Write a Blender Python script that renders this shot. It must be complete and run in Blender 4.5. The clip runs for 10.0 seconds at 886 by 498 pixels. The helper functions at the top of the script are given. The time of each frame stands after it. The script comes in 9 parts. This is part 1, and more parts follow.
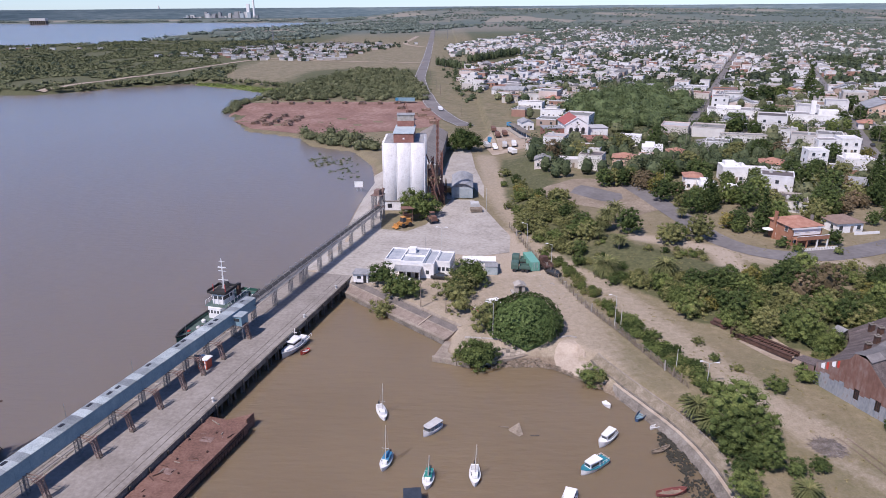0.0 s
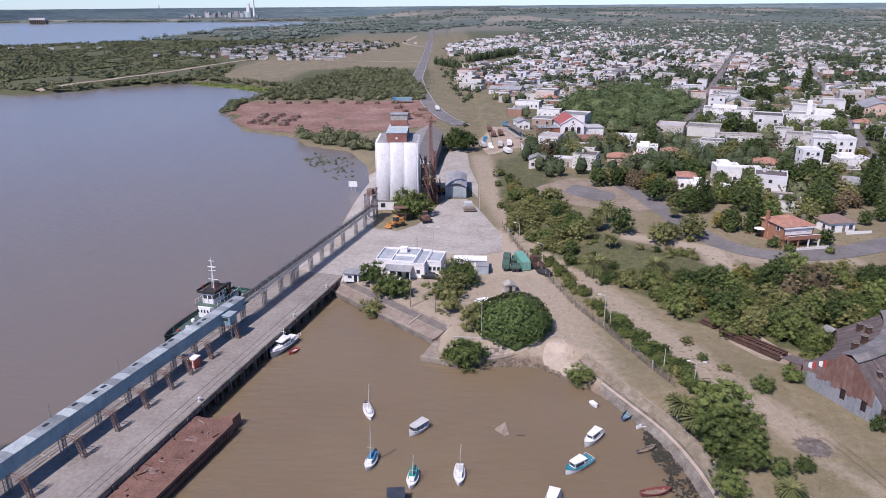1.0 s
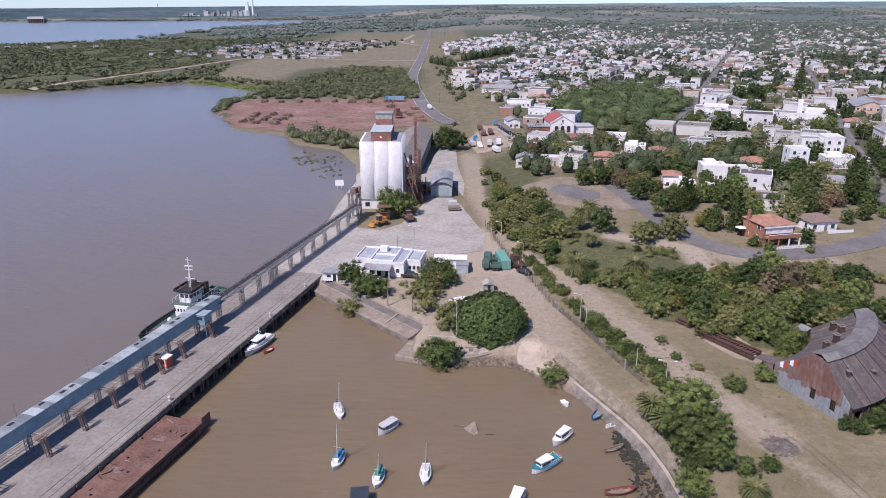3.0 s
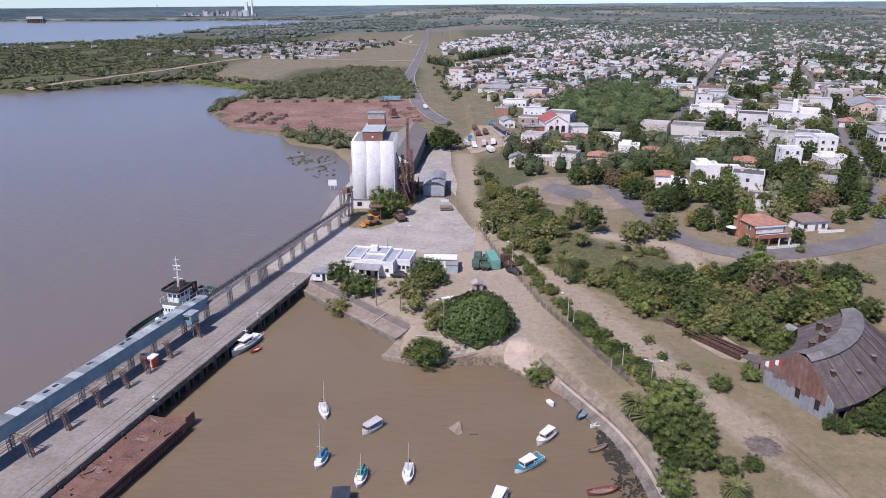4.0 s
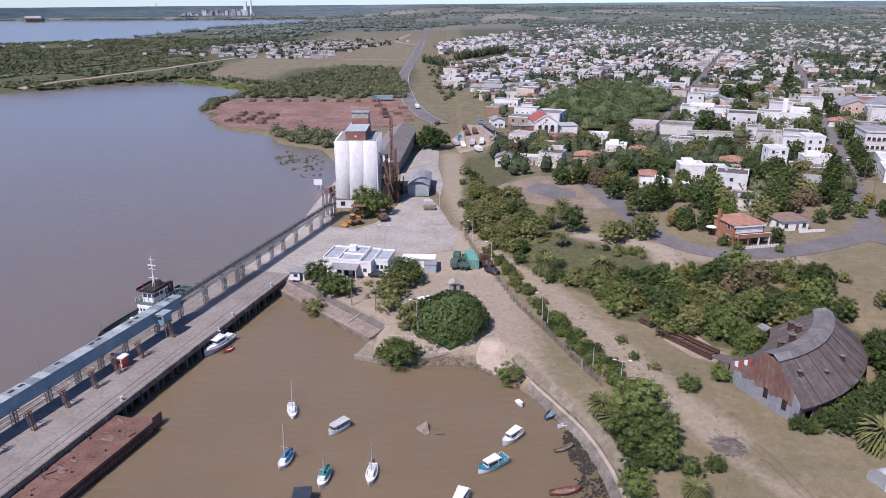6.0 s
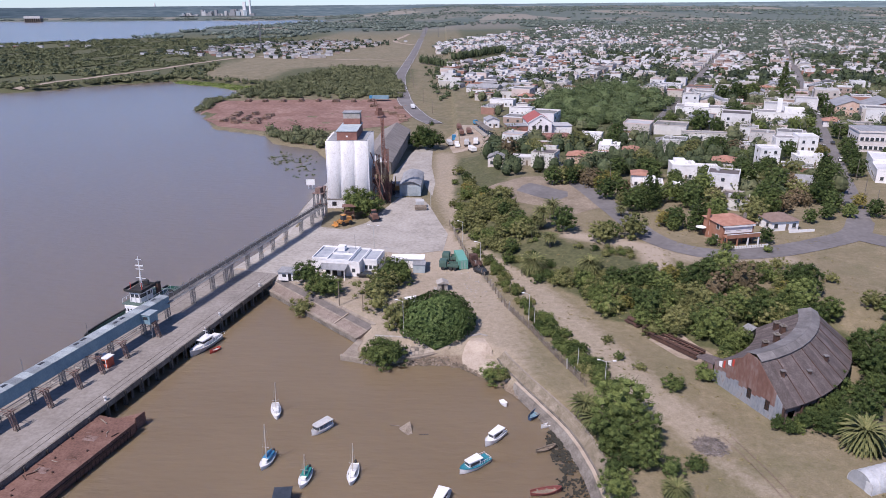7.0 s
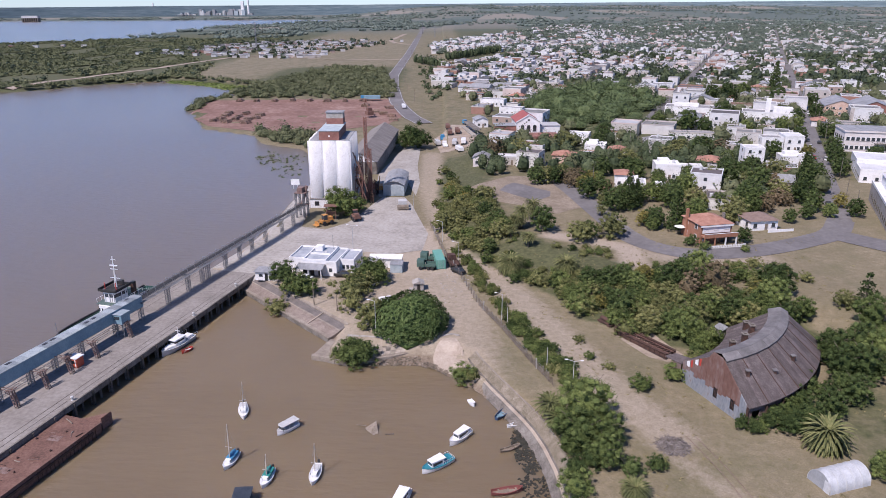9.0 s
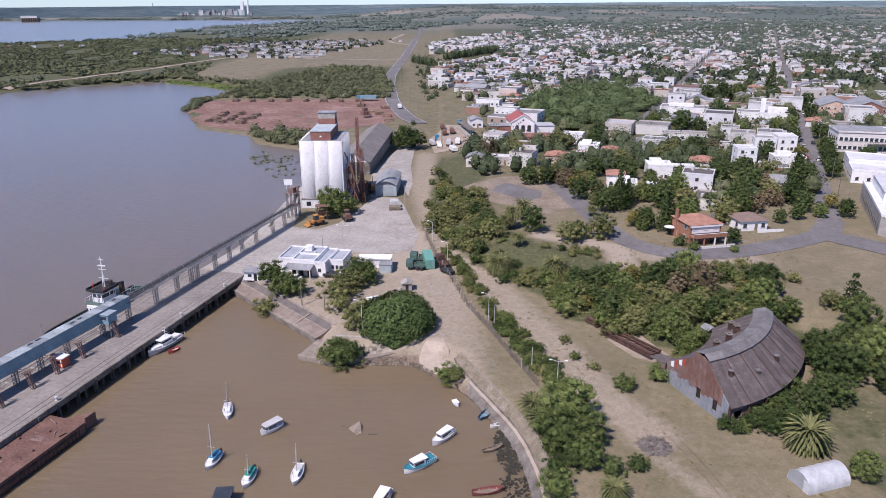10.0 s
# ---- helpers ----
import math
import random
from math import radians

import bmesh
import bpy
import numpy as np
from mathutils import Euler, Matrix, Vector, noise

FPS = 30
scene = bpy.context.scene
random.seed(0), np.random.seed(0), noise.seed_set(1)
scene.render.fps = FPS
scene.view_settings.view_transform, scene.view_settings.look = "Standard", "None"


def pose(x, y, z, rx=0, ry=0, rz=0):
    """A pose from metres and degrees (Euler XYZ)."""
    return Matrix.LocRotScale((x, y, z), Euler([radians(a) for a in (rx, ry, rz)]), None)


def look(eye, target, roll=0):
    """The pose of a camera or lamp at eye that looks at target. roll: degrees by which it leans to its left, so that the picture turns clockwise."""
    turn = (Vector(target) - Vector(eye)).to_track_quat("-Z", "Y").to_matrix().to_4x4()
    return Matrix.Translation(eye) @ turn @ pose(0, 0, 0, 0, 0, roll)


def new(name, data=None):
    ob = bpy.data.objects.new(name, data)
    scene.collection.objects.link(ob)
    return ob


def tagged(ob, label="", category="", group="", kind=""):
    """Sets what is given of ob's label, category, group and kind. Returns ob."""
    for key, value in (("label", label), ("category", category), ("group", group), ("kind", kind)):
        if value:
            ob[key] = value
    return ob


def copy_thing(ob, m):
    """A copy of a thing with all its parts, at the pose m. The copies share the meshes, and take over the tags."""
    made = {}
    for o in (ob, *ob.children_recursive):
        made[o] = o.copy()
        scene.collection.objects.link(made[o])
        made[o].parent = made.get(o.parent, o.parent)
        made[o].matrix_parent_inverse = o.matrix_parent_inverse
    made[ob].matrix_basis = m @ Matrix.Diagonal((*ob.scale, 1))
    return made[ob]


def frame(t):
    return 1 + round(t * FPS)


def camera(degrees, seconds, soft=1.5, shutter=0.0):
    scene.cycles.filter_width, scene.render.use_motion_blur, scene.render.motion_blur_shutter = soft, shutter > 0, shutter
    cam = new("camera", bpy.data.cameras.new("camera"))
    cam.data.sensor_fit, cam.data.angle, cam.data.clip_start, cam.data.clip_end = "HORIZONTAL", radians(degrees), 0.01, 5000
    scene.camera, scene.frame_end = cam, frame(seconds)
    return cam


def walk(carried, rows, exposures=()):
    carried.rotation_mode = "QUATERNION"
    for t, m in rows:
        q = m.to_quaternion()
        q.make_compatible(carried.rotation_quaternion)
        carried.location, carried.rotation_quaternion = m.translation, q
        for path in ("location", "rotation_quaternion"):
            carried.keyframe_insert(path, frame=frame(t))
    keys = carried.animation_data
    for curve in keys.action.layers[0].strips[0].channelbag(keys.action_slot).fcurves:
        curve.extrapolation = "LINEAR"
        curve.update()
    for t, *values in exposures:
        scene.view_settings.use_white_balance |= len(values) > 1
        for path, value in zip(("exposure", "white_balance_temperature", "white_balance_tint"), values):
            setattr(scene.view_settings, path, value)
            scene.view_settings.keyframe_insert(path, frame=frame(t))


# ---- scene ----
cam = camera(65.0, 10.0, soft=0.65)
PATH = [
    (0, (0.028, 0.291, 69.839), (0.026, 2.18, 69.18), -0.2),
    (0.5, (1.268, 0.309, 69.813), (1.266, 2.198, 69.154), -0.2),
    (1, (2.505, 0.312, 69.812), (2.502, 2.2, 69.152), -0.2),
    (1.5, (3.792, 0.389, 69.805), (3.789, 2.276, 69.144), -0.2),
    (2, (5.12, 0.43, 69.752), (5.117, 2.317, 69.092), -0.2),
    (2.5, (6.49, 0.461, 69.81), (6.487, 2.348, 69.147), -0.2),
    (4, (10.491, 0.558, 69.656), (10.489, 2.445, 68.993), -0.2),
    (4.5, (11.908, 0.646, 69.719), (11.906, 2.532, 69.054), -0.2),
    (5, (13.314, 0.692, 69.702), (13.312, 2.578, 69.037), -0.2),
    (5.5, (14.769, 0.768, 69.642), (14.767, 2.655, 68.977), -0.2),
    (7, (19.056, 0.785, 69.614), (19.055, 2.671, 68.95), -0.2),
    (7.5, (20.509, 0.872, 69.56), (20.509, 2.759, 68.896), -0.2),
    (8, (21.912, 0.822, 69.617), (21.912, 2.708, 68.952), -0.2),
    (8.5, (23.403, 0.866, 69.599), (23.403, 2.752, 68.935), -0.2),
    (9, (24.847, 0.749, 69.633), (24.848, 2.635, 68.968), -0.2),
    (9.5, (26.27, 0.68, 69.675), (26.27, 2.566, 69.01), -0.2),
    (10, (27.725, 0.585, 69.738), (27.726, 2.471, 69.073), -0.2),
]
walk(cam, [(t, look(eye, target, roll)) for t, eye, target, roll in PATH], ((0.0, 0.44, 6480, 23), (10.0, 0.44, 6480, 23)))

# ---- light ----
SUN_EL, SUN_DIR = radians(53), Vector((-0.65, -0.76, 0))
world = bpy.data.worlds.new("sky")
scene.world = world
world.use_nodes = True
wn = world.node_tree
sky = wn.nodes.new("ShaderNodeTexSky")
sky.sky_type, sky.sun_disc = "NISHITA", False
sky.sun_elevation = SUN_EL
sky.sun_rotation = math.atan2(SUN_DIR.x, SUN_DIR.y)
sky.altitude, sky.air_density, sky.dust_density, sky.ozone_density = 0, 0.7, 0.15, 3.0
tint = wn.nodes.new("ShaderNodeMix")
tint.data_type, tint.blend_type = "RGBA", "MULTIPLY"
tint.inputs[0].default_value, tint.inputs[7].default_value = 1.0, (0.76, 0.92, 1.10, 1)
wn.links.new(sky.outputs["Color"], tint.inputs[6])
wn.links.new(tint.outputs[2], wn.nodes["Background"].inputs["Color"])
wn.nodes["Background"].inputs["Strength"].default_value = 0.102
lamp = bpy.data.lights.new("sun", "SUN")
lamp.energy, lamp.angle, lamp.color = 3.9, radians(0.9), (1.0, 0.962, 0.918)
sun = new("sun", lamp)
sun.matrix_world = look(Vector((0, 0, 0)) + 100 * Vector((SUN_DIR.x * math.cos(SUN_EL), SUN_DIR.y * math.cos(SUN_EL), math.sin(SUN_EL))), (0, 0, 0))

# ---- materials ----
def mat(name, cols, scale=1.0, rough=0.8, bump=0.0, bscale=None, metal=0.0, rand=0.0, stretch=None, island=0.0, spec=0.5, fine=0.35):
    """Mixes the colours by noise at two scales in world metres; rand and island vary the value by object or by piece."""
    m = bpy.data.materials.new(name)
    m.use_nodes = True
    t = m.node_tree
    n, l = t.nodes, t.links
    b = n["Principled BSDF"]
    b.inputs["Roughness"].default_value, b.inputs["Metallic"].default_value = rough, metal
    b.inputs["Specular IOR Level"].default_value = spec
    geo = n.new("ShaderNodeNewGeometry")
    src = geo.outputs["Position"]
    if stretch:
        mp = n.new("ShaderNodeMapping")
        mp.inputs["Scale"].default_value = stretch
        l.new(src, mp.inputs["Vector"])
        src = mp.outputs["Vector"]
    big = n.new("ShaderNodeTexNoise")
    big.inputs["Scale"].default_value, big.inputs["Detail"].default_value = scale, 5
    big.inputs["Roughness"].default_value = 0.62
    l.new(src, big.inputs["Vector"])
    small = n.new("ShaderNodeTexNoise")
    small.inputs["Scale"].default_value, small.inputs["Detail"].default_value = scale * 9, 3
    l.new(src, small.inputs["Vector"])
    mixn = n.new("ShaderNodeMix")
    mixn.inputs[0].default_value = fine
    l.new(big.outputs["Fac"], mixn.inputs[2])
    l.new(small.outputs["Fac"], mixn.inputs[3])
    ramp = n.new("ShaderNodeValToRGB")
    e = ramp.color_ramp.elements
    k = len(cols)
    while len(e) < k:
        e.new(0.5)
    for i, c in enumerate(cols):
        e[i].position = 0.33 + 0.34 * i / max(1, k - 1)
        e[i].color = (*c, 1)
    l.new(mixn.outputs[0], ramp.inputs["Fac"])
    out = ramp.outputs["Color"]
    for amount, key in ((rand, "Random"), (island, "Random Per Island")):
        if not amount:
            continue
        hs = n.new("ShaderNodeHueSaturation")
        mr = n.new("ShaderNodeMapRange")
        mr.inputs["To Min"].default_value, mr.inputs["To Max"].default_value = 1 - amount, 1 + amount
        from_node = geo if key == "Random Per Island" else n.new("ShaderNodeObjectInfo")
        l.new(from_node.outputs[key], mr.inputs["Value"])
        l.new(mr.outputs["Result"], hs.inputs["Value"])
        mh = n.new("ShaderNodeMath")
        mh.operation, mh.inputs[1].default_value, mh.inputs[2].default_value = "MULTIPLY_ADD", -0.03, 0.53
        l.new(mr.outputs["Result"], mh.inputs[0])
        l.new(mh.outputs[0], hs.inputs["Hue"])
        l.new(out, hs.inputs["Color"])
        out = hs.outputs["Color"]
    l.new(out, b.inputs["Base Color"])
    if bump:
        bn = n.new("ShaderNodeTexNoise")
        bn.inputs["Scale"].default_value, bn.inputs["Detail"].default_value = bscale or scale * 6, 4
        l.new(src, bn.inputs["Vector"])
        bp = n.new("ShaderNodeBump")
        bp.inputs["Strength"].default_value, bp.inputs["Distance"].default_value = bump, 0.2
        l.new(bn.outputs["Fac"], bp.inputs["Height"])
        l.new(bp.outputs["Normal"], b.inputs["Normal"])
    return m


def palette(name, cols, rough=0.85, island=False):
    """Plain paint whose colour is picked per object or per loose piece, with grime at two scales."""
    m = mat(name, [(0.72, 0.72, 0.72), (1, 1, 1)], 0.25, rough, 0.15, 3.0)
    t = m.node_tree
    n, l = t.nodes, t.links
    oi = n.new("ShaderNodeNewGeometry" if island else "ShaderNodeObjectInfo")
    r = n.new("ShaderNodeValToRGB")
    r.color_ramp.interpolation = "CONSTANT"
    e = r.color_ramp.elements
    while len(e) < len(cols):
        e.new(0.5)
    for i, c in enumerate(cols):
        e[i].position = i / len(cols)
        e[i].color = (*c, 1)
    l.new(oi.outputs["Random Per Island" if island else "Random"], r.inputs["Fac"])
    mx = n.new("ShaderNodeMix")
    mx.data_type, mx.blend_type = "RGBA", "MULTIPLY"
    mx.inputs[0].default_value = 1
    old = n["Principled BSDF"].inputs["Base Color"].links[0].from_socket
    l.new(r.outputs["Color"], mx.inputs[6])
    l.new(old, mx.inputs[7])
    l.new(mx.outputs[2], n["Principled BSDF"].inputs["Base Color"])
    return m


CONCRETE = mat("concrete", [(0.225, 0.205, 0.182), (0.335, 0.31, 0.28), (0.41, 0.385, 0.355)], 0.12, 0.9, 0.2, 3, fine=0.45)
CONC_DARK = mat("stained_concrete", [(0.07, 0.06, 0.05), (0.16, 0.14, 0.12), (0.26, 0.24, 0.21)], 0.4, 0.95, 0.4, 4)
DECKCONC = mat("pier_concrete", [(0.165, 0.145, 0.128), (0.232, 0.208, 0.188), (0.30, 0.275, 0.252)], 0.15, 0.9, 0.2, 3, fine=0.45)
WEEDSTONE = mat("weedy_stone", [(0.10, 0.088, 0.052), (0.195, 0.162, 0.118), (0.31, 0.265, 0.21)], 0.7, 0.95, 0.6, 3, fine=0.5)
STONE = mat("stone", [(0.15, 0.12, 0.095), (0.25, 0.21, 0.17), (0.34, 0.30, 0.25)], 0.5, 0.95, 0.5, 3)
PILE = mat("wet_timber", [(0.03, 0.026, 0.022), (0.08, 0.07, 0.06), (0.16, 0.14, 0.12)], 0.8, 0.9, 0.4, 6, rand=0.4)
RUST = mat("rust", [(0.090, 0.048, 0.036), (0.160, 0.084, 0.063), (0.215, 0.124, 0.097)], 0.3, 0.85, 0.3, 5, fine=0.45)
RUST_DARK = mat("dark_rust", [(0.03, 0.018, 0.015), (0.075, 0.04, 0.03), (0.13, 0.07, 0.05)], 0.9, 0.85, 0.3, 6)
STEEL = mat("weathered_steel", [(0.10, 0.105, 0.115), (0.18, 0.185, 0.195), (0.27, 0.27, 0.27)], 0.8, 0.6, 0.1, 6, metal=0.2)
BROWNSTEEL = mat("primer_steel", [(0.10, 0.055, 0.045), (0.19, 0.12, 0.10), (0.27, 0.21, 0.19)], 0.9, 0.75, 0.2, 6)
BLUESHEET = mat("blue_sheet", [(0.13, 0.225, 0.275), (0.18, 0.29, 0.345), (0.24, 0.35, 0.40)], 0.35, 0.55, 0.15, 2.5)
GALLERYROOF = mat("gallery_roof_sheet", [(0.16, 0.19, 0.205), (0.27, 0.305, 0.32), (0.38, 0.41, 0.42)], 0.6, 0.6, 0.15, 3, rand=0.42, fine=0.5)
BLUEROOF = mat("pale_blue_sheet", [(0.22, 0.28, 0.31), (0.33, 0.385, 0.41), (0.42, 0.46, 0.48)], 0.5, 0.55, 0.15, 3, rand=0.22)
WHITE = mat("white_paint", [(0.58, 0.57, 0.55), (0.74, 0.73, 0.72), (0.82, 0.82, 0.81)], 0.3, 0.7, 0.1, 3)
WHITEWASH = mat("worn_whitewash", [(0.46, 0.44, 0.43), (0.66, 0.65, 0.645), (0.75, 0.745, 0.74)], 0.5, 0.9, 0.25, 3, stretch=(1.2, 1.2, 0.6), fine=0.62)
GREYROOF = mat("grey_sheet_roof", [(0.17, 0.175, 0.18), (0.26, 0.265, 0.275), (0.34, 0.345, 0.35)], 0.3, 0.7, 0.15, 3, stretch=(2, 0.5, 1))
BRICK = mat("red_brick", [(0.17, 0.075, 0.06), (0.25, 0.115, 0.09), (0.31, 0.16, 0.13)], 0.6, 0.9, 0.3, 8)
DARK = mat("dark_opening", [(0.012, 0.012, 0.014), (0.03, 0.03, 0.033)], 0.8, 0.35)
GLASS = mat("window_glass", [(0.03, 0.035, 0.04), (0.06, 0.07, 0.08)], 0.5, 0.12)
BLACK = mat("black_rubber", [(0.015, 0.015, 0.016), (0.035, 0.034, 0.033)], 1.0, 0.8)
WOOD = mat("grey_wood", [(0.12, 0.09, 0.065), (0.21, 0.17, 0.13), (0.30, 0.25, 0.20)], 0.8, 0.85, 0.3, 8)
ASPHALT = mat("asphalt", [(0.108, 0.100, 0.098), (0.152, 0.142, 0.140), (0.205, 0.193, 0.190)], 0.08, 0.9, 0.1, 3)
SAND = mat("sand", [(0.27, 0.215, 0.165), (0.375, 0.31, 0.25), (0.46, 0.39, 0.32)], 0.4, 0.95, 0.25, 3)
REDSOIL = mat("red_soil", [(0.138, 0.074, 0.055), (0.212, 0.122, 0.096), (0.30, 0.20, 0.165)], 0.05, 0.95, 0.25, 0.8, fine=0.45)
DIRT = mat("bare_dirt", [(0.22, 0.165, 0.12), (0.31, 0.25, 0.195), (0.40, 0.34, 0.28)], 0.15, 0.95, 0.3, 2)
ORANGE = mat("orange_machine", [(0.40, 0.17, 0.04), (0.52, 0.25, 0.07)], 0.8, 0.55)
RED = mat("red_paint", [(0.35, 0.04, 0.03), (0.55, 0.07, 0.05)], 0.8, 0.5)
GREEN = mat("green_paint", [(0.015, 0.07, 0.055), (0.03, 0.12, 0.09)], 0.6, 0.5)
MINT = mat("mint_container", [(0.10, 0.28, 0.22), (0.15, 0.36, 0.29)], 0.5, 0.5, 0.1, 4)
BLUE = mat("blue_paint", [(0.03, 0.16, 0.30), (0.05, 0.24, 0.40)], 0.6, 0.4)
TEAL = mat("teal_cloth", [(0.01, 0.18, 0.16), (0.02, 0.27, 0.23)], 1.5, 0.7)
HULLWHITE = mat("white_gelcoat", [(0.66, 0.66, 0.65), (0.80, 0.80, 0.80)], 0.8, 0.35)
HULLGREY = mat("dull_gelcoat", [(0.38, 0.38, 0.37), (0.56, 0.56, 0.55)], 0.8, 0.5)
TERRACOTTA = mat("terracotta_roof", [(0.24, 0.115, 0.08), (0.34, 0.17, 0.12), (0.42, 0.24, 0.18)], 0.7, 0.85, 0.3, 5)
BARK = mat("bark", [(0.07, 0.055, 0.04), (0.14, 0.11, 0.085), (0.22, 0.18, 0.145)], 1.5, 0.95, 0.4, 8)


def leafmat(name, cols, rand=0.28):
    return mat(name, cols, 0.8, 0.75, 0, rand=rand, island=0.18, spec=0.08, fine=0.4)


LEAF_DARK = leafmat("dark_leaves", [(0.014, 0.024, 0.009), (0.050, 0.074, 0.025), (0.115, 0.148, 0.050)])
LEAF_MID = leafmat("green_leaves", [(0.026, 0.041, 0.014), (0.090, 0.120, 0.038), (0.185, 0.215, 0.074)])
LEAF_OLIVE = leafmat("olive_leaves", [(0.046, 0.053, 0.020), (0.138, 0.145, 0.056), (0.245, 0.238, 0.100)])
LEAF_YELLOW = leafmat("yellowing_leaves", [(0.04, 0.042, 0.015), (0.165, 0.150, 0.045), (0.29, 0.245, 0.075)])
LEAF_BROWN = leafmat("dry_leaves", [(0.06, 0.046, 0.028), (0.150, 0.114, 0.068), (0.23, 0.178, 0.112)])
LEAF_FICUS = leafmat("glossy_leaves", [(0.024, 0.042, 0.014), (0.074, 0.114, 0.037), (0.185, 0.235, 0.09)], 0.03)
LEAF_PALM = leafmat("palm_fronds", [(0.045, 0.056, 0.024), (0.115, 0.125, 0.050), (0.24, 0.225, 0.105)], 0.15)


# ---- mesh tools ----
class B:
    """Gathers vertices and faces of one part."""

    def __init__(self):
        self.v, self.f = [], []

    def add(self, verts, faces):
        k = len(self.v)
        self.v.extend(tuple(p) for p in verts)
        self.f.extend(tuple(i + k for i in q) for q in faces)
        return self

    def box(self, x0, x1, y0, y1, z0, z1, m=None):
        p = [Vector((x, y, z)) for z in (z0, z1) for x, y in ((x0, y0), (x1, y0), (x1, y1), (x0, y1))]
        if m is not None:
            p = [m @ q for q in p]
        return self.add(p, [(3, 2, 1, 0), (4, 5, 6, 7), (0, 1, 5, 4), (1, 2, 6, 5), (2, 3, 7, 6), (3, 0, 4, 7)])

    def bar(self, a, b, r=0.1, n=4, r1=None):
        a, b = Vector(a), Vector(b)
        d = b - a
        if d.length < 1e-6:
            return self
        q = d.to_track_quat("Z", "Y").to_matrix()
        r1 = r if r1 is None else r1
        ring = [(math.cos(2 * math.pi * (i + 0.5) / n), math.sin(2 * math.pi * (i + 0.5) / n)) for i in range(n)]
        p = [a + q @ Vector((c * r, s * r, 0)) for c, s in ring] + [b + q @ Vector((c * r1, s * r1, 0)) for c, s in ring]
        f = [(i, (i + 1) % n, n + (i + 1) % n, n + i) for i in range(n)]
        return self.add(p, f + [tuple(range(n - 1, -1, -1)), tuple(range(n, 2 * n))])

    def prism(self, poly, z0, z1):
        k = len(poly)
        area = sum(poly[i][0] * poly[(i + 1) % k][1] - poly[(i + 1) % k][0] * poly[i][1] for i in range(k))
        if area < 0:
            poly = poly[::-1]
        p = [(x, y, z0) for x, y in poly] + [(x, y, z1) for x, y in poly]
        f = [(i, (i + 1) % k, k + (i + 1) % k, k + i) for i in range(k)]
        return self.add(p, f + [tuple(range(k - 1, -1, -1)), tuple(range(k, 2 * k))])

    def extrude_y(self, poly, y0, y1):
        """A profile in x and z, drawn along y."""
        k = len(poly)
        p = [(x, y0, z) for x, z in poly] + [(x, y1, z) for x, z in poly]
        f = [(i, (i + 1) % k, k + (i + 1) % k, k + i) for i in range(k)]
        return self.add(p, f + [tuple(range(k - 1, -1, -1)), tuple(range(k, 2 * k))])

    def lathe(self, prof, n=12, cx=0, cy=0):
        p, f = [], []
        for r, z in prof:
            p += [(cx + r * math.cos(2 * math.pi * i / n), cy + r * math.sin(2 * math.pi * i / n), z) for i in range(n)]
        for j in range(len(prof) - 1):
            f += [(j * n + i, j * n + (i + 1) % n, (j + 1) * n + (i + 1) % n, (j + 1) * n + i) for i in range(n)]
        f += [tuple(range(n - 1, -1, -1)), tuple((len(prof) - 1) * n + i for i in range(n))]
        return self.add(p, f)

    def rows(self, rows, close=False):
        """A skin over rows of equally many points."""
        n = len(rows[0])
        p = [q for r in rows for q in r]
        f = []
        for j in range(len(rows) - 1):
            for i in range(n if close else n - 1):
                f.append((j * n + i, j * n + (i + 1) % n, (j + 1) * n + (i + 1) % n, (j + 1) * n + i))
        return self.add(p, f)

    def mesh(self, name, material=None, smooth=False):
        me = bpy.data.meshes.new(name)
        me.from_pydata(self.v, [], self.f)
        bm = bmesh.new()
        bm.from_mesh(me)
        bmesh.ops.recalc_face_normals(bm, faces=bm.faces)
        bm.to_mesh(me)
        bm.free()
        if material:
            me.materials.append(material)
        if smooth:
            me.polygons.foreach_set("use_smooth", [True] * len(me.polygons))
        return me


def thing(name, m, label, category, group="", kind=""):
    ob = new(name)
    ob.matrix_basis = m
    ob.empty_display_size = 0.5
    return tagged(ob, label, category, group, kind)


def part(name, b, material, parent=None, label="", smooth=False, m=None):
    """Links b (a B, or a mesh that is shared) as one object under parent."""
    me = b if isinstance(b, bpy.types.Mesh) else b.mesh(name, material, smooth)
    ob = new(name, me)
    if parent:
        ob.parent = parent
    if m is not None:
        ob.matrix_basis = m
    return tagged(ob, label)


def single(name, b, material, m, label, category, group="", kind="", smooth=False):
    ob = part(name, b, material, None, label, smooth, m)
    return tagged(ob, "", category, group, kind)


def T(x, y, z=0.0, rz=0.0, s=1.0, sz=None):
    return pose(x, y, z, 0, 0, rz) @ Matrix.Diagonal((s, s, s if sz is None else sz, 1))

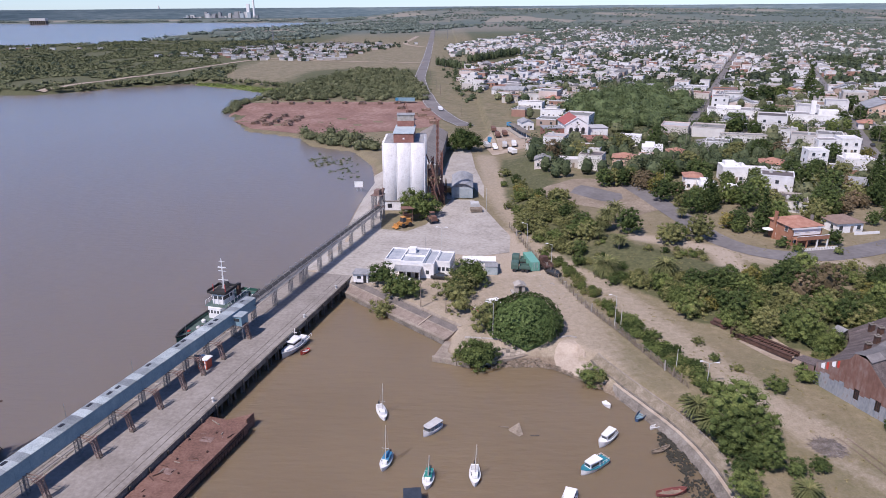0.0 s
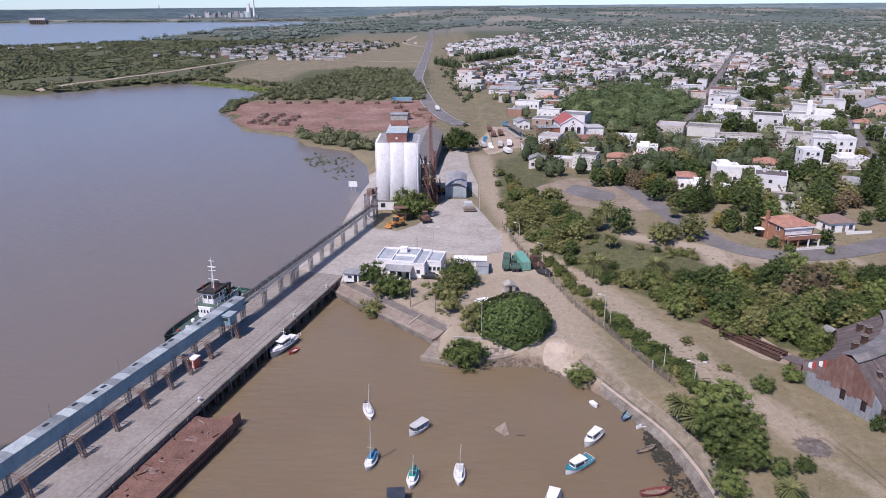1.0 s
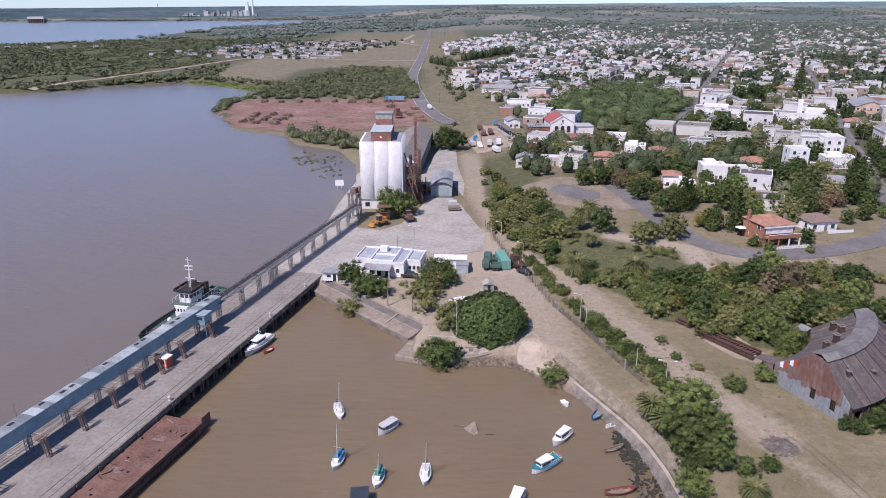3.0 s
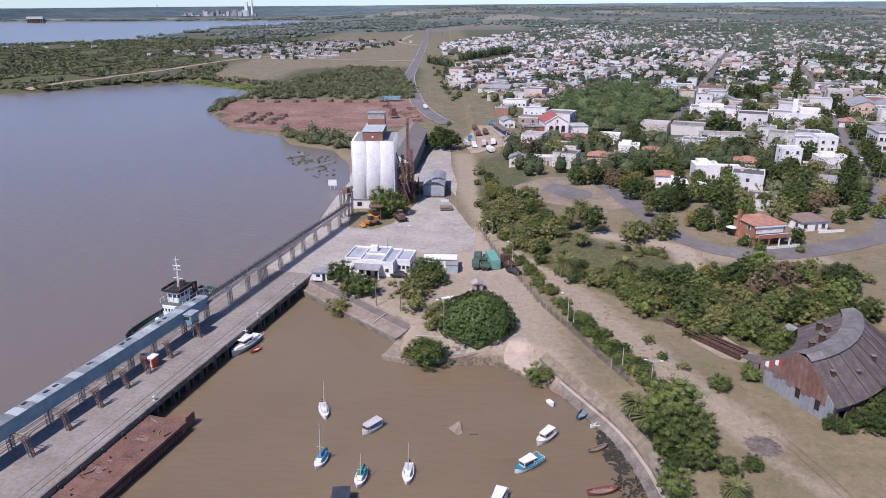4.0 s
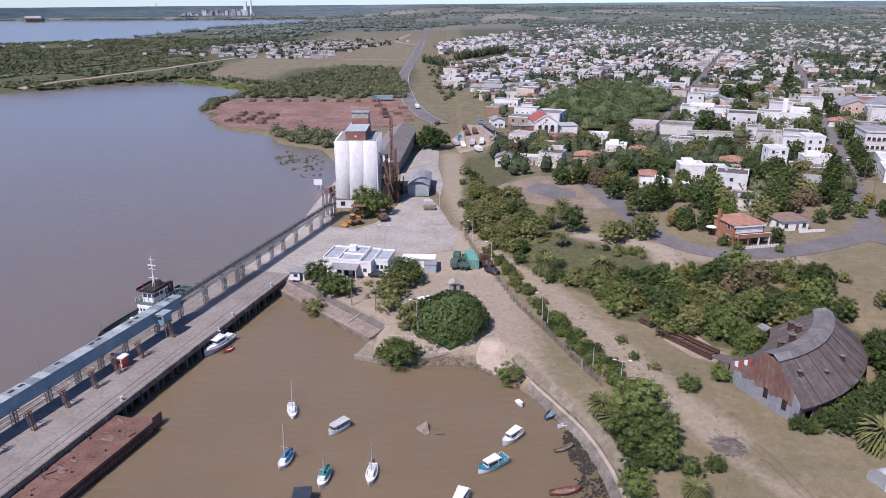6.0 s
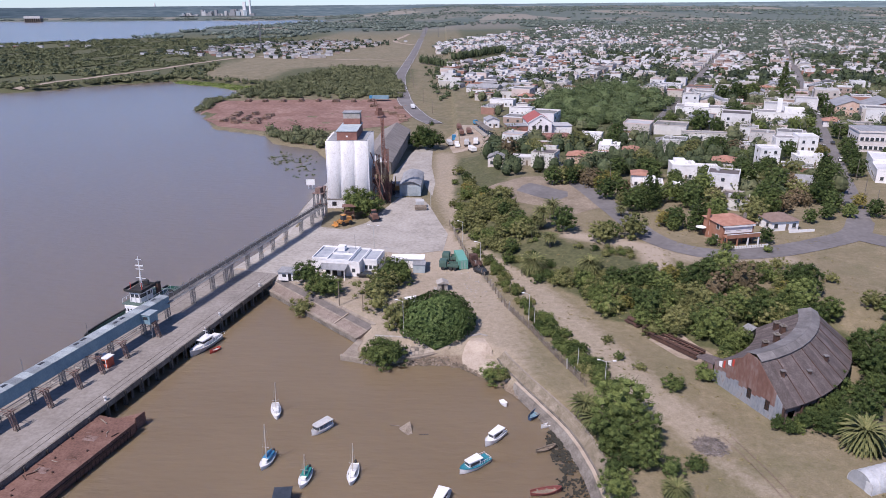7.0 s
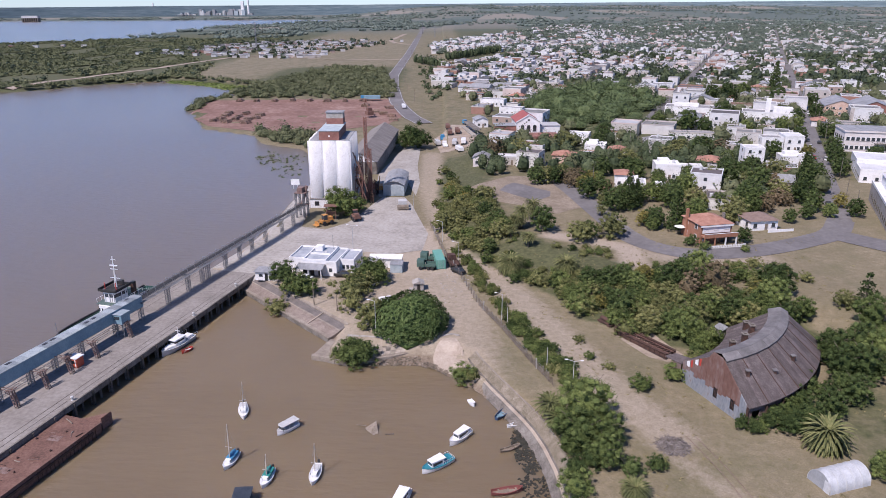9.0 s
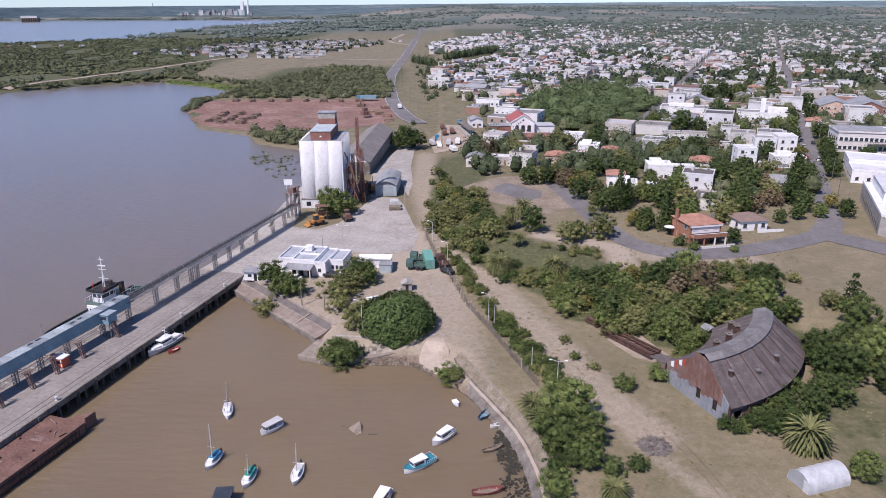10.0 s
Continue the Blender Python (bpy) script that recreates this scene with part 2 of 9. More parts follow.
# ---- land and water ----
SHORE = [(44, -300), (43.2, 60), (42.6, 80), (42.2, 90.5), (41.6, 94.7), (40.7, 99.2), (39.7, 103.0), (38.4, 106.0), (36.4, 109.0), (34.4, 112.2), (32.6, 115.2), (30.6, 117.9),
         (28.2, 120.3), (25.0, 123.0), (22.5, 125.5), (19.6, 126.7), (13.8, 126.9), (9.2, 127.2), (4, 127.2), (-1.6, 129.7), (0.1, 137.0), (-14.7, 153.0), (-26, 165.5), (-43, 172), (-35, 200), (-32.5, 219),
         (-31.5, 250), (-28.5, 285), (-33, 318), (-45, 350), (-70, 366), (-81, 390), (-118, 414), (-147, 480), (-157, 522), (-143, 546),
         (-143, 591), (-131, 621), (-185, 667), (-240, 697), (-300, 652), (-330, 606), (-420, 590), (-620, 640), (-860, 820), (-900, 1150),
         (-793, 1340), (-690, 1430), (-655, 1600), (-720, 2290), (-520, 2900), (-330, 3360), (-990, 3440), (-1720, 3322), (-5200, 3300),
         (-5200, 5200), (5200, 5200), (5200, -300)]
RAIL = [(20, 400), (22, 300), (19.5, 215), (22, 203), (25.6, 183), (30.1, 167), (33.9, 152), (38.3, 138), (42.1, 126), (45.6, 113), (52, 88), (64, 40)]
SCARP = [(27, 345), (24, 300), (22, 250), (23.6, 209), (30.4, 187.5), (37.7, 174), (44.5, 165.6), (51.6, 154.5), (56.2, 141.7), (61.5, 137.3), (66, 130.5),
         (76, 127), (97, 128), (106, 118), (125, 100), (170, 82), (400, 60)]

BANK = [(50, 180), (52, 174), (58, 171.5), (62.4, 169.6), (65, 165.5), (71, 164), (74, 166), (75, 179), (67, 186), (56, 190)]


def inside(x, y, poly):
    c = np.zeros(np.shape(x), bool)
    k = len(poly)
    for i in range(k):
        (x0, y0), (x1, y1) = poly[i], poly[(i + 1) % k]
        if y0 == y1:
            continue
        c ^= ((y0 > y) != (y1 > y)) & (x < (x1 - x0) * (y - y0) / (y1 - y0) + x0)
    return c


def reach(x, y, line, close=False):
    """Distance to a line of points."""
    d = np.full(np.shape(x), 1e9)
    k = len(line)
    for i in range(k if close else k - 1):
        (x0, y0), (x1, y1) = line[i], line[(i + 1) % k]
        dx, dy = x1 - x0, y1 - y0
        t = np.clip(((x - x0) * dx + (y - y0) * dy) / (dx * dx + dy * dy), 0, 1)
        d = np.minimum(d, np.hypot(x - x0 - t * dx, y - y0 - t * dy))
    return d


def step(a, b, v):
    t = np.clip((v - a) / (b - a), 0, 1)
    return t * t * (3 - 2 * t)


UPLAND = SCARP + [(400, 5200), (27, 5200)]


def height(x, y):
    x, y = np.asarray(x, float), np.asarray(y, float)
    sd = np.where(inside(x, y, SHORE), 1, -1) * reach(x, y, SHORE, True)
    up = np.where(inside(x, y, UPLAND), 1, -1) * reach(x, y, SCARP)
    base = 2.85 + 4.1 * step(-2, 18, up)
    base = base - 2.2 * step(300, 360, y) * step(560, 470, y) * step(130, 90, x)
    low = step(60, -10, x) * step(285, 330, y)
    base = base * (1 - low) + np.minimum(base, 2.4 + 2.0 * step(420, 620, y)) * low
    base = base + 4 * step(700, 2600, y) * step(-200, 300, x)
    base = base + 50 * step(2300, 4900, y) * step(-700, 0, x)
    steep = np.where(y > 300, 0.9, 0.55) - 0.29 * step(114, 120, y) * step(134, 129.5, y) * step(31, 28.5, x)
    steep = steep + 0.55 * step(27.5, 30.5, x) * step(70, 80, y) * step(136, 131, y)
    z = np.where(sd > 0, np.minimum(base, sd * steep), np.maximum(-2.5, sd * 0.4))
    # the embankment: footpath level on the water side, stone slope above it
    o = 0.88 * (x - np.interp(y, [62, 80, 91, 97, 104.9, 112.7, 118.4, 124.6, 128.5, 132.2, 135], [43.6, 42.9, 42.2, 41.2, 38.7, 35.2, 32.7, 30.2, 29.4, 28.5, 27.5]))
    cap = np.where((y > 60) & (y < 127.5) & (x > 26), 1.18 + 0.98 * np.clip(o - 0.35, 0, 9), 99.0)
    z = np.minimum(z, cap)
    # the landing's sloping apron lies on a bench cut into the bank
    la = reach(x, y, [(-26.5, 165.8), (0.3, 137.1)])
    z = np.where((la < 5.2) & (x > -27) & (x < 3.5) & (y > 136.5) & (y < 168), np.minimum(z, 0.92 + 0.30 * la), z)
    soft = step(14, 60, np.hypot(x - 30, y - 150)) * step(2, 20, sd)
    z = z + soft * 0.35 * np.sin(x * 0.11 + 1.3 * np.sin(y * 0.05)) * np.cos(y * 0.087 + np.sin(x * 0.06))
    return z


def ground_at(x, y):
    return float(height(np.array([x]), np.array([y]))[0])


def spread(near0, near1, stepsize, low, high, growth):
    mid = list(np.arange(near0, near1 + 0.01, stepsize))
    d, v, a = stepsize, near0, []
    while v > low:
        d *= growth
        v -= d
        a.append(v)
    d, v, c = stepsize, near1, []
    while v < high:
        d *= growth
        v += d
        c.append(v)
    return np.array(a[::-1] + mid + c)


def build_ground():
    xs, ys = spread(-64, 172, 1.5, -5000, 5000, 1.07), spread(70, 262, 1.5, -250, 5050, 1.035)
    X, Y = np.meshgrid(xs, ys)
    Z = height(X, Y)
    nx, ny = len(xs), len(ys)
    i = np.arange(nx * ny).reshape(ny, nx)
    quads = np.stack([i[:-1, :-1], i[:-1, 1:], i[1:, 1:], i[1:, :-1]], -1).reshape(-1, 4)
    me = bpy.data.meshes.new("ground")
    me.from_pydata(np.stack([X, Y, Z], -1).reshape(-1, 3).tolist(), [], quads.tolist())
    me.polygons.foreach_set("use_smooth", [True] * len(me.polygons))
    # plant cover: red = green growth, green = bare soil, blue = wet silt, alpha = hazy far fields
    up = np.where(inside(X, Y, UPLAND), 1, -1) * reach(X, Y, SCARP)
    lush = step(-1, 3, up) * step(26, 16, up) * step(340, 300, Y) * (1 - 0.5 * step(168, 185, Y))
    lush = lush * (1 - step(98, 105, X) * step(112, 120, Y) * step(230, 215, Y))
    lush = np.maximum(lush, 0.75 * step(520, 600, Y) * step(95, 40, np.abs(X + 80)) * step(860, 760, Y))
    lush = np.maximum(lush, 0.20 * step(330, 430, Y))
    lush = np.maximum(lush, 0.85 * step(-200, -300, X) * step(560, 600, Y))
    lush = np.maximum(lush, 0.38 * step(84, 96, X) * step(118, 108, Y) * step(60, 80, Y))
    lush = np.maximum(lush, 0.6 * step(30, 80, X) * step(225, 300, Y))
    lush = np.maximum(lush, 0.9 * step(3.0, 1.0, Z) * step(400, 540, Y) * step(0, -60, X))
    rail = reach(X, Y, RAIL)
    west = np.where(X < np.interp(Y, [p[1] for p in RAIL[::-1]], [p[0] for p in RAIL[::-1]]), 1, 0)
    bare = 0.76 * west * step(-45, -30, X) * step(128, 134, Y) * step(215, 205, Y) * step(150, 178, Y)
    bare = np.maximum(bare, 0.56 * west * step(90, 110, Y) * step(215, 205, Y) * step(42, 30, X))
    bare = np.maximum(bare, 0.52 * step(7.5, 2.0, reach(X, Y, [(62, 98), (56, 110), (50, 132), (39, 166), (30, 190), (25, 215), (20, 260), (20, 330)])))
    bare = np.maximum(bare, 0.8 * step(5.5, 1.5, reach(X, Y, BANK)))
    bare = np.maximum(bare, 0.5 * step(6, 2, reach(X, Y, [(78, 180), (76, 176), (90, 168), (108, 170)])))
    bare = np.maximum(bare, 0.4 * step(3, 0.6, reach(X, Y, [(58, 98), (66, 84), (80, 66)])))
    bare = np.maximum(bare, 0.22 * step(640, 720, Y) * step(1600, 1400, Y) * step(8, -22, X) * step(-330, -250, X))
    silt = step(1.3, 0.2, Z) * step(330, 300, Y)
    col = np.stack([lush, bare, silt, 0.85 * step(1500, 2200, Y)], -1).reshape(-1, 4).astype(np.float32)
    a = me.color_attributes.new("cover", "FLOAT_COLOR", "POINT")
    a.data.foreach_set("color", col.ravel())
    m = mat("grass_and_soil", [(0.150, 0.122, 0.070), (0.218, 0.176, 0.108), (0.30, 0.245, 0.162)], 0.07, 0.95, 0.5, 1.6, fine=0.5)
    t = m.node_tree
    n, l = t.nodes, t.links
    att = n.new("ShaderNodeVertexColor")
    att.layer_name = "cover"
    sep = n.new("ShaderNodeSeparateColor")
    l.new(att.outputs["Color"], sep.inputs["Color"])
    geo = n.new("ShaderNodeNewGeometry")
    cur = n["Principled BSDF"].inputs["Base Color"].links[0].from_socket

    def layer(cur, weight, c0, c1, scale, sharp):
        nz = n.new("ShaderNodeTexNoise")
        nz.inputs["Scale"].default_value, nz.inputs["Detail"].default_value = scale, 6
        nz.inputs["Roughness"].default_value = 0.68
        l.new(geo.outputs["Position"], nz.inputs["Vector"])
        add = n.new("ShaderNodeMath")
        add.operation, add.inputs[2].default_value = "MULTIPLY_ADD", -0.62
        add.inputs[1].default_value = 1.0
        l.new(nz.outputs["Fac"], add.inputs[0])
        s2 = n.new("ShaderNodeMath")
        s2.operation = "ADD"
        if weight is None:
            s2.inputs[1].default_value = 0.17
        else:
            l.new(weight, s2.inputs[1])
        l.new(add.outputs[0], s2.inputs[0])
        mr = n.new("ShaderNodeMapRange")
        mr.inputs["From Min"].default_value, mr.inputs["From Max"].default_value = 0.0, sharp
        l.new(s2.outputs[0], mr.inputs["Value"])
        n2 = n.new("ShaderNodeTexNoise")
        n2.inputs["Scale"].default_value, n2.inputs["Detail"].default_value = scale * 5, 4
        l.new(geo.outputs["Position"], n2.inputs["Vector"])
        rp = n.new("ShaderNodeValToRGB")
        rp.color_ramp.elements[0].position, rp.color_ramp.elements[1].position = 0.3, 0.7
        rp.color_ramp.elements[0].color, rp.color_ramp.elements[1].color = (*c0, 1), (*c1, 1)
        l.new(n2.outputs["Fac"], rp.inputs["Fac"])
        mx = n.new("ShaderNodeMix")
        mx.data_type = "RGBA"
        l.new(mr.outputs["Result"], mx.inputs[0])
        l.new(cur, mx.inputs[6])
        l.new(rp.outputs["Color"], mx.inputs[7])
        return mx.outputs[2]

    # patchwork of far fields, distance haze mixed into their blue-grey colours
    vs = n.new("ShaderNodeMapping")
    vs.inputs["Scale"].default_value = (0.0042, 0.0021, 0)
    vs.inputs["Rotation"].default_value = (0, 0, 0.3)
    l.new(geo.outputs["Position"], vs.inputs["Vector"])
    vo = n.new("ShaderNodeTexVoronoi")
    vo.inputs["Scale"].default_value = 1.0
    l.new(vs.outputs["Vector"], vo.inputs["Vector"])
    vsep = n.new("ShaderNodeSeparateColor")
    l.new(vo.outputs["Color"], vsep.inputs["Color"])
    vr = n.new("ShaderNodeValToRGB")
    vr.color_ramp.interpolation = "CONSTANT"
    hazed_crops = [(0.095, 0.120, 0.105), (0.165, 0.160, 0.135), (0.078, 0.108, 0.098), (0.23, 0.21, 0.175), (0.105, 0.13, 0.112), (0.135, 0.145, 0.122)]
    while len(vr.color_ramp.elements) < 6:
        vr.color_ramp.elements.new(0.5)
    for i, c in enumerate(hazed_crops):
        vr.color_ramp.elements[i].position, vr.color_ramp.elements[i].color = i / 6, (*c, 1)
    l.new(vsep.outputs["Red"], vr.inputs["Fac"])
    cur = layer(cur, None, (0.092, 0.092, 0.040), (0.155, 0.142, 0.066), 0.11, 0.3)
    cur = layer(cur, None, (0.10, 0.092, 0.042), (0.19, 0.16, 0.09), 1.3, 0.3)
    cur = layer(cur, None, (0.085, 0.078, 0.040), (0.16, 0.135, 0.078), 4.5, 0.25)
    cur = layer(cur, None, (0.15, 0.125, 0.085), (0.25, 0.21, 0.15), 2.2, 0.35)
    cur = layer(cur, sep.outputs["Green"], (0.275, 0.222, 0.168), (0.40, 0.338, 0.268), 0.8, 0.6)
    # green growth, its colour also deepened for the shade under the thicket
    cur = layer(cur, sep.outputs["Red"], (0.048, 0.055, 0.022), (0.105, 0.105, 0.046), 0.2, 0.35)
    cur = layer(cur, sep.outputs["Blue"], (0.13, 0.095, 0.065), (0.24, 0.19, 0.14), 0.5, 0.4)
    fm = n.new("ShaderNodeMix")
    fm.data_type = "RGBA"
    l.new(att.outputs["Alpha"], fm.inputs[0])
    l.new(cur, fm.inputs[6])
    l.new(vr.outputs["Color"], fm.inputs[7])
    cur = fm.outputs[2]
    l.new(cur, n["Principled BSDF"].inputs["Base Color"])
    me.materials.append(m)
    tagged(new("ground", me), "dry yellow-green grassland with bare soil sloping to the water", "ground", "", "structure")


build_ground()


def build_water():
    xs, ys = spread(-60, 60, 20, -5000, 900, 1.25), spread(60, 200, 20, -250, 5000, 1.2)
    b = B()
    b.rows([[(x, y, 0.0) for x in xs] for y in ys])
    m = bpy.data.materials.new("muddy_water")
    m.use_nodes = True
    t = m.node_tree
    n, l = t.nodes, t.links
    p = n["Principled BSDF"]
    p.inputs["Roughness"].default_value, p.inputs["IOR"].default_value = 0.20, 1.33
    p.inputs["Subsurface Weight"].default_value, p.inputs["Subsurface Scale"].default_value = 1.0, 3.5
    p.inputs["Subsurface Radius"].default_value = (1.0, 0.85, 0.6)
    geo = n.new("ShaderNodeNewGeometry")
    big = n.new("ShaderNodeTexNoise")
    big.inputs["Scale"].default_value, big.inputs["Detail"].default_value = 0.02, 4
    l.new(geo.outputs["Position"], big.inputs["Vector"])
    rp = n.new("ShaderNodeValToRGB")
    rp.color_ramp.elements[0].position, rp.color_ramp.elements[1].position = 0.3, 0.7
    rp.color_ramp.elements[0].color, rp.color_ramp.elements[1].color = (0.174, 0.132, 0.084, 1), (0.206, 0.158, 0.102, 1)
    l.new(big.outputs["Fac"], rp.inputs["Fac"])
    # the sheltered basin is muddier than the open river beyond the pier
    side = n.new("ShaderNodeVectorMath")
    side.operation = "DOT_PRODUCT"
    side.inputs[1].default_value = (0.9655, -0.2605, 0)
    l.new(geo.outputs["Position"], side.inputs[0])
    mr = n.new("ShaderNodeMapRange")
    mr.inputs["From Min"].default_value, mr.inputs["From Max"].default_value = -68, -90
    l.new(side.outputs["Value"], mr.inputs["Value"])
    mx = n.new("ShaderNodeMix")
    mx.data_type = "RGBA"
    l.new(mr.outputs["Result"], mx.inputs[0])
    l.new(rp.outputs["Color"], mx.inputs[6])
    mx.inputs[7].default_value = (0.170, 0.145, 0.124, 1)
    l.new(mx.outputs[2], p.inputs["Base Color"])
    mp = n.new("ShaderNodeMapping")
    mp.inputs["Scale"].default_value = (0.22, 0.75, 1.0)
    mp.inputs["Rotation"].default_value = (0, 0, radians(8))
    l.new(geo.outputs["Position"], mp.inputs["Vector"])
    w = n.new("ShaderNodeTexNoise")
    w.inputs["Scale"].default_value, w.inputs["Detail"].default_value = 0.9, 4
    l.new(mp.outputs["Vector"], w.inputs["Vector"])
    bp = n.new("ShaderNodeBump")
    bp.inputs["Strength"].default_value, bp.inputs["Distance"].default_value = 0.5, 0.28
    l.new(w.outputs["Fac"], bp.inputs["Height"])
    l.new(bp.outputs["Normal"], p.inputs["Normal"])
    ob = part("water", b, m)
    tagged(ob, "calm muddy brown river water", "water", "", "structure")


build_water()


def build_backdrop():
    """Low wooded hills along the horizon, with the blue of haze put into their colour."""
    rng = random.Random(5)
    b, rows = B(), []
    for k in range(5):
        rows.append([])
    n = 240
    for i in range(n + 1):
        a = radians(-75 + 150 * i / n)
        x, y = 14 + 4750 * math.sin(a), 4750 * math.cos(a)
        s = (x + 2800) / 5600
        top = 57 + 24 * max(0, min(1, s)) + 2.5 * noise.noise((i * 0.06, 0, 0)) + 1.0 * noise.noise((i * 0.35, 3, 0))
        for k, f in enumerate((-0.1, 0.25, 0.55, 0.8, 1.0)):
            rows[k].append((x, y, top * f))
    b.rows(rows)
    m = mat("hazy_far_hills", [(0.10, 0.15, 0.17), (0.17, 0.225, 0.245), (0.30, 0.345, 0.345)], 0.004, 1.0, stretch=(0.5, 0.5, 14), fine=0.5, spec=0)
    tagged(part("backdrop", b, m), "far wooded hills along the horizon, coloured blue-green for haze", "hills", "", "structure")


build_backdrop()


def drape(name, poly, material, label, category, lift=0.05, cell=3.0, kind="structure"):
    """A flat surface laid on the ground inside an outline."""
    xs = [p[0] for p in poly]
    ys = [p[1] for p in poly]
    bm = bmesh.new()
    bm.faces.new([bm.verts.new((x, y, 0)) for x, y in poly])
    for axis, lo, hi in (((1, 0, 0), min(xs), max(xs)), ((0, 1, 0), min(ys), max(ys))):
        v = lo + cell
        while v < hi:
            bmesh.ops.bisect_plane(bm, geom=bm.verts[:] + bm.edges[:] + bm.faces[:], plane_co=Vector(axis) * v, plane_no=axis)
            v += cell
    bmesh.ops.triangulate(bm, faces=bm.faces[:])
    co = np.array([v.co[:2] for v in bm.verts])
    z = height(co[:, 0], co[:, 1]) + lift
    for v, h in zip(bm.verts, z):
        v.co.z = h
    bmesh.ops.recalc_face_normals(bm, faces=bm.faces)
    for f in bm.faces:
        if f.normal.z < 0:
            f.normal_flip()
    me = bpy.data.meshes.new(name)
    bm.to_mesh(me)
    bm.free()
    me.materials.append(material)
    return tagged(new(name, me), label, category, "", kind)


def ribbon(name, line, width, material, label, category, lift=0.06, every=6.0, kind="structure"):
    pts = []
    for (x0, y0), (x1, y1) in zip(line, line[1:]):
        k = max(1, int(math.hypot(x1 - x0, y1 - y0) / every))
        pts += [(x0 + (x1 - x0) * i / k, y0 + (y1 - y0) * i / k) for i in range(k)]
    pts.append(line[-1])
    for _ in range(4):
        pts = [pts[0]] + [((a[0] + 2 * b[0] + c[0]) / 4, (a[1] + 2 * b[1] + c[1]) / 4) for a, b, c in zip(pts, pts[1:], pts[2:])] + [pts[-1]]
    rows = [[], [], []]
    for i, (x, y) in enumerate(pts):
        (ax, ay), (bx, by) = pts[max(0, i - 1)], pts[min(len(pts) - 1, i + 1)]
        d = math.hypot(bx - ax, by - ay)
        nx, ny = -(by - ay) / d, (bx - ax) / d
        for k, w in enumerate((-0.5, 0, 0.5)):
            px, py = x + nx * w * width, y + ny * w * width
            rows[k].append((px, py, ground_at(px, py) + lift))
    b = B()
    b.rows(rows)
    ob = part(name, b, material)
    return tagged(ob, label, category, "", kind)


# roads, yards and bare lots
drape("pavement", [(-33.5, 168), (-24, 164.5), (-17, 166), (-16, 171), (-3, 184), (3, 188), (10, 186), (19, 189), (20.5, 203), (18.5, 213), (14, 238), (11, 248), (3, 247.5), (-1, 233),
                   (-6, 217), (-12, 209), (-20, 212), (-21, 232), (-22, 300), (-30, 300), (-31, 250), (-32, 220), (-34, 200), (-41, 174)],
      CONCRETE, "pale worn concrete yard between the silo and the pier", "pavement", 0.07, 1.8)
drape("red_lot", [(-152, 480), (-156, 520), (-150, 527), (-10, 531), (0, 500), (-1, 455), (-8, 425), (-28, 408), (-60, 404), (-84, 402), (-116, 420)], REDSOIL, "bare red earth timber yard", "yard", 0.12, 12)
drape("sand", [(22.9, 126.9), (22.8, 128.8), (23.4, 131.1), (24.8, 132.6), (26.3, 133.5), (27.6, 133.2), (28.4, 130.6), (28.9, 128.2), (29.7, 125.4), (30.6, 122.4), (31.7, 119.2), (31.0, 118.5), (28.6, 120.9), (26.6, 122.4), (24.9, 123.8), (23.6, 125.4)], SAND, "pale patch of bare sand by the water", "beach", 0.12, 0.8)
drape("gravel_lot", [(20, 375), (29, 402), (40, 398), (47, 360), (43, 338), (24, 333)], DIRT, "bare gravel lot with parked trucks", "lot", 0.08, 4)
LOTDIRT = mat("trodden_earth", [(0.155, 0.122, 0.084), (0.23, 0.185, 0.136), (0.32, 0.265, 0.205)], 0.2, 0.95, 0.3, 2, fine=0.5)
drape("bare_lot", [(31, 240), (36, 248), (43, 254), (50, 262), (57, 263), (63, 259), (69, 262), (71, 250), (73, 240), (75, 228), (72, 219), (66, 216), (61, 212), (55, 216), (51, 222), (44, 226), (38, 229), (34, 234)],
      LOTDIRT, "dry bare lot behind the trees", "lot", 0.06, 2)
drape("tarmac_patch", [(45, 240), (48, 247), (51, 251), (55, 248), (59, 243), (63, 239), (62, 233), (58, 229), (54, 230), (50, 234)], ASPHALT, "worn grey tarmac patch on the bare lot", "tarmac", 0.12, 2)
drape("back_pavement", [(-0.8, 262), (1.5, 248), (4, 248), (3, 270), (11.2, 270), (12.5, 262), (15, 250), (16, 268), (14, 300), (14, 350), (6, 352), (0.5, 300), (-1.5, 284)], CONCRETE, "grey concrete lane beside the warehouse", "pavement", 0.07, 4)
ribbon("road", [(14, 425), (4, 455), (-9, 520), (-18, 614), (-23, 700), (-23, 800), (-22, 1000), (-24, 1424), (-27, 2000), (-30, 2800)], 11, ASPHALT, "grey asphalt road curving past the port", "road", 0.28)
for o in (-4.9, 4.9):
    ribbon("road_line", [(14 + o, 425 + o * 0.3), (4 + o, 455 + o * 0.2), (-9 + o, 520), (-18 + o, 614), (-23 + o, 700), (-23 + o, 800), (-22 + o, 1000), (-24 + o, 1424)], 0.28, HULLGREY, "pale painted edge line", "marking", 0.32)
ribbon("road", [(63, 300), (66, 270), (71, 240), (74, 215), (77, 195), (79, 184), (83, 176.5), (91, 172.5), (104, 174), (122, 182), (137, 189), (146, 203)], 7.5, ASPHALT, "grey street curving round the orange house", "road", 0.1, 3)
ribbon("road", [(137, 190), (146, 178), (156, 158)], 10, ASPHALT, "grey street sloping towards the grass field", "road", 0.13, 3)
GRID = math.atan(0.44)
GU, GN = (math.sin(GRID), math.cos(GRID)), (math.cos(GRID), -math.sin(GRID))


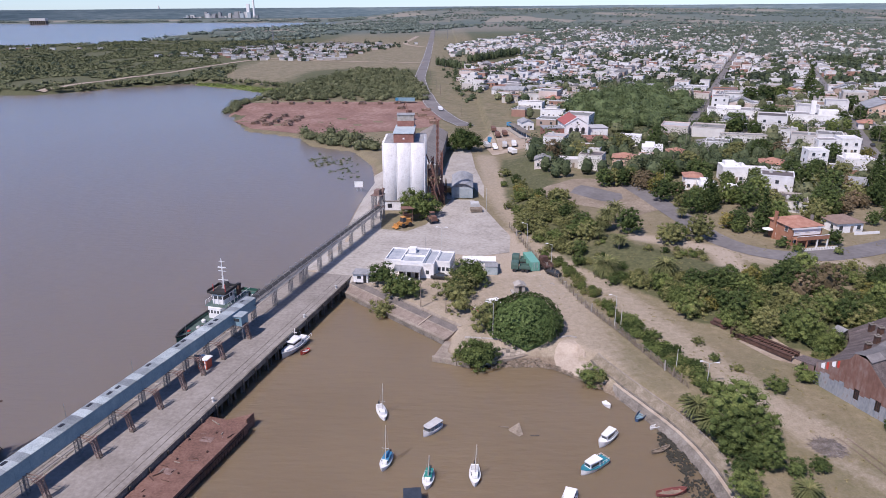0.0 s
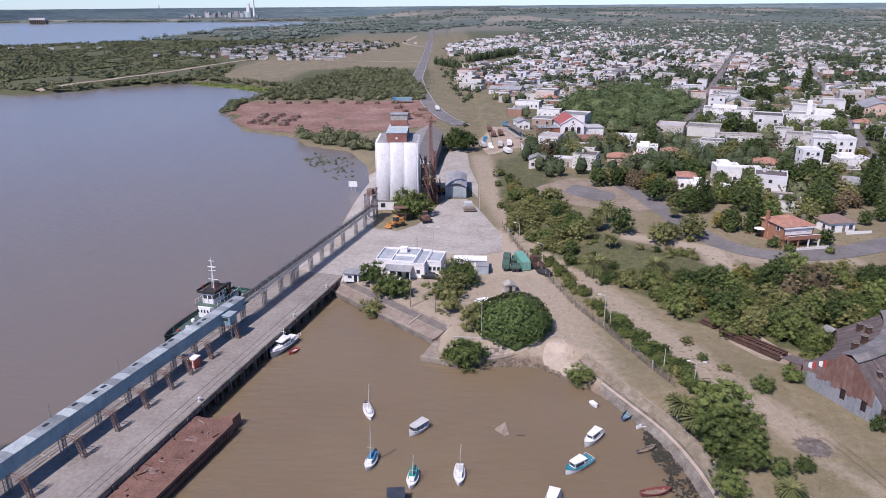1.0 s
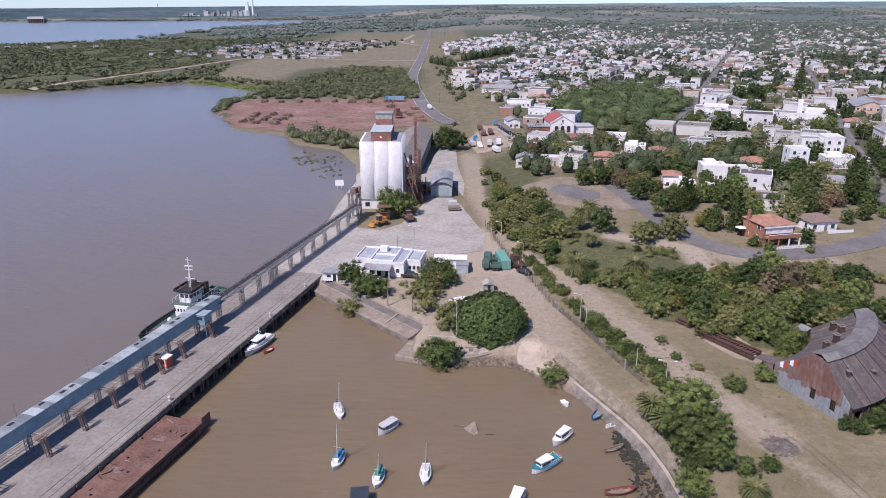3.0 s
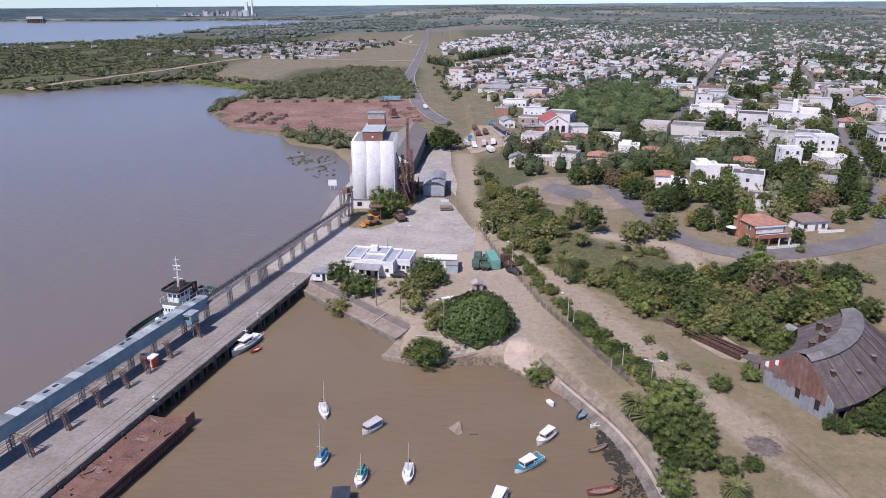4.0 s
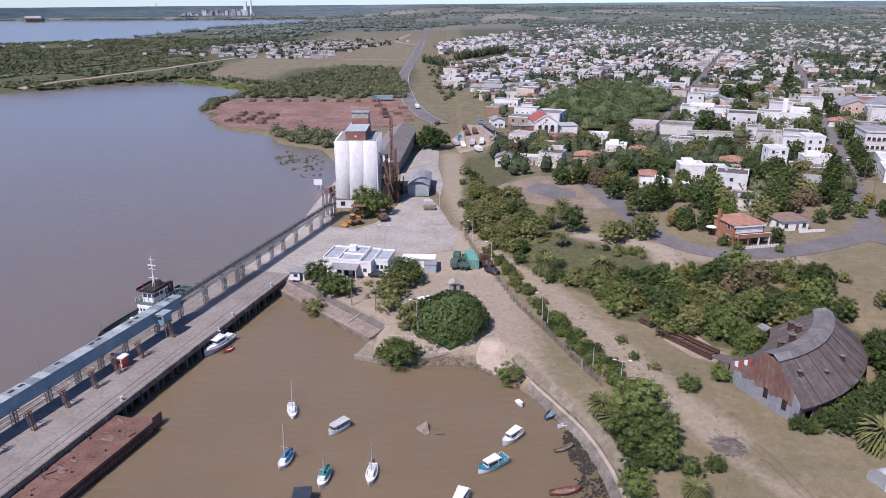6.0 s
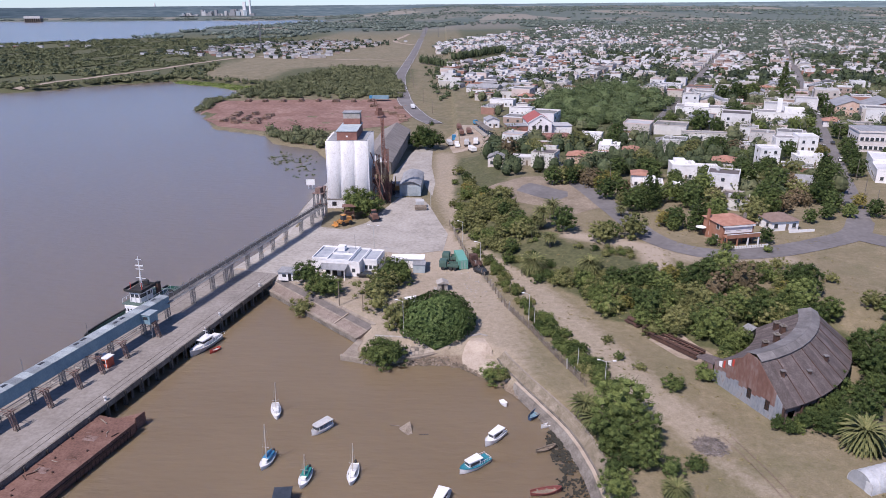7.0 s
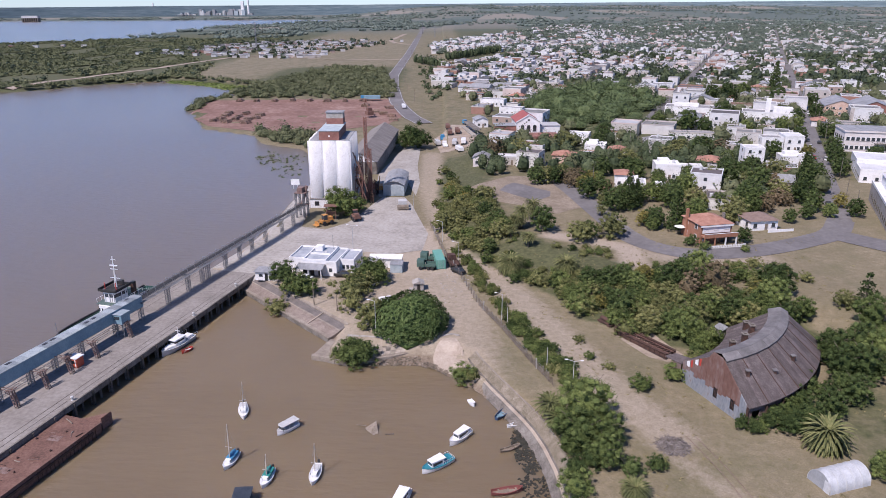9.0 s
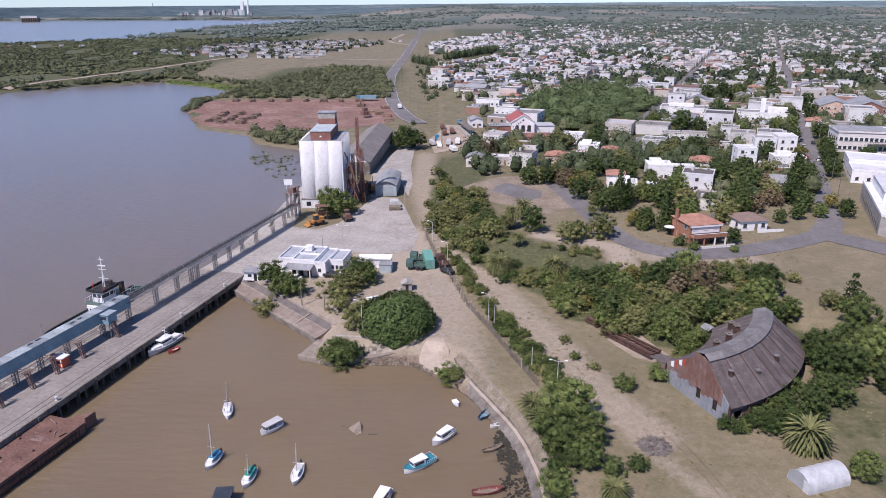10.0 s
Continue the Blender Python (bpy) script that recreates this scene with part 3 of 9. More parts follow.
def town(s, w):
    """A place in the town's street grid: s along the long streets, w to their right."""
    return 145 + GU[0] * s + GN[0] * w, 201 + GU[1] * s + GN[1] * w


for w, s0, s1 in ((0, 0, 1750), (-82, 150, 1650), (-164, 240, 1500), (82, -60, 1700), (164, -60, 1700), (246, 100, 1700), (-246, 380, 1500)):
    ribbon("road", [town(s0, w), town((s0 + s1) / 2, w), town(s1, w)], 6.6, ASPHALT, "straight grey town street between low houses", "road", 0.12, 12)

# ---- pier and conveyor ----
PIER = pose(-26, 164, 0, 0, 0, -15.1)
pier = thing("pier", PIER, "long concrete pier on dark timber piles", "pier")
part("deck", B().box(-18, 0, -150, 7, 2.25, 3.0), DECKCONC, pier, "worn pale concrete deck")
part("edge_beam", B().box(0.003, 0.35, -150, 3, 2.0, 3.12), CONC_DARK, pier, "stained edge beam")
part("edge_beam", B().box(-18.35, -18.003, -150, 3, 2.0, 3.12), CONC_DARK, pier)
for w in (-1.3, -2.6, -14.0, -15.5):
    part("rail", B().box(w - 0.055, w + 0.055, -149, 6, 3.002, 3.04), CONC_DARK, pier)
pile_mesh = B().lathe([(0.24, -3), (0.24, 2.25)], 8).mesh("pile", PILE)
for i in range(64):
    for w in (-0.1, -3.2, -6.5):
        part("pile", pile_mesh, None, pier, m=pose(w, 2 - 2.3 * i, 0))
    if i % 2 == 0:
        part("fender", B().box(0.352, 0.62, 1.85 - 2.3 * i, 2.15 - 2.3 * i, -1, 2.9), PILE, pier)
for s in (-57, -20, -2):
    part("bollard", B().lathe([(0.28, 3.0), (0.22, 3.15), (0.2, 3.5), (0.33, 3.62), (0.3, 3.78), (0.1, 3.85)], 10, -0.6, s), HULLGREY, pier)


def axis_w(s):
    return -11.5 - 0.036 * (-25 - s) if s < -25 else -11.0 + 0.012 * (s + 25)


def lattice(b, a, c, w, r=0.07, n=6):
    """A square lattice post from a to c, w wide."""
    a, c = Vector(a), Vector(c)
    h = w / 2
    cs = [(-h, -h), (h, -h), (h, h), (-h, h)]
    pts = [[a.lerp(c, k / n) + Vector((x, y, 0)) for x, y in cs] for k in range(n + 1)]
    for i in range(4):
        b.bar(pts[0][i], pts[n][i], r)
        for k in range(n):
            b.bar(pts[k][i], pts[k + 1][(i + 1) % 4], r * 0.6)
            b.bar(pts[k][i], pts[k][(i + 1) % 4], r * 0.6)


G0, G1 = -128.0, -24.6
gl = math.hypot(G1 - G0, axis_w(G0) - axis_w(G1))
gallery = thing("conveyor_gallery", PIER @ pose(axis_w(G1), G1, 0.85, 0, 0, math.degrees(math.atan2(axis_w(G0) - axis_w(G1), G1 - G0))), "long blue sheet-metal conveyor gallery above the pier", "conveyor")
part("cladding", B().extrude_y([(1.14, 5.45), (1.2, 5.45), (1.2, 7.9), (1.14, 7.9)], -gl, 0), BLUESHEET, gallery)
part("cladding", B().extrude_y([(-1.2, 5.45), (-1.14, 5.45), (-1.14, 7.9), (-1.2, 7.9)], -gl, 0), BLUESHEET, gallery)
part("floor_plate", B().extrude_y([(-1.14, 5.35), (1.14, 5.35), (1.14, 5.447), (-1.14, 5.447)], -gl, 0), STEEL, gallery)
part("end_wall", B().box(-1.13, 1.13, 0.003, 0.08, 5.45, 7.85), BLUESHEET, gallery)
rp = B().extrude_y([(-1.3, 7.92), (0, 8.02), (1.3, 7.92), (1.3, 7.97), (0, 8.09), (-1.3, 7.97)], 0, 1.97).mesh("roof_sheet", GALLERYROOF)
hole = B().box(-0.3, 0.3, 0, 1.0, 0, 0.16).mesh("hatch", DARK)
rng = random.Random(11)
for i in range(52):
    part("roof_sheet", rp, None, gallery, m=pose(0, -2 * i - 2, 0.02 * rng.random()))
    if i % 5 == 1 or rng.random() < 0.1:
        part("hatch", hole, None, gallery, m=pose(-0.3 + rng.uniform(-0.3, 0.3), -2 * i - 1.4, 7.98))
for i in range(7):
    part("rod", B().bar((-1.15, -6 - 15 * i, 8.0), (-1.15, -6 - 15 * i, 10.6), 0.05, 5), STEEL, gallery)
for i in range(40):
    part("rib", B().box(1.202, 1.23, -0.6 - 2.6 * i, -0.52 - 2.6 * i, 5.45, 7.9), BLUESHEET, gallery)


def trestle(s, brown):
    w = axis_w(s)
    th = thing("trestle", PIER @ pose(w, s, 3.0), "rusty lattice steel trestle carrying the gallery" if brown else "grey lattice steel trestle carrying the belt", "trestle", "trestles along the pier")
    b = B()
    lattice(b, (4.7, 0, 0), (4.0, 0, 3.4), 0.62, 0.065, 6)
    part("leg", b, BROWNSTEEL, th, "rust-brown slanting lattice leg")
    b = B()
    lattice(b, (0.95, 0, 0), (0.95, 0, 3.5), 0.75, 0.06, 5)
    part("leg", b, STEEL, th)
    b = B()
    for y in (-0.32, 0.32):
        b.bar((0.4, y, 3.45), (4.3, y, 3.4), 0.07)
    b.bar((3.7, -1.0, 3.4), (3.7, 1.0, 3.4), 0.08).bar((4.3, -1.0, 3.4), (4.3, 1.0, 3.4), 0.08)
    for sy in (-1, 1):
        b.bar((4.0, sy * 0.95, 3.4), (4.15, sy * 0.3, 2.3), 0.06)
    part("cap_beam", b, BROWNSTEEL, th)
    part("foot", B().box(4.3, 5.1, -0.4, 0.4, 0, 0.12), CONC_DARK, th)
    return th


for s in (-118, -110, -102, -94, -86.2, -76.1, -68.6, -61.4, -54.7, -49, -42.4, -32.8):
    trestle(s, True)


def belt_post(s):
    w = axis_w(s)
    th = thing("belt_trestle", PIER @ pose(w, s, 3.0), "grey lattice steel post under the open belt", "trestle", "posts under the belt")
    b = B()
    lattice(b, (0.6, 0, 0), (0.6, 0, 4.1), 0.8, 0.06, 6)
    part("leg", b, STEEL, th)
    part("cap_beam", B().box(-1.5, 1.5, -0.2, 0.2, 4.1, 4.3), STEEL, th)


for s in (-25, -15.5, -7.5, -1.6, 0.9, 9, 16, 22.6, 30.4, 40.3, 48):
    belt_post(s)
belt = thing("belt_conveyor", PIER @ pose(axis_w(-24.9), -25.6, 0.8, 0, 0, -0.7), "open belt conveyor on a steel truss", "conveyor")
L = 82.0
part("belt", B().box(-0.6, 0.6, 0, L, 7.05, 7.13), BLACK, belt, "black rubber belt")
for x in (-0.95, 0.95):
    b = B()
    b.box(x - 0.06, x + 0.06, 0, L, 6.52, 6.64).box(x - 0.06, x + 0.06, 0, L, 7.15, 7.25)
    for i in range(int(L / 1.5)):
        b.bar((x, 1.5 * i, 6.58 + 0.6 * (i % 2)), (x, 1.5 * i + 1.5, 7.18 - 0.6 * (i % 2)), 0.05)
    part("truss", b, STEEL, belt)
part("walkway", B().box(1.05, 1.7, 0, L, 6.6, 6.66), STEEL, belt)
for i in range(28):
    part("hood", B().bar((-0.95, 3 * i, 7.25), (-0.95, 3 * i, 7.9), 0.05).bar((-0.95, 3 * i, 7.9), (0.95, 3 * i, 7.9), 0.05).bar((0.95, 3 * i, 7.9), (0.95, 3 * i, 7.25), 0.05), STEEL, belt)
for z in (7.7, 8.1):
    part("handrail", B().bar((1.7, 0, z - 0.4), (1.7, L, z - 0.4), 0.035), STEEL, belt)

# pipes on low sleepers behind the gallery
pipes = thing("pipe_run", PIER, "low run of dark pipes along the pier", "pipes")
for o in (-0.9, -2.3):
    part("pipe", B().bar((axis_w(-125) + o, -125, 3.35), (axis_w(-26) + o, -26, 3.35), 0.08, 6), STEEL, pipes)
for i in range(17):
    s = -124 + 5.8 * i
    part("sleeper", B().box(axis_w(s) - 2.9, axis_w(s) - 0.3, s - 0.1, s + 0.1, 3.0, 3.24), CONCRETE, pipes)

# ---- port buildings ----
silo = thing("grain_silo", pose(-13.5, 234.0, 2.85), "tall white concrete grain silo with streaked walls", "silo")
R = 1.72
for y in (3.05, 17.25):
    for i in range(3):
        part("cell", B().lathe([(2.62, 0), (2.62, 23.2)], 40), WHITEWASH, silo, "", True, pose((i - 1) * 4.75, y - 2.2 if y < 9 else y + 2.2, 0) @ Matrix.Diagonal((1, 0.42, 1, 1)))
for sx in (-1, 1):
    for i in range(6):
        part("cell", B().lathe([(R, 0), (R, 23.2)], 28, sx * 5.72, 4.5 + 2.8 * i), WHITEWASH, silo, "", True)
part("core", B().box(-7.2, 7.2, 0.2, 20.1, 0.05, 23.0), WHITEWASH, silo)
part("roof_slab", B().box(-6.6, 6.6, 1.4, 19.6, 23.003, 23.32), GREYROOF, silo, "grey roof slab")
part("plinth", B().box(-7.4, 7.4, -0.6, 20.6, 0, 3.1), WHITEWASH, silo)
part("plinth_band", B().box(-7.6, 7.6, -0.75, 20.8, 3.1, 3.35), CONC_DARK, silo)
for i in range(3):
    part("opening", B().box(-5.9 + 4.6 * i, -4.4 + 4.6 * i, -0.64, -0.602, 0.9, 2.4), DARK, silo)
head = thing("headhouse", pose(-13.5, 235.4, 26.17), "red brick headhouse with a grey roof on the silo", "headhouse")
part("wall", B().box(-3.4, 3.4, 0, 18, 0, 3.0), BRICK, head)
part("roof", B().box(-3.6, 3.6, -0.2, 18.2, 3.003, 3.2), BLUEROOF, head, "pale grey sheet roof")
part("window", B().box(-0.3, 0.3, -0.04, -0.003, 1.1, 1.6), WHITE, head)
part("wall", B().box(-2.9, 3.1, 14, 18.6, 3.203, 5.2), BRICK, head)
part("wall", B().box(-2.85, 3.05, 14.05, 18.55, 5.203, 7.2), CONCRETE, head, "pale upper wall")
part("roof", B().box(-3.1, 3.3, 13.8, 18.8, 7.203, 7.4), GREYROOF, head)

ware = thing("warehouse", pose(-8.9, 283, 2.85, 0, 0, -3.2), "long grey warehouse with a pitched sheet roof", "warehouse")
part("wall", B().box(-7, 6.6, 0, 78, 0, 5.4), CONC_DARK, ware)
part("gable", B().extrude_y([(-7, 5.4), (6.6, 5.4), (-0.2, 9.0)], 0.02, 77.98), WHITEWASH, ware)
part("roof", B().extrude_y([(-7.4, 5.3), (-0.2, 9.1), (7.0, 5.3), (7.0, 5.5), (-0.2, 9.35), (-7.4, 5.5)], -0.4, 78.4), mat("brown_grey_roof", [(0.135, 0.118, 0.105), (0.205, 0.182, 0.165), (0.275, 0.25, 0.23)], 0.3, 0.85, 0.2, 3, stretch=(0.6, 2.0, 1)), ware, "brown-grey sheet roof")
for i in range(24):
    part("pilaster", B().box(6.603, 7.0, 1 + 3.2 * i, 1.5 + 3.2 * i, 0, 5.2), CONCRETE, ware)
shed = thing("shed", pose(6.9, 249.5, 2.85, 0, 0, -2), "pale corrugated shed with a curved roof and large door", "shed")
part("wall", B().box(-3.9, 3.9, 0, 20, 0, 4.0), BLUEROOF, shed)
arc = [(-4.1 + 8.2 * i / 12, 4.0 + 1.5 * math.sin(math.pi * i / 12)) for i in range(13)]
part("gable", B().extrude_y(arc, 0.05, 19.95), GREYROOF, shed)
part("roof", B().extrude_y(arc + [(x, z + 0.15) for x, z in arc[::-1]], -0.6, 20.4), GREYROOF, shed)
part("door", B().box(-2.9, 2.6, -0.08, -0.003, 0, 3.6), BLUEROOF, shed, "pale blue sliding door")
REDSTEEL = mat("red_brown_steel", [(0.14, 0.06, 0.045), (0.22, 0.10, 0.075), (0.28, 0.15, 0.12)], 0.8, 0.8)
for x, h in ((-1.5, 17), (0.4, 30), (1.7, 19)):
    b = B()
    lattice(b, (x, 0, 0), (x, 0, h), 0.9, 0.15, 14)
    b.box(x - 0.12, x + 0.12, -0.1, 0.1, 0.5, h - 0.5)
    single("elevator_tower", b, REDSTEEL, pose(-2.4, 243, 2.85), "rusty steel grain elevator leg beside the silo", "elevator", "elevator legs")

office = thing("office", pose(-15.8, 171.0, 2.9, 0, 0, -10), "low white flat-roofed port office with a porch", "building")
OFFICEROOF = mat("blue_grey_roof_coat", [(0.22, 0.245, 0.28), (0.33, 0.355, 0.39), (0.45, 0.465, 0.49)], 0.35, 0.8, 0.1, 3)
for x0, x1, y0, y1, h in ((0, 4.4, 1.5, 11, 3.7), (4.4, 10.6, 0, 11, 4.0), (10.6, 13.4, 0, 11, 3.6), (13.4, 17.2, 3, 11, 3.4)):
    part("wall", B().box(x0 + 0.01, x1 - 0.01, y0, y1, 0, h), WHITE, office)
    part("parapet", B().box(x0, x1, y0 - 0.06, y0 + 0.22, h, h + 0.5).box(x0, x0 + 0.22, y0 + 0.22, y1, h, h + 0.5).box(x1 - 0.22, x1, y0 + 0.22, y1, h, h + 0.5).box(x0 + 0.22, x1 - 0.22, y1 - 0.22, y1, h, h + 0.5), WHITE, office)
    part("roof", B().box(x0 + 0.22, x1 - 0.22, y0 + 0.22, y1 - 0.22, h + 0.003, h + 0.12), OFFICEROOF, office, "blue-grey flat roof")
part("roof_tank", B().box(5.2, 7.2, 7.4, 9.2, 4.123, 5.4), WHITE, office)
part("vent", B().box(8.6, 9.2, 5, 5.6, 4.123, 4.9), HULLGREY, office)
part("roof_step", B().box(4.8, 10.2, 4.6, 4.85, 4.123, 4.6), WHITE, office)
part("aerial", B().bar((9.5, 9.5, 4.1), (9.5, 9.5, 8.2), 0.05, 5), STEEL, office)
for i in range(4):
    part("side_window", B().box(17.203, 17.23, 4 + 1.8 * i, 4.9 + 1.8 * i, 1.2, 2.2), GLASS, office)
for i in range(3):
    part("window", B().box(14.0 + 1.1 * i, 14.7 + 1.1 * i, 2.95, 2.997, 1.2, 2.2), GLASS, office)
part("porch_roof", B().add([(3.2, -3.2, 2.7), (10.4, -3.2, 2.7), (10.4, -0.11, 3.3), (3.2, -0.11, 3.3), (3.2, -3.2, 2.8), (10.4, -3.2, 2.8), (10.4, -0.11, 3.4), (3.2, -0.11, 3.4)],
                         [(0, 1, 2, 3), (4, 5, 6, 7), (0, 1, 5, 4), (1, 2, 6, 5), (2, 3, 7, 6), (3, 0, 4, 7)]), GREYROOF, office, "grey corrugated porch roof")
for x in (3.4, 6.8, 10.2):
    part("post", B().box(x - 0.09, x + 0.09, -3.1, -2.9, 0, 2.7), WHITE, office)
for x in (4.2, 6.2, 8.4):
    part("door", B().box(x, x + 1.1, -0.05, -0.003, 0, 2.1), DARK, office)
part("window", B().box(11.3, 12.2, -0.05, -0.003, 1.2, 2.2), GLASS, office)

# ---- plants ----
def leaf_cloud(b, rng, centre, radii, clumps, leaves, size, lumps=0.18, low=-0.35, seed=0.0):
    """Leaf clumps on a lumpy crown, each of many small tilted leaf plates."""
    for _ in range(clumps):
        while True:
            d = Vector((rng.gauss(0, 1), rng.gauss(0, 1), rng.gauss(0.25, 1)))
            if d.length > 1e-3:
                d.normalize()
                if d.z > low:
                    break
        k = 1 + lumps * 2 * noise.noise((d.x * 1.7 + seed, d.y * 1.7, d.z * 1.7))
        k *= 1.14 - 0.5 * rng.random()
        c = Vector((centre[0] + d.x * radii[0] * k, centre[1] + d.y * radii[1] * k, centre[2] + d.z * radii[2] * k))
        for _ in range(leaves):
            o = Vector((rng.gauss(0, 1), rng.gauss(0, 1), rng.gauss(0, 0.7))) * size * 0.85
            nrm = (d * 1.1 + Vector((rng.gauss(0, 0.6), rng.gauss(0, 0.6), rng.gauss(0.25, 0.5)))).normalized()
            t = nrm.orthogonal().normalized()
            t.rotate(Matrix.Rotation(rng.random() * 6.28, 3, nrm))
            u = nrm.cross(t)
            s = size * rng.uniform(0.55, 1.1)
            p = c + o
            b.add([p - t * s, p + u * s * 0.6 + nrm * s * 0.15, p + t * s, p - u * s * 0.6 + nrm * s * 0.15], [(0, 1, 2, 3)])


def core_blob(b, centre, radii, seed, rings=6, n=9, k=0.8):
    rows = []
    for j in range(rings + 1):
        a = math.pi * j / rings
        row = []
        for i in range(n):
            h = 2 * math.pi * i / n
            d = Vector((math.sin(a) * math.cos(h), math.sin(a) * math.sin(h), math.cos(a)))
            q = k * (1 + 0.36 * noise.noise((d.x * 1.7 + seed, d.y * 1.7, d.z * 1.7)))
            row.append((centre[0] + d.x * radii[0] * q, centre[1] + d.y * radii[1] * q, centre[2] + max(-0.75, d.z) * radii[2] * q))
        rows.append(row)
    b.rows(rows, True)


def leaf_mesh(b, name, material):
    me = bpy.data.meshes.new(name)
    me.from_pydata(b.v, [], b.f)
    me.materials.append(material)
    return me


def trunk_part(rng, h, spread_r, r=0.16, limbs=5):
    b = B()
    top = (rng.uniform(-0.2, 0.2), rng.uniform(-0.2, 0.2), h * 0.5)
    b.bar((0, 0, -0.6), top, r * 1.3, 7, r * 0.8)
    for i in range(limbs):
        a = 6.28 * i / limbs + rng.random()
        e = (math.cos(a) * spread_r * 0.55, math.sin(a) * spread_r * 0.55, h * rng.uniform(0.66, 0.85))
        b.bar(top, e, r * 0.6, 5, r * 0.25)
        b.bar(e, (e[0] * 1.4, e[1] * 1.4, e[2] + h * 0.1), r * 0.3, 4, r * 0.1)
    return b


def billow(b, rng, c, r, rz, leaves, size, seed, low=-0.5):
    """One leafy billow: a lumpy core under many loose leaf plates."""
    core_blob(b, c, (r, r, rz), seed, 4, 6, 0.5)
    leaf_cloud(b, rng, c, (r, r, rz), leaves, 1, size, 0.2, low, seed)


def tree_kind(name, label, h, r, material, billows, leaves, size, seed, bush=False, flat=1.0, ragged=0.25, category="tree"):
    """One tree with trunk and a crown of many uneven billows, at the origin."""
    rng = random.Random(seed)
    th = thing(name, pose(0, 0, 0), label, category)
    cb = B()
    zc = h * (0.42 if bush else 0.47)
    rz = (h - zc) * flat
    for i in range(billows):
        a = i * 2.39996 + rng.uniform(-0.3, 0.3)
        u = 1 - (i + 0.5) / billows * (1.6 if bush else 1.8)
        q = math.sqrt(max(0.0, 1 - u * u))
        k = 0.76 * (1 + ragged * rng.uniform(-1, 0.7))
        br = r * rng.uniform(0.13, 0.32)
        c = (math.cos(a) * q * r * k, math.sin(a) * q * r * k, zc + u * rz * k)
        billow(cb, rng, c, br, br * rng.uniform(0.7, 0.95), leaves, size, seed * 7.3 + i)
    core_blob(cb, (0, 0, zc), (r * 0.62, r * 0.62, rz * 0.62), seed)
    part("crown", leaf_mesh(cb, "crown", material), None, th)
    if not bush:
        part("trunk", trunk_part(rng, h, r), BARK, th)
    return th


def palm_kind(name, label, h, r, seed, fronds=46, r_trunk=0.32):
    rng = random.Random(seed)
    th = thing(name, pose(0, 0, 0), label, "palm tree")
    b = B()
    b.lathe([(r_trunk * 1.25, -0.5), (r_trunk, h * 0.3), (r_trunk * 0.95, h * 0.8), (r_trunk * 1.3, h), (0.1, h + 0.3)], 9)
    part("trunk", b, BARK, th)
    me = B()
    for i in range(fronds):
        a = i * 2.39996
        e = 1.35 - 1.75 * (i / fronds) ** 0.85
        length = r * rng.uniform(0.85, 1.1)
        pts, p, el = [], Vector((0, 0, h)), e
        d = Vector((math.cos(a), math.sin(a), 0))
        for k in range(7):
            pts.append(p.copy())
            p = p + (d * math.cos(el) + Vector((0, 0, math.sin(el)))) * (length / 6)
            el -= 0.26
        side = Vector((-d.y, d.x, 0))
        for k in range(6):
            w = length * 0.06 * (1.0 - abs(k - 2.5) / 4.2)
            for sg in (-1, 1):
                q = pts[k], pts[k + 1]
                me.add([q[0], q[1], q[1] + side * sg * w - Vector((0, 0, 0.5 * w)) + (q[1] - q[0]) * 0.5, q[0] + side * sg * w - Vector((0, 0, 0.5 * w)) + (q[1] - q[0]) * 0.35], [(0, 1, 2, 3)])
    part("fronds", leaf_mesh(me, "fronds", LEAF_PALM), None, th)
    return th


def pine_kind(name, label, h, r, seed, material, tiers=13):
    rng = random.Random(seed)
    th = thing(name, pose(0, 0, 0), label, "tree")
    part("trunk", B().bar((0, 0, -0.5), (0, 0, h), 0.3, 8, 0.05), BARK, th)
    cb = B()
    for k in range(tiers):
        f = k / (tiers - 1)
        z = h * (0.12 + 0.86 * f)
        rr = r * (1 - f) ** 0.8 + 0.15
        n = max(4, int(11 * (1 - f) + 4))
        for i in range(n):
            a = 6.28 * i / n + rng.random()
            d = Vector((math.cos(a), math.sin(a), -0.12))
            leaf_cloud(cb, rng, Vector((0, 0, z)) + d * rr * 0.6, (rr * 0.42, rr * 0.42, h * 0.03), 4, 5, 0.32 + 0.03 * h / 10, 0.1, -1, seed)
    part("crown", leaf_mesh(cb, "crown", material), None, th)
    return th


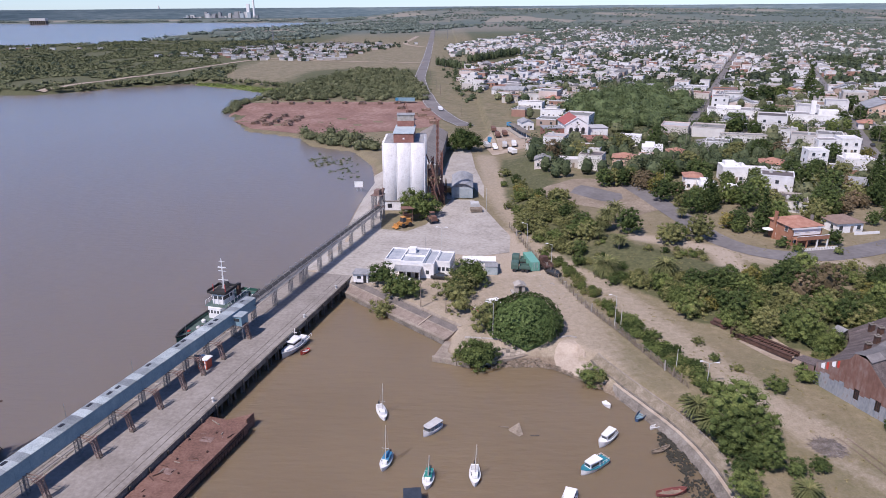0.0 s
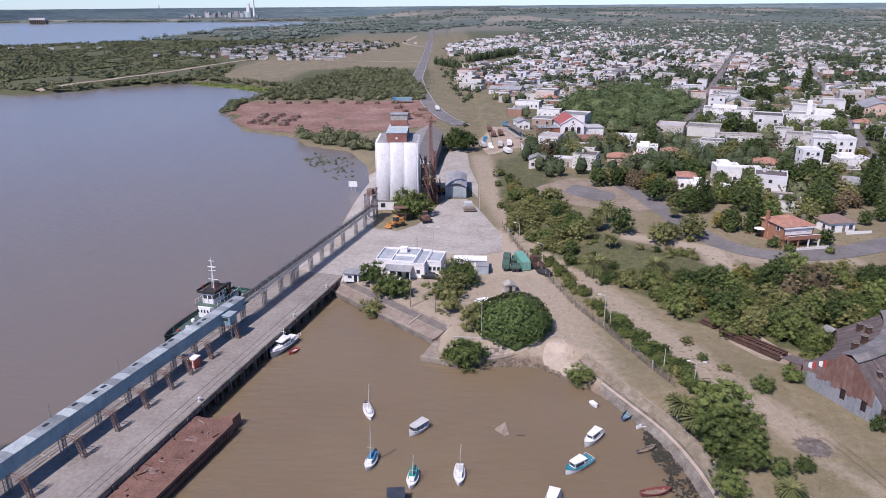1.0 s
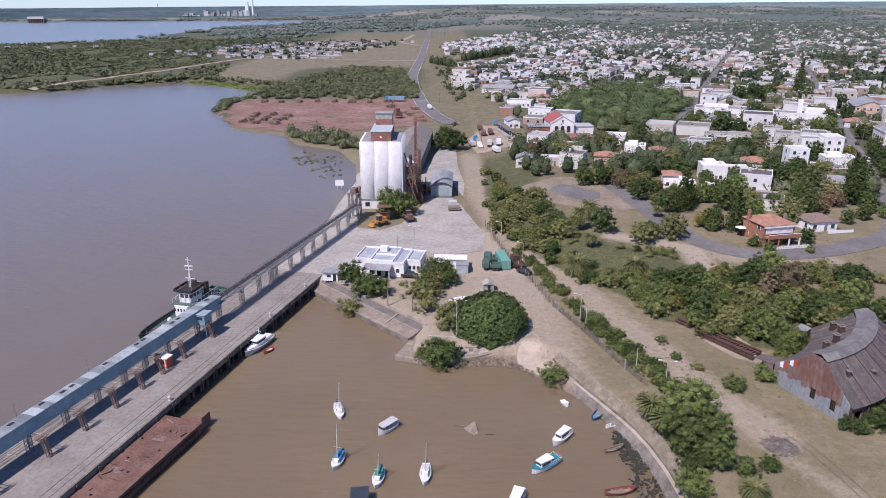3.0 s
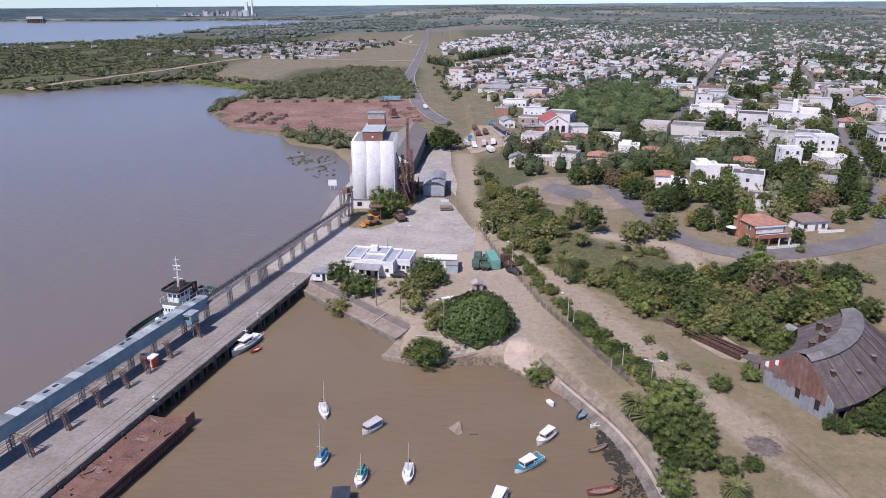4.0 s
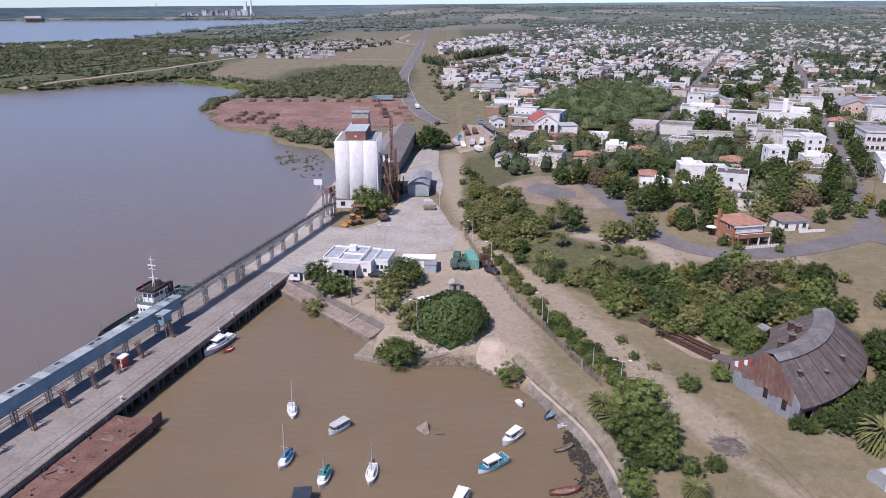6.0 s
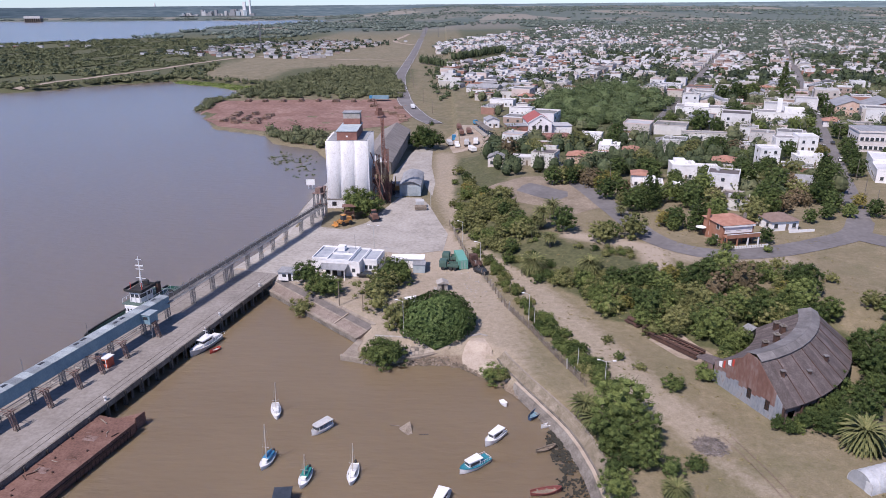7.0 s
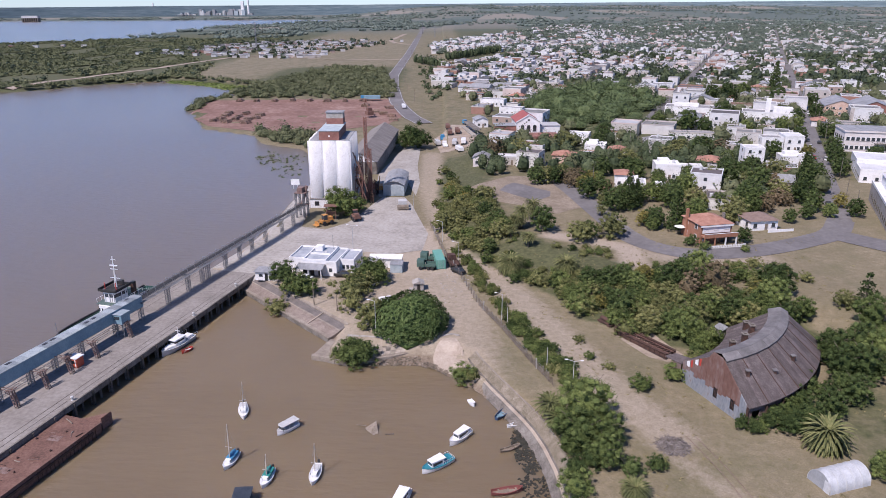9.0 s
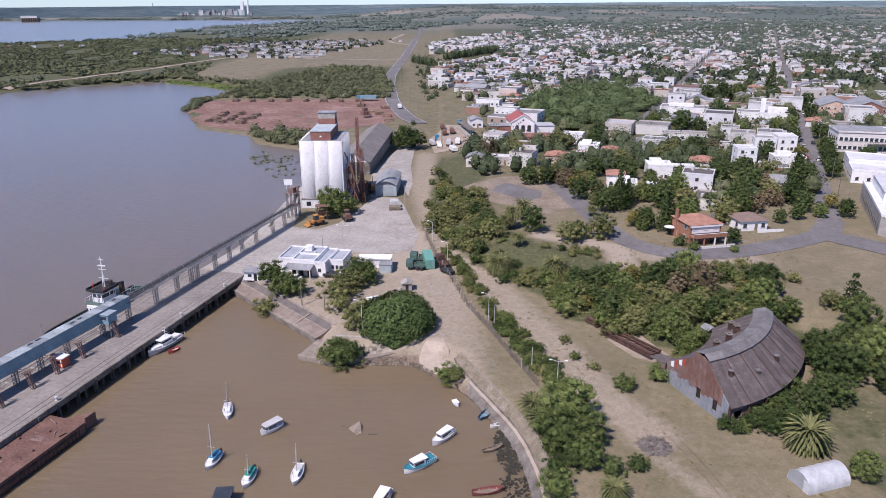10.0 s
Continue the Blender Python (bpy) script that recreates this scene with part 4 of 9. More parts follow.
KINDS = {
    "a": tree_kind("broadleaf_tree", "leafy green broadleaf tree with full crown", 7.0, 3.6, LEAF_MID, 80, 84, 0.10, 1, ragged=0.35),
    "b": tree_kind("broadleaf_tree", "dense dark green broadleaf tree in full leaf", 8.0, 3.7, LEAF_DARK, 80, 84, 0.10, 2, ragged=0.35),
    "c": tree_kind("broadleaf_tree", "spreading tree with olive-green leaves", 6.5, 3.9, LEAF_OLIVE, 80, 80, 0.10, 3, ragged=0.5),
    "y": tree_kind("broadleaf_tree", "broadleaf tree with yellowing autumn leaves", 6.0, 2.9, LEAF_YELLOW, 60, 78, 0.10, 4, ragged=0.45),
    "d": tree_kind("broadleaf_tree", "thin tree with brownish drying leaves", 7.0, 3.3, LEAF_BROWN, 70, 42, 0.11, 5, ragged=0.7),
    "s": tree_kind("shrub", "rounded green shrub on rough grass", 2.6, 1.75, LEAF_MID, 44, 78, 0.066, 6, True, ragged=0.5, category="shrub"),
    "o": tree_kind("scrub_bush", "low olive-green scrub bush on dry grass", 2.2, 1.75, LEAF_OLIVE, 44, 72, 0.066, 7, True, ragged=0.7, category="shrub"),
    "k": tree_kind("bush", "dense dark green bush on the slope", 2.8, 1.8, LEAF_DARK, 44, 78, 0.066, 8, True, ragged=0.5, category="bush"),
    "p": palm_kind("palm_tree", "palm tree with arching grey-green fronds", 5.0, 3.6, 9, 105),
    "q": palm_kind("palm_tree", "stout date palm with long drooping fronds", 2.6, 4.3, 10, 190, 0.5),
    "n": pine_kind("conifer", "tall dark green conifer tree", 13, 3.3, 12, LEAF_DARK),
}
UNUSED = set(KINDS)


def plant(kind, x, y, s=1.0, sz=None, z=None, rz=None, label="", group=""):
    """Sets a plant on the ground; the first of a kind is the model itself."""
    base = KINDS[kind]
    r = (x * 12.9898 + y * 78.233) % 6.283 if rz is None else rz
    z = (ground_at(x, y) if z is None else z) - 0.1
    if kind in UNUSED:
        UNUSED.discard(kind)
        base.matrix_basis = T(x, y, z, math.degrees(r))
        return tagged(base, label, "", group)
    ob = copy_thing(base, T(x, y, z, math.degrees(r), s, s if sz is None else sz))
    return tagged(ob, label, "", group)


# large trees and bushes of the port
big = thing("ficus_tree", pose(17.3, 138.6, 2.0), "huge domed glossy green tree reaching the ground", "tree")
rb = random.Random(21)
cb = B()
core_blob(cb, (0, 0, 2.0), (8.7, 8.2, 6.1), 3.0, 10, 16, 0.88)
for i in range(2100):
    d = Vector((rb.gauss(0, 1), rb.gauss(0, 1), abs(rb.gauss(0, 0.9)) - 0.12)).normalized()
    k = 1 + 0.16 * noise.noise((d.x * 1.7 + 3.0, d.y * 1.7, d.z * 1.7)) + rb.uniform(-0.10, 0.04)
    c = Vector((d.x * 8.8 * k, d.y * 8.3 * k, 1.9 + d.z * 6.3 * k))
    for j in range(9):
        # a rosette of leaves round each twig end
        a = j * 0.7 + rb.random()
        t = d.orthogonal().normalized()
        t.rotate(Matrix.Rotation(a, 3, d))
        u = d.cross(t)
        p = c + d * rb.uniform(-0.1, 0.25)
        e = p + t * rb.uniform(0.26, 0.46) + d * rb.uniform(-0.05, 0.22)
        m = (p + e) / 2 + d * 0.05
        cb.add([p, m + u * 0.115, e, m - u * 0.115], [(0, 1, 2, 3)])
part("crown", leaf_mesh(cb, "crown", LEAF_FICUS), None, big)
part("trunk", B().bar((0, 0, -0.5), (0, 0, 4), 0.7, 10, 0.5), BARK, big)
plant("c", 9.4, 139.0, 0.8, 0.75)
for px, py, ps in ((52.5, 205, 0.8), (47.5, 196, 0.75), (41, 208, 0.7), (48.5, 182, 0.8), (74.5, 209, 0.7), (44.5, 190, 0.7)):
    plant("p", px, py, ps, ps * 0.75)
rngp = random.Random(77)
UPPER = [(31, 247), (40.8, 235), (44, 199), (55, 181), (68.6, 178.5), (73.6, 167.6), (87.4, 165.4), (107.6, 167), (109.2, 153.8), (103.8, 134), (97, 128), (76, 128), (66, 131), (61.5, 138),
         (56.2, 142.5), (51.6, 155.5), (44.5, 166.6), (37.7, 175), (30.4, 188), (23.6, 209), (22.5, 250), (25, 290)]
count = 0
while count < 470:
    x, y = rngp.uniform(20, 112), rngp.uniform(122, 300)
    if not inside(np.array([x]), np.array([y]), UPPER)[0]:
        continue
    if reach(np.array([x]), np.array([y]), BANK)[0] < 5.0 and rngp.random() < 0.93:
        continue
    if x > 99 and y > 130 and rngp.random() < 0.85:
        continue
    if noise.noise((x * 0.09, y * 0.09, 2)) < -0.25:
        continue
    if y > 176 and rngp.random() < 0.42:
        count += 1
        continue
    near = float(reach(np.array([x]), np.array([y]), SCARP)[0])
    r = rngp.random()
    k = ("s" if r < 0.5 else "o" if r < 0.8 else "k") if near < 4 else ("a" if r < 0.09 else "b" if r < 0.16 else "c" if r < 0.24 else "k" if r < 0.50 else "o" if r < 0.72 else "s" if r < 0.92 else "y" if r < 0.95 else "d" if r < 0.965 else "a")
    if y > 174 and k in "kbas" and rngp.random() < 0.75:
        k = rngp.choice("ooosc")
    bank = float(reach(np.array([x]), np.array([y]), BANK)[0])
    if k in "abcyd" and (y > 156 and x > 70 or bank < 12):
        k = "o" if bank < 12 else "k"
    plant(k, x, y, rngp.uniform(0.5, 1.0) * (1.3 if x > 62 else 1.0) if k in "abcyd" else rngp.uniform(0.5, 0.95) if bank < 12 else rngp.uniform(0.9, 1.9), group="thicket on the bank")
    count += 1

# ---- roundhouse ----
LOWSHEET = mat("weathered_blue_grey_sheet", [(0.11, 0.125, 0.145), (0.18, 0.20, 0.225), (0.25, 0.26, 0.275), (0.17, 0.115, 0.10)], 0.3, 0.75, 0.3, 6, stretch=(1, 1, 0.4), island=0.18)
RUSTSHEET = mat("rusty_corrugated_sheet", [(0.19, 0.19, 0.20), (0.21, 0.15, 0.135), (0.16, 0.085, 0.065), (0.12, 0.06, 0.045)], 0.16, 0.8, 0.3, 6, stretch=(1, 1, 0.5), island=0.12)
OLDROOF = mat("old_sheet_roof", [(0.062, 0.048, 0.044), (0.108, 0.086, 0.081), (0.185, 0.155, 0.148)], 0.55, 0.85, 0.35, 5, rand=0.24, fine=0.5)
CAPROOF = mat("grey_ridge_sheet", [(0.105, 0.097, 0.094), (0.16, 0.15, 0.147), (0.23, 0.217, 0.213)], 0.5, 0.8, 0.2, 5, rand=0.12)
RX, RY, A0, A1, BAYS = 62.0, 137.0, -70.0, -19.0, 8


def polar(deg, r, z):
    return RX + r * math.cos(radians(deg)), RY + r * math.sin(radians(deg)), z


def slab(b, a0, a1, r0, z0, r1, z1, t=0.12):
    p = [polar(a0, r0, z0), polar(a1, r0, z0), polar(a1, r1, z1), polar(a0, r1, z1)]
    b.add(p + [(x, y, z - t) for x, y, z in p], [(0, 1, 2, 3), (7, 6, 5, 4), (0, 4, 5, 1), (1, 5, 6, 2), (2, 6, 7, 3), (3, 7, 4, 0)])


rh = thing("roundhouse", pose(0, 0, 0), "curved derelict engine shed clad in rusty corrugated sheets", "shed")
for k in range(BAYS):
    a, c = A0 + (A1 - A0) * k / BAYS, A0 + (A1 - A0) * (k + 1) / BAYS
    for j in range(5):
        a2, c2 = a + (c - a) * j / 5 + 0.012, a + (c - a) * (j + 1) / 5 - 0.012
        b = B()
        slab(b, a2, c2, 39.2, 6.4, 32.4, 11.95)
        part("roof_sheet", b, OLDROOF, rh)
        b = B()
        slab(b, a2, c2, 29.4, 11.2, 22.2, 6.75)
        part("roof_sheet", b, OLDROOF, rh)
    b = B()
    slab(b, a + 0.04, c - 0.04, 32.9, 12.0, 31.5, 12.75)
    part("ridge_sheet", b, CAPROOF, rh, "grey raised ridge roof")
    b = B()
    slab(b, a + 0.04, c - 0.04, 31.5, 12.8, 29.2, 12.1)
    part("ridge_sheet", b, CAPROOF, rh)
    # outer wall with openings between posts
    b = B()
    for z0, z1, u0, u1 in ((2.3, 3.4, 0, 1), (5.2, 6.45, 0, 1), (3.4, 5.2, 0, 0.3), (3.4, 5.2, 0.7, 1)):
        a2, c2 = a + (c - a) * u0, a + (c - a) * u1
        p = [polar(a2, 38.7, z0), polar(c2, 38.7, z0), polar(c2, 38.7, z1), polar(a2, 38.7, z1)]
        q = [polar(a2, 38.5, z0), polar(c2, 38.5, z0), polar(c2, 38.5, z1), polar(a2, 38.5, z1)]
        b.add(p + q, [(0, 1, 2, 3), (7, 6, 5, 4), (0, 4, 5, 1), (1, 5, 6, 2), (2, 6, 7, 3), (3, 7, 4, 0)])
    part("wall", b, RUSTSHEET, rh)
    part("post", B().box(-0.15, 0.15, -0.15, 0.15, 2.3, 6.4), RUST_DARK, rh, m=pose(*polar(a, 38.85, 0)))
    part("inner_wall", B().add([polar(a, 22.7, 2.3), polar(c, 22.7, 2.3), polar(c, 22.7, 6.4), polar(a, 22.7, 6.4)], [(0, 1, 2, 3)]), RUSTSHEET, rh)
    for rr, z0, z1, name in ((29.45, 11.1, 12.1, "ridge_wall"), (32.35, 11.8, 12.2, "ridge_wall")):
        b = B()
        b.add([polar(q, rr + o, z) for o in (0, 0.06) for q, z in ((a, z0), (c, z0), (c, z1), (a, z1))], [(0, 1, 2, 3), (7, 6, 5, 4), (0, 4, 5, 1), (1, 5, 6, 2), (2, 6, 7, 3), (3, 7, 4, 0)])
        part(name, b, RUST_DARK, rh)
    if k:
        part("roof_seam", B().bar(polar(a, 39.2, 6.46), polar(a, 32.8, 11.68), 0.07), RUST_DARK, rh, "dark seam between roof bays")
# vents on the outer slope, stacks with wide pale caps on the inner one
for a, rr, zz, h in ((-65.2, 35.0, 9.75, 0.95), (-55.2, 35.9, 9.0, 0.45), (-44.4, 35.9, 9.0, 0.95)):
    x, y, z = polar(a, rr, zz)
    ve = part("roof_vent", B().box(x - 0.3, x + 0.3, y - 0.3, y + 0.3, z - 0.5, z + h), RUST_DARK, rh, "dark square roof vent")
    part("cap", B().box(x - 0.42, x + 0.42, y - 0.42, y + 0.42, z + h, z + h + 0.14), CAPROOF, ve)
for a, rr in ((-54.5, 27.2), (-45, 27.2), (-34.5, 27.0), (-28, 25.6)):
    x, y, z = polar(a, rr, 6.75 + (rr - 22.2) * 0.618)
    st = part("smoke_stack", B().box(x - 0.42, x + 0.42, y - 0.42, y + 0.42, z - 0.5, z + 1.5), RUST_DARK, rh, "dark square smoke stack on the roof")
    part("cap", B().box(x - 0.58, x + 0.58, y - 0.58, y + 0.58, z + 1.5, z + 1.62).box(x - 0.26, x + 0.26, y - 0.26, y + 0.26, z + 1.62, z + 1.85), CONC_DARK, st, "pale slab cap")
# gable wall of narrow sheets
rg = random.Random(4)
r = 22.4
STRIPE = [HULLWHITE, RED, HULLWHITE, RED]
i = 0
while r < 38.6:
    r1 = min(38.7, r + 1.05)

    def roofline(q):
        return 6.65 + (q - 22.2) * 0.618 if q < 29.4 else (12.2 if q < 32.4 else 11.85 - (q - 32.4) * 0.816)

    z0, z1 = roofline(r), roofline(r1)
    win = 30.6 < r < 31.7 or 34.5 < r < 35.6
    split = 5.2 + 0.35 * (i % 3)
    spans = [(2.3, 4.0, 4.0), (6.0, z0, z1)] if win else [(2.3, min(split, z0 - 0.1), min(split, z1 - 0.1)), (min(split, z0 - 0.1, z1 - 0.1) + 0.02, z0, z1)]
    for lo, h0, h1 in spans:
        p = [polar(A0 - 0.25, r + 0.02, lo), polar(A0 - 0.25, r1 - 0.02, lo), polar(A0 - 0.25, r1 - 0.02, h1), polar(A0 - 0.25, r + 0.02, h0)]
        q = [polar(A0, r + 0.02, lo), polar(A0, r1 - 0.02, lo), polar(A0, r1 - 0.02, h1), polar(A0, r + 0.02, h0)]
        part("wall_sheet", B().add(p + q, [(0, 1, 2, 3), (7, 6, 5, 4), (0, 4, 5, 1), (1, 5, 6, 2), (2, 6, 7, 3), (3, 7, 4, 0)]), LOWSHEET if lo < 3 or r > 36.2 else RUSTSHEET, rh)
    if win:
        p = [polar(A0 + 0.2, r, 4.0), polar(A0 + 0.2, r1, 4.0), polar(A0 + 0.2, r1, 6.0), polar(A0 + 0.2, r, 6.0)]
        part("window", B().add(p, [(0, 1, 2, 3)]), DARK, rh, "broken dark window")
        b = B()
        for f in (0.33, 0.66):
            b.bar(polar(A0 - 0.1, r + (r1 - r) * f, 4.0), polar(A0 - 0.1, r + (r1 - r) * f, 6.0), 0.04)
            b.bar(polar(A0 - 0.1, r, 4 + 2 * f), polar(A0 - 0.1, r1, 4 + 2 * f), 0.04)
        part("window_bars", b, RUST_DARK, rh)
    if i in (1, 2, 3, 4):
        u0, u1, drop = r + 0.1, r + (0.85 if i % 2 else 0.55), (0.9, 1.3, 0.8, 1.2)[i - 1]
        t0, t1 = roofline(u0) - 0.15, roofline(u1) - 0.15
        b = B()
        b.add([polar(A0 - o, q, z) for o in (0.38, 0.29) for q, z in ((u0, t0 - drop), (u1, t0 - drop), (u1, t1), (u0, t0))], [(0, 1, 2, 3), (7, 6, 5, 4), (0, 4, 5, 1), (1, 5, 6, 2), (2, 6, 7, 3), (3, 7, 4, 0)])
        part("patch_sheet", b, STRIPE[i - 1], rh, "painted sheet nailed on the gable")
    r, i = r1, i + 1
part("end_wall", B().add([polar(A1, 22.7, 2.3), polar(A1, 38.7, 2.3), polar(A1, 38.7, 6.7), polar(A1, 32, 12), polar(A1, 29.4, 11.2), polar(A1, 22.7, 6.9)], [(0, 1, 2, 3, 4, 5)]), RUSTSHEET, rh)
# lean-to at the inner corner
part("lean_to_roof", B().add([polar(-71, 22.3, 6.2), polar(-62, 22.3, 6.2), polar(-62, 17.5, 5.4), polar(-71, 17.5, 5.4), polar(-71, 22.3, 6.05), polar(-62, 22.3, 6.05), polar(-62, 17.5, 5.25), polar(-71, 17.5, 5.25)],
                             [(0, 1, 2, 3), (7, 6, 5, 4), (0, 4, 5, 1), (1, 5, 6, 2), (2, 6, 7, 3), (3, 7, 4, 0)]), OLDROOF, rh)
part("lean_to_wall", B().add([polar(-70.8, 22.3, 2.3), polar(-70.8, 20, 2.3), polar(-70.8, 20, 5.8), polar(-70.8, 22.3, 6.1)], [(0, 1, 2, 3)]), RUSTSHEET, rh)

# turntable bridge and pit
tt = thing("turntable_bridge", pose(66.6, 129.9, 2.9, 0, 0, math.degrees(math.atan2(-10.7, 7.2))), "rusty riveted turntable bridge lying in weeds", "bridge")
for y in (-1.35, 1.35):
    part("girder", B().box(-6.6, 6.6, y - 0.12, y + 0.12, 0.1, 1.1).box(-6.6, 6.6, y - 0.3, y + 0.3, 1.1, 1.18), RUST_DARK, tt)
    for i in range(11):
        part("stiffener", B().box(-6.3 + 1.25 * i, -6.22 + 1.25 * i, y - 0.28, y + 0.28, 0.12, 1.08), RUST_DARK, tt)
for i in range(18):
    part("sleeper", B().box(-6.4 + 0.73 * i, -6.1 + 0.73 * i, -1.2, 1.2, 0.75, 0.95), RUST_DARK, tt)
for y in (-0.7, 0.7):
    part("rail", B().box(-6.6, 6.6, y - 0.05, y + 0.05, 0.953, 1.1), RUST, tt)
part("frame", B().box(-7.6, -6.7, -0.9, 0.9, 0.2, 1.7), RUST_DARK, tt)
drape("pit_gravel", [(61.5, 134), (64, 138), (69, 134), (73.5, 126), (71, 122), (66, 125)], DIRT, "pale gravel round the turntable bridge", "gravel", 0.04, 1.5)
wr = thing("scrap_wagon", pose(60.9, 139.5, 2.9, 0, 0, -56), "rusted scrap wagon chassis among weeds", "wagon")
part("chassis", B().box(-2, 2, -0.9, 0.9, 0.5, 0.8), RUST_DARK, wr)
for x in (-1.2, 1.2):
    for y in (-0.8, 0.8):
        part("wheel", B().bar((x, y - 0.06, 0.45), (x, y + 0.06, 0.45), 0.45, 12), RUST_DARK, wr)
part("boiler", B().bar((-1.6, 0, 1.2), (1.2, 0, 1.2), 0.5, 10), RUST_DARK, wr)

# polytunnel
pt = thing("polytunnel", pose(82.9, 85.7, ground_at(83, 86) - 0.1, 0, 0, 17.4), "white plastic polytunnel greenhouse with open end", "greenhouse")
PLASTIC = mat("white_plastic_film", [(0.34, 0.35, 0.36), (0.48, 0.49, 0.50), (0.60, 0.61, 0.62)], 0.7, 0.4, 0.2, 2)
arc = [(2.1 * math.cos(math.pi * i / 14), 0.5 + 2.1 * math.sin(math.pi * i / 14)) for i in range(15)]
arc = [(2.1, 0)] + arc + [(-2.1, 0)]
inner = [(x * 0.985, z * 0.985) for x, z in arc]
b = B().rows([[(-3.7, x, z) for x, z in arc], [(3.7, x, z) for x, z in arc]])
b.rows([[(-3.7, x, z) for x, z in inner], [(3.7, x, z) for x, z in inner]])
part("film", b, PLASTIC, pt, "", True)
for i in range(6):
    x = -3.7 + 7.4 * i / 5
    b = B()
    for (p0, q0), (p1, q1) in zip(arc, arc[1:]):
        b.bar((x, p0 * 1.01, q0 * 1.01), (x, p1 * 1.01, q1 * 1.01), 0.035)
    part("hoop", b, HULLGREY, pt)
part("end_panel", B().add([(3.69, x, z) for x, z in arc], [tuple(range(len(arc)))]), PLASTIC, pt)
part("end_panel", B().add([(-3.68, x, z) for x, z in arc], [tuple(range(len(arc)))]), mat("grey_mesh_cloth", [(0.22, 0.23, 0.24), (0.34, 0.35, 0.36)], 1, 0.8), pt, "grey mesh end cloth")
part("door", B().box(-3.76, -3.70, -2.0, -0.9, 0, 1.9), PLASTIC, pt)

# ---- landing, quay walls and slipway ----
def strip(name, line, profile, material, parent, label=""):
    """Sweeps a profile of (offset to the left, z) along a line in plan."""
    rows = []
    for i, (x, y) in enumerate(line):
        (ax, ay), (bx, by) = line[max(0, i - 1)], line[min(len(line) - 1, i + 1)]
        d = math.hypot(bx - ax, by - ay)
        nx, ny = -(by - ay) / d, (bx - ax) / d
        rows.append([(x + nx * o, y + ny * o, z) for o, z in profile])
    b = B().rows(rows, True)
    n = len(profile)
    b.f.append(tuple(range(n)))
    b.f.append(tuple(range(len(b.v) - n, len(b.v))))
    return part(name, b, material, parent, label)


land = thing("landing", pose(0, 0, 0), "old stone landing with a sloping paved apron", "quay")
LA = [(-26.5, 165.8), (-20, 158.8), (-14.7, 153.2), (-7, 144.9), (0.3, 137.1)]
strip("quay_wall", LA, [(-0.5, -2), (-0.5, 1.05), (0.3, 1.05), (0.3, -2)], CONC_DARK, land, "dark waterline wall")
strip("kerb", LA, [(-0.55, 1.053), (-0.55, 1.3), (0.25, 1.35), (0.25, 1.053)], STONE, land)
strip("apron", LA, [(0.3, 0.2), (0.3, 1.28), (2.5, 1.92), (2.5, 0.2)], mat("brown_stone", [(0.13, 0.10, 0.082), (0.215, 0.17, 0.142), (0.30, 0.25, 0.21)], 0.5, 0.95, 0.4, 4, fine=0.5), land, "sloping brown stone apron")
strip("stone_line", LA, [(2.503, 0.2), (2.503, 2.0), (2.85, 2.08), (2.85, 0.2)], STONE, land, "pale line of kerb stones")
strip("gutter", LA, [(2.853, 0.2), (2.853, 2.03), (4.6, 2.5), (4.6, 0.2)], mat("tarred_paving", [(0.085, 0.075, 0.07), (0.14, 0.122, 0.112), (0.20, 0.175, 0.16)], 0.5, 0.95, 0.3, 4, fine=0.5), land, "dark tarred strip")
strip("top_kerb", LA, [(4.603, 0.2), (4.603, 2.75), (5.2, 2.95), (5.2, 0.2)], STONE, land)
part("cross_kerb", B().box(-0.16, 0.16, 0.35, 4.6, 0, 0.22), SAND, land, m=pose(-6.0, 143.8, 1.2, 16.5, 0, -47))
part("pier_head", B().prism([(0.3, 137.1), (-2.2, 130.0), (2.5, 127.4), (6, 130), (5, 136)], -2, 0.85), STONE, land, "low worn stone pier head")
part("pier_kerb", B().prism([(-2.35, 130.2), (-2.5, 129.5), (5.2, 126.6), (5.5, 127.2), (-1.8, 130.1)], -2, 1.0), STONE, land)
TOP = [(4.5, 134.8), (9, 134.2), (14, 133.3), (20.8, 133.2), (26.9, 135.3)]
LOW = [(4.5, 128.7), (9.2, 128.1), (13.8, 129.2), (19.6, 131.6), (23.4, 133.4)]
rows = [[(x0 + (x1 - x0) * f, y0 + (y1 - y0) * f, 2.5 - 1.35 * f + 0.06 * math.sin(9 * f + x0)) for f in (0, 0.25, 0.5, 0.75, 1)] for (x0, y0), (x1, y1) in zip(TOP, LOW)]
paving = part("paved_slope", B().rows([[(x, y, z - 0.05) for x, y, z in r] for r in rows]), CONC_DARK, land, "worn sloping stone pavement")
SLABS = mat("pale_paving", [(0.20, 0.165, 0.13), (0.31, 0.265, 0.215), (0.42, 0.365, 0.305)], 0.6, 0.95, 0.3, 4, rand=0.22)
rs = random.Random(14)
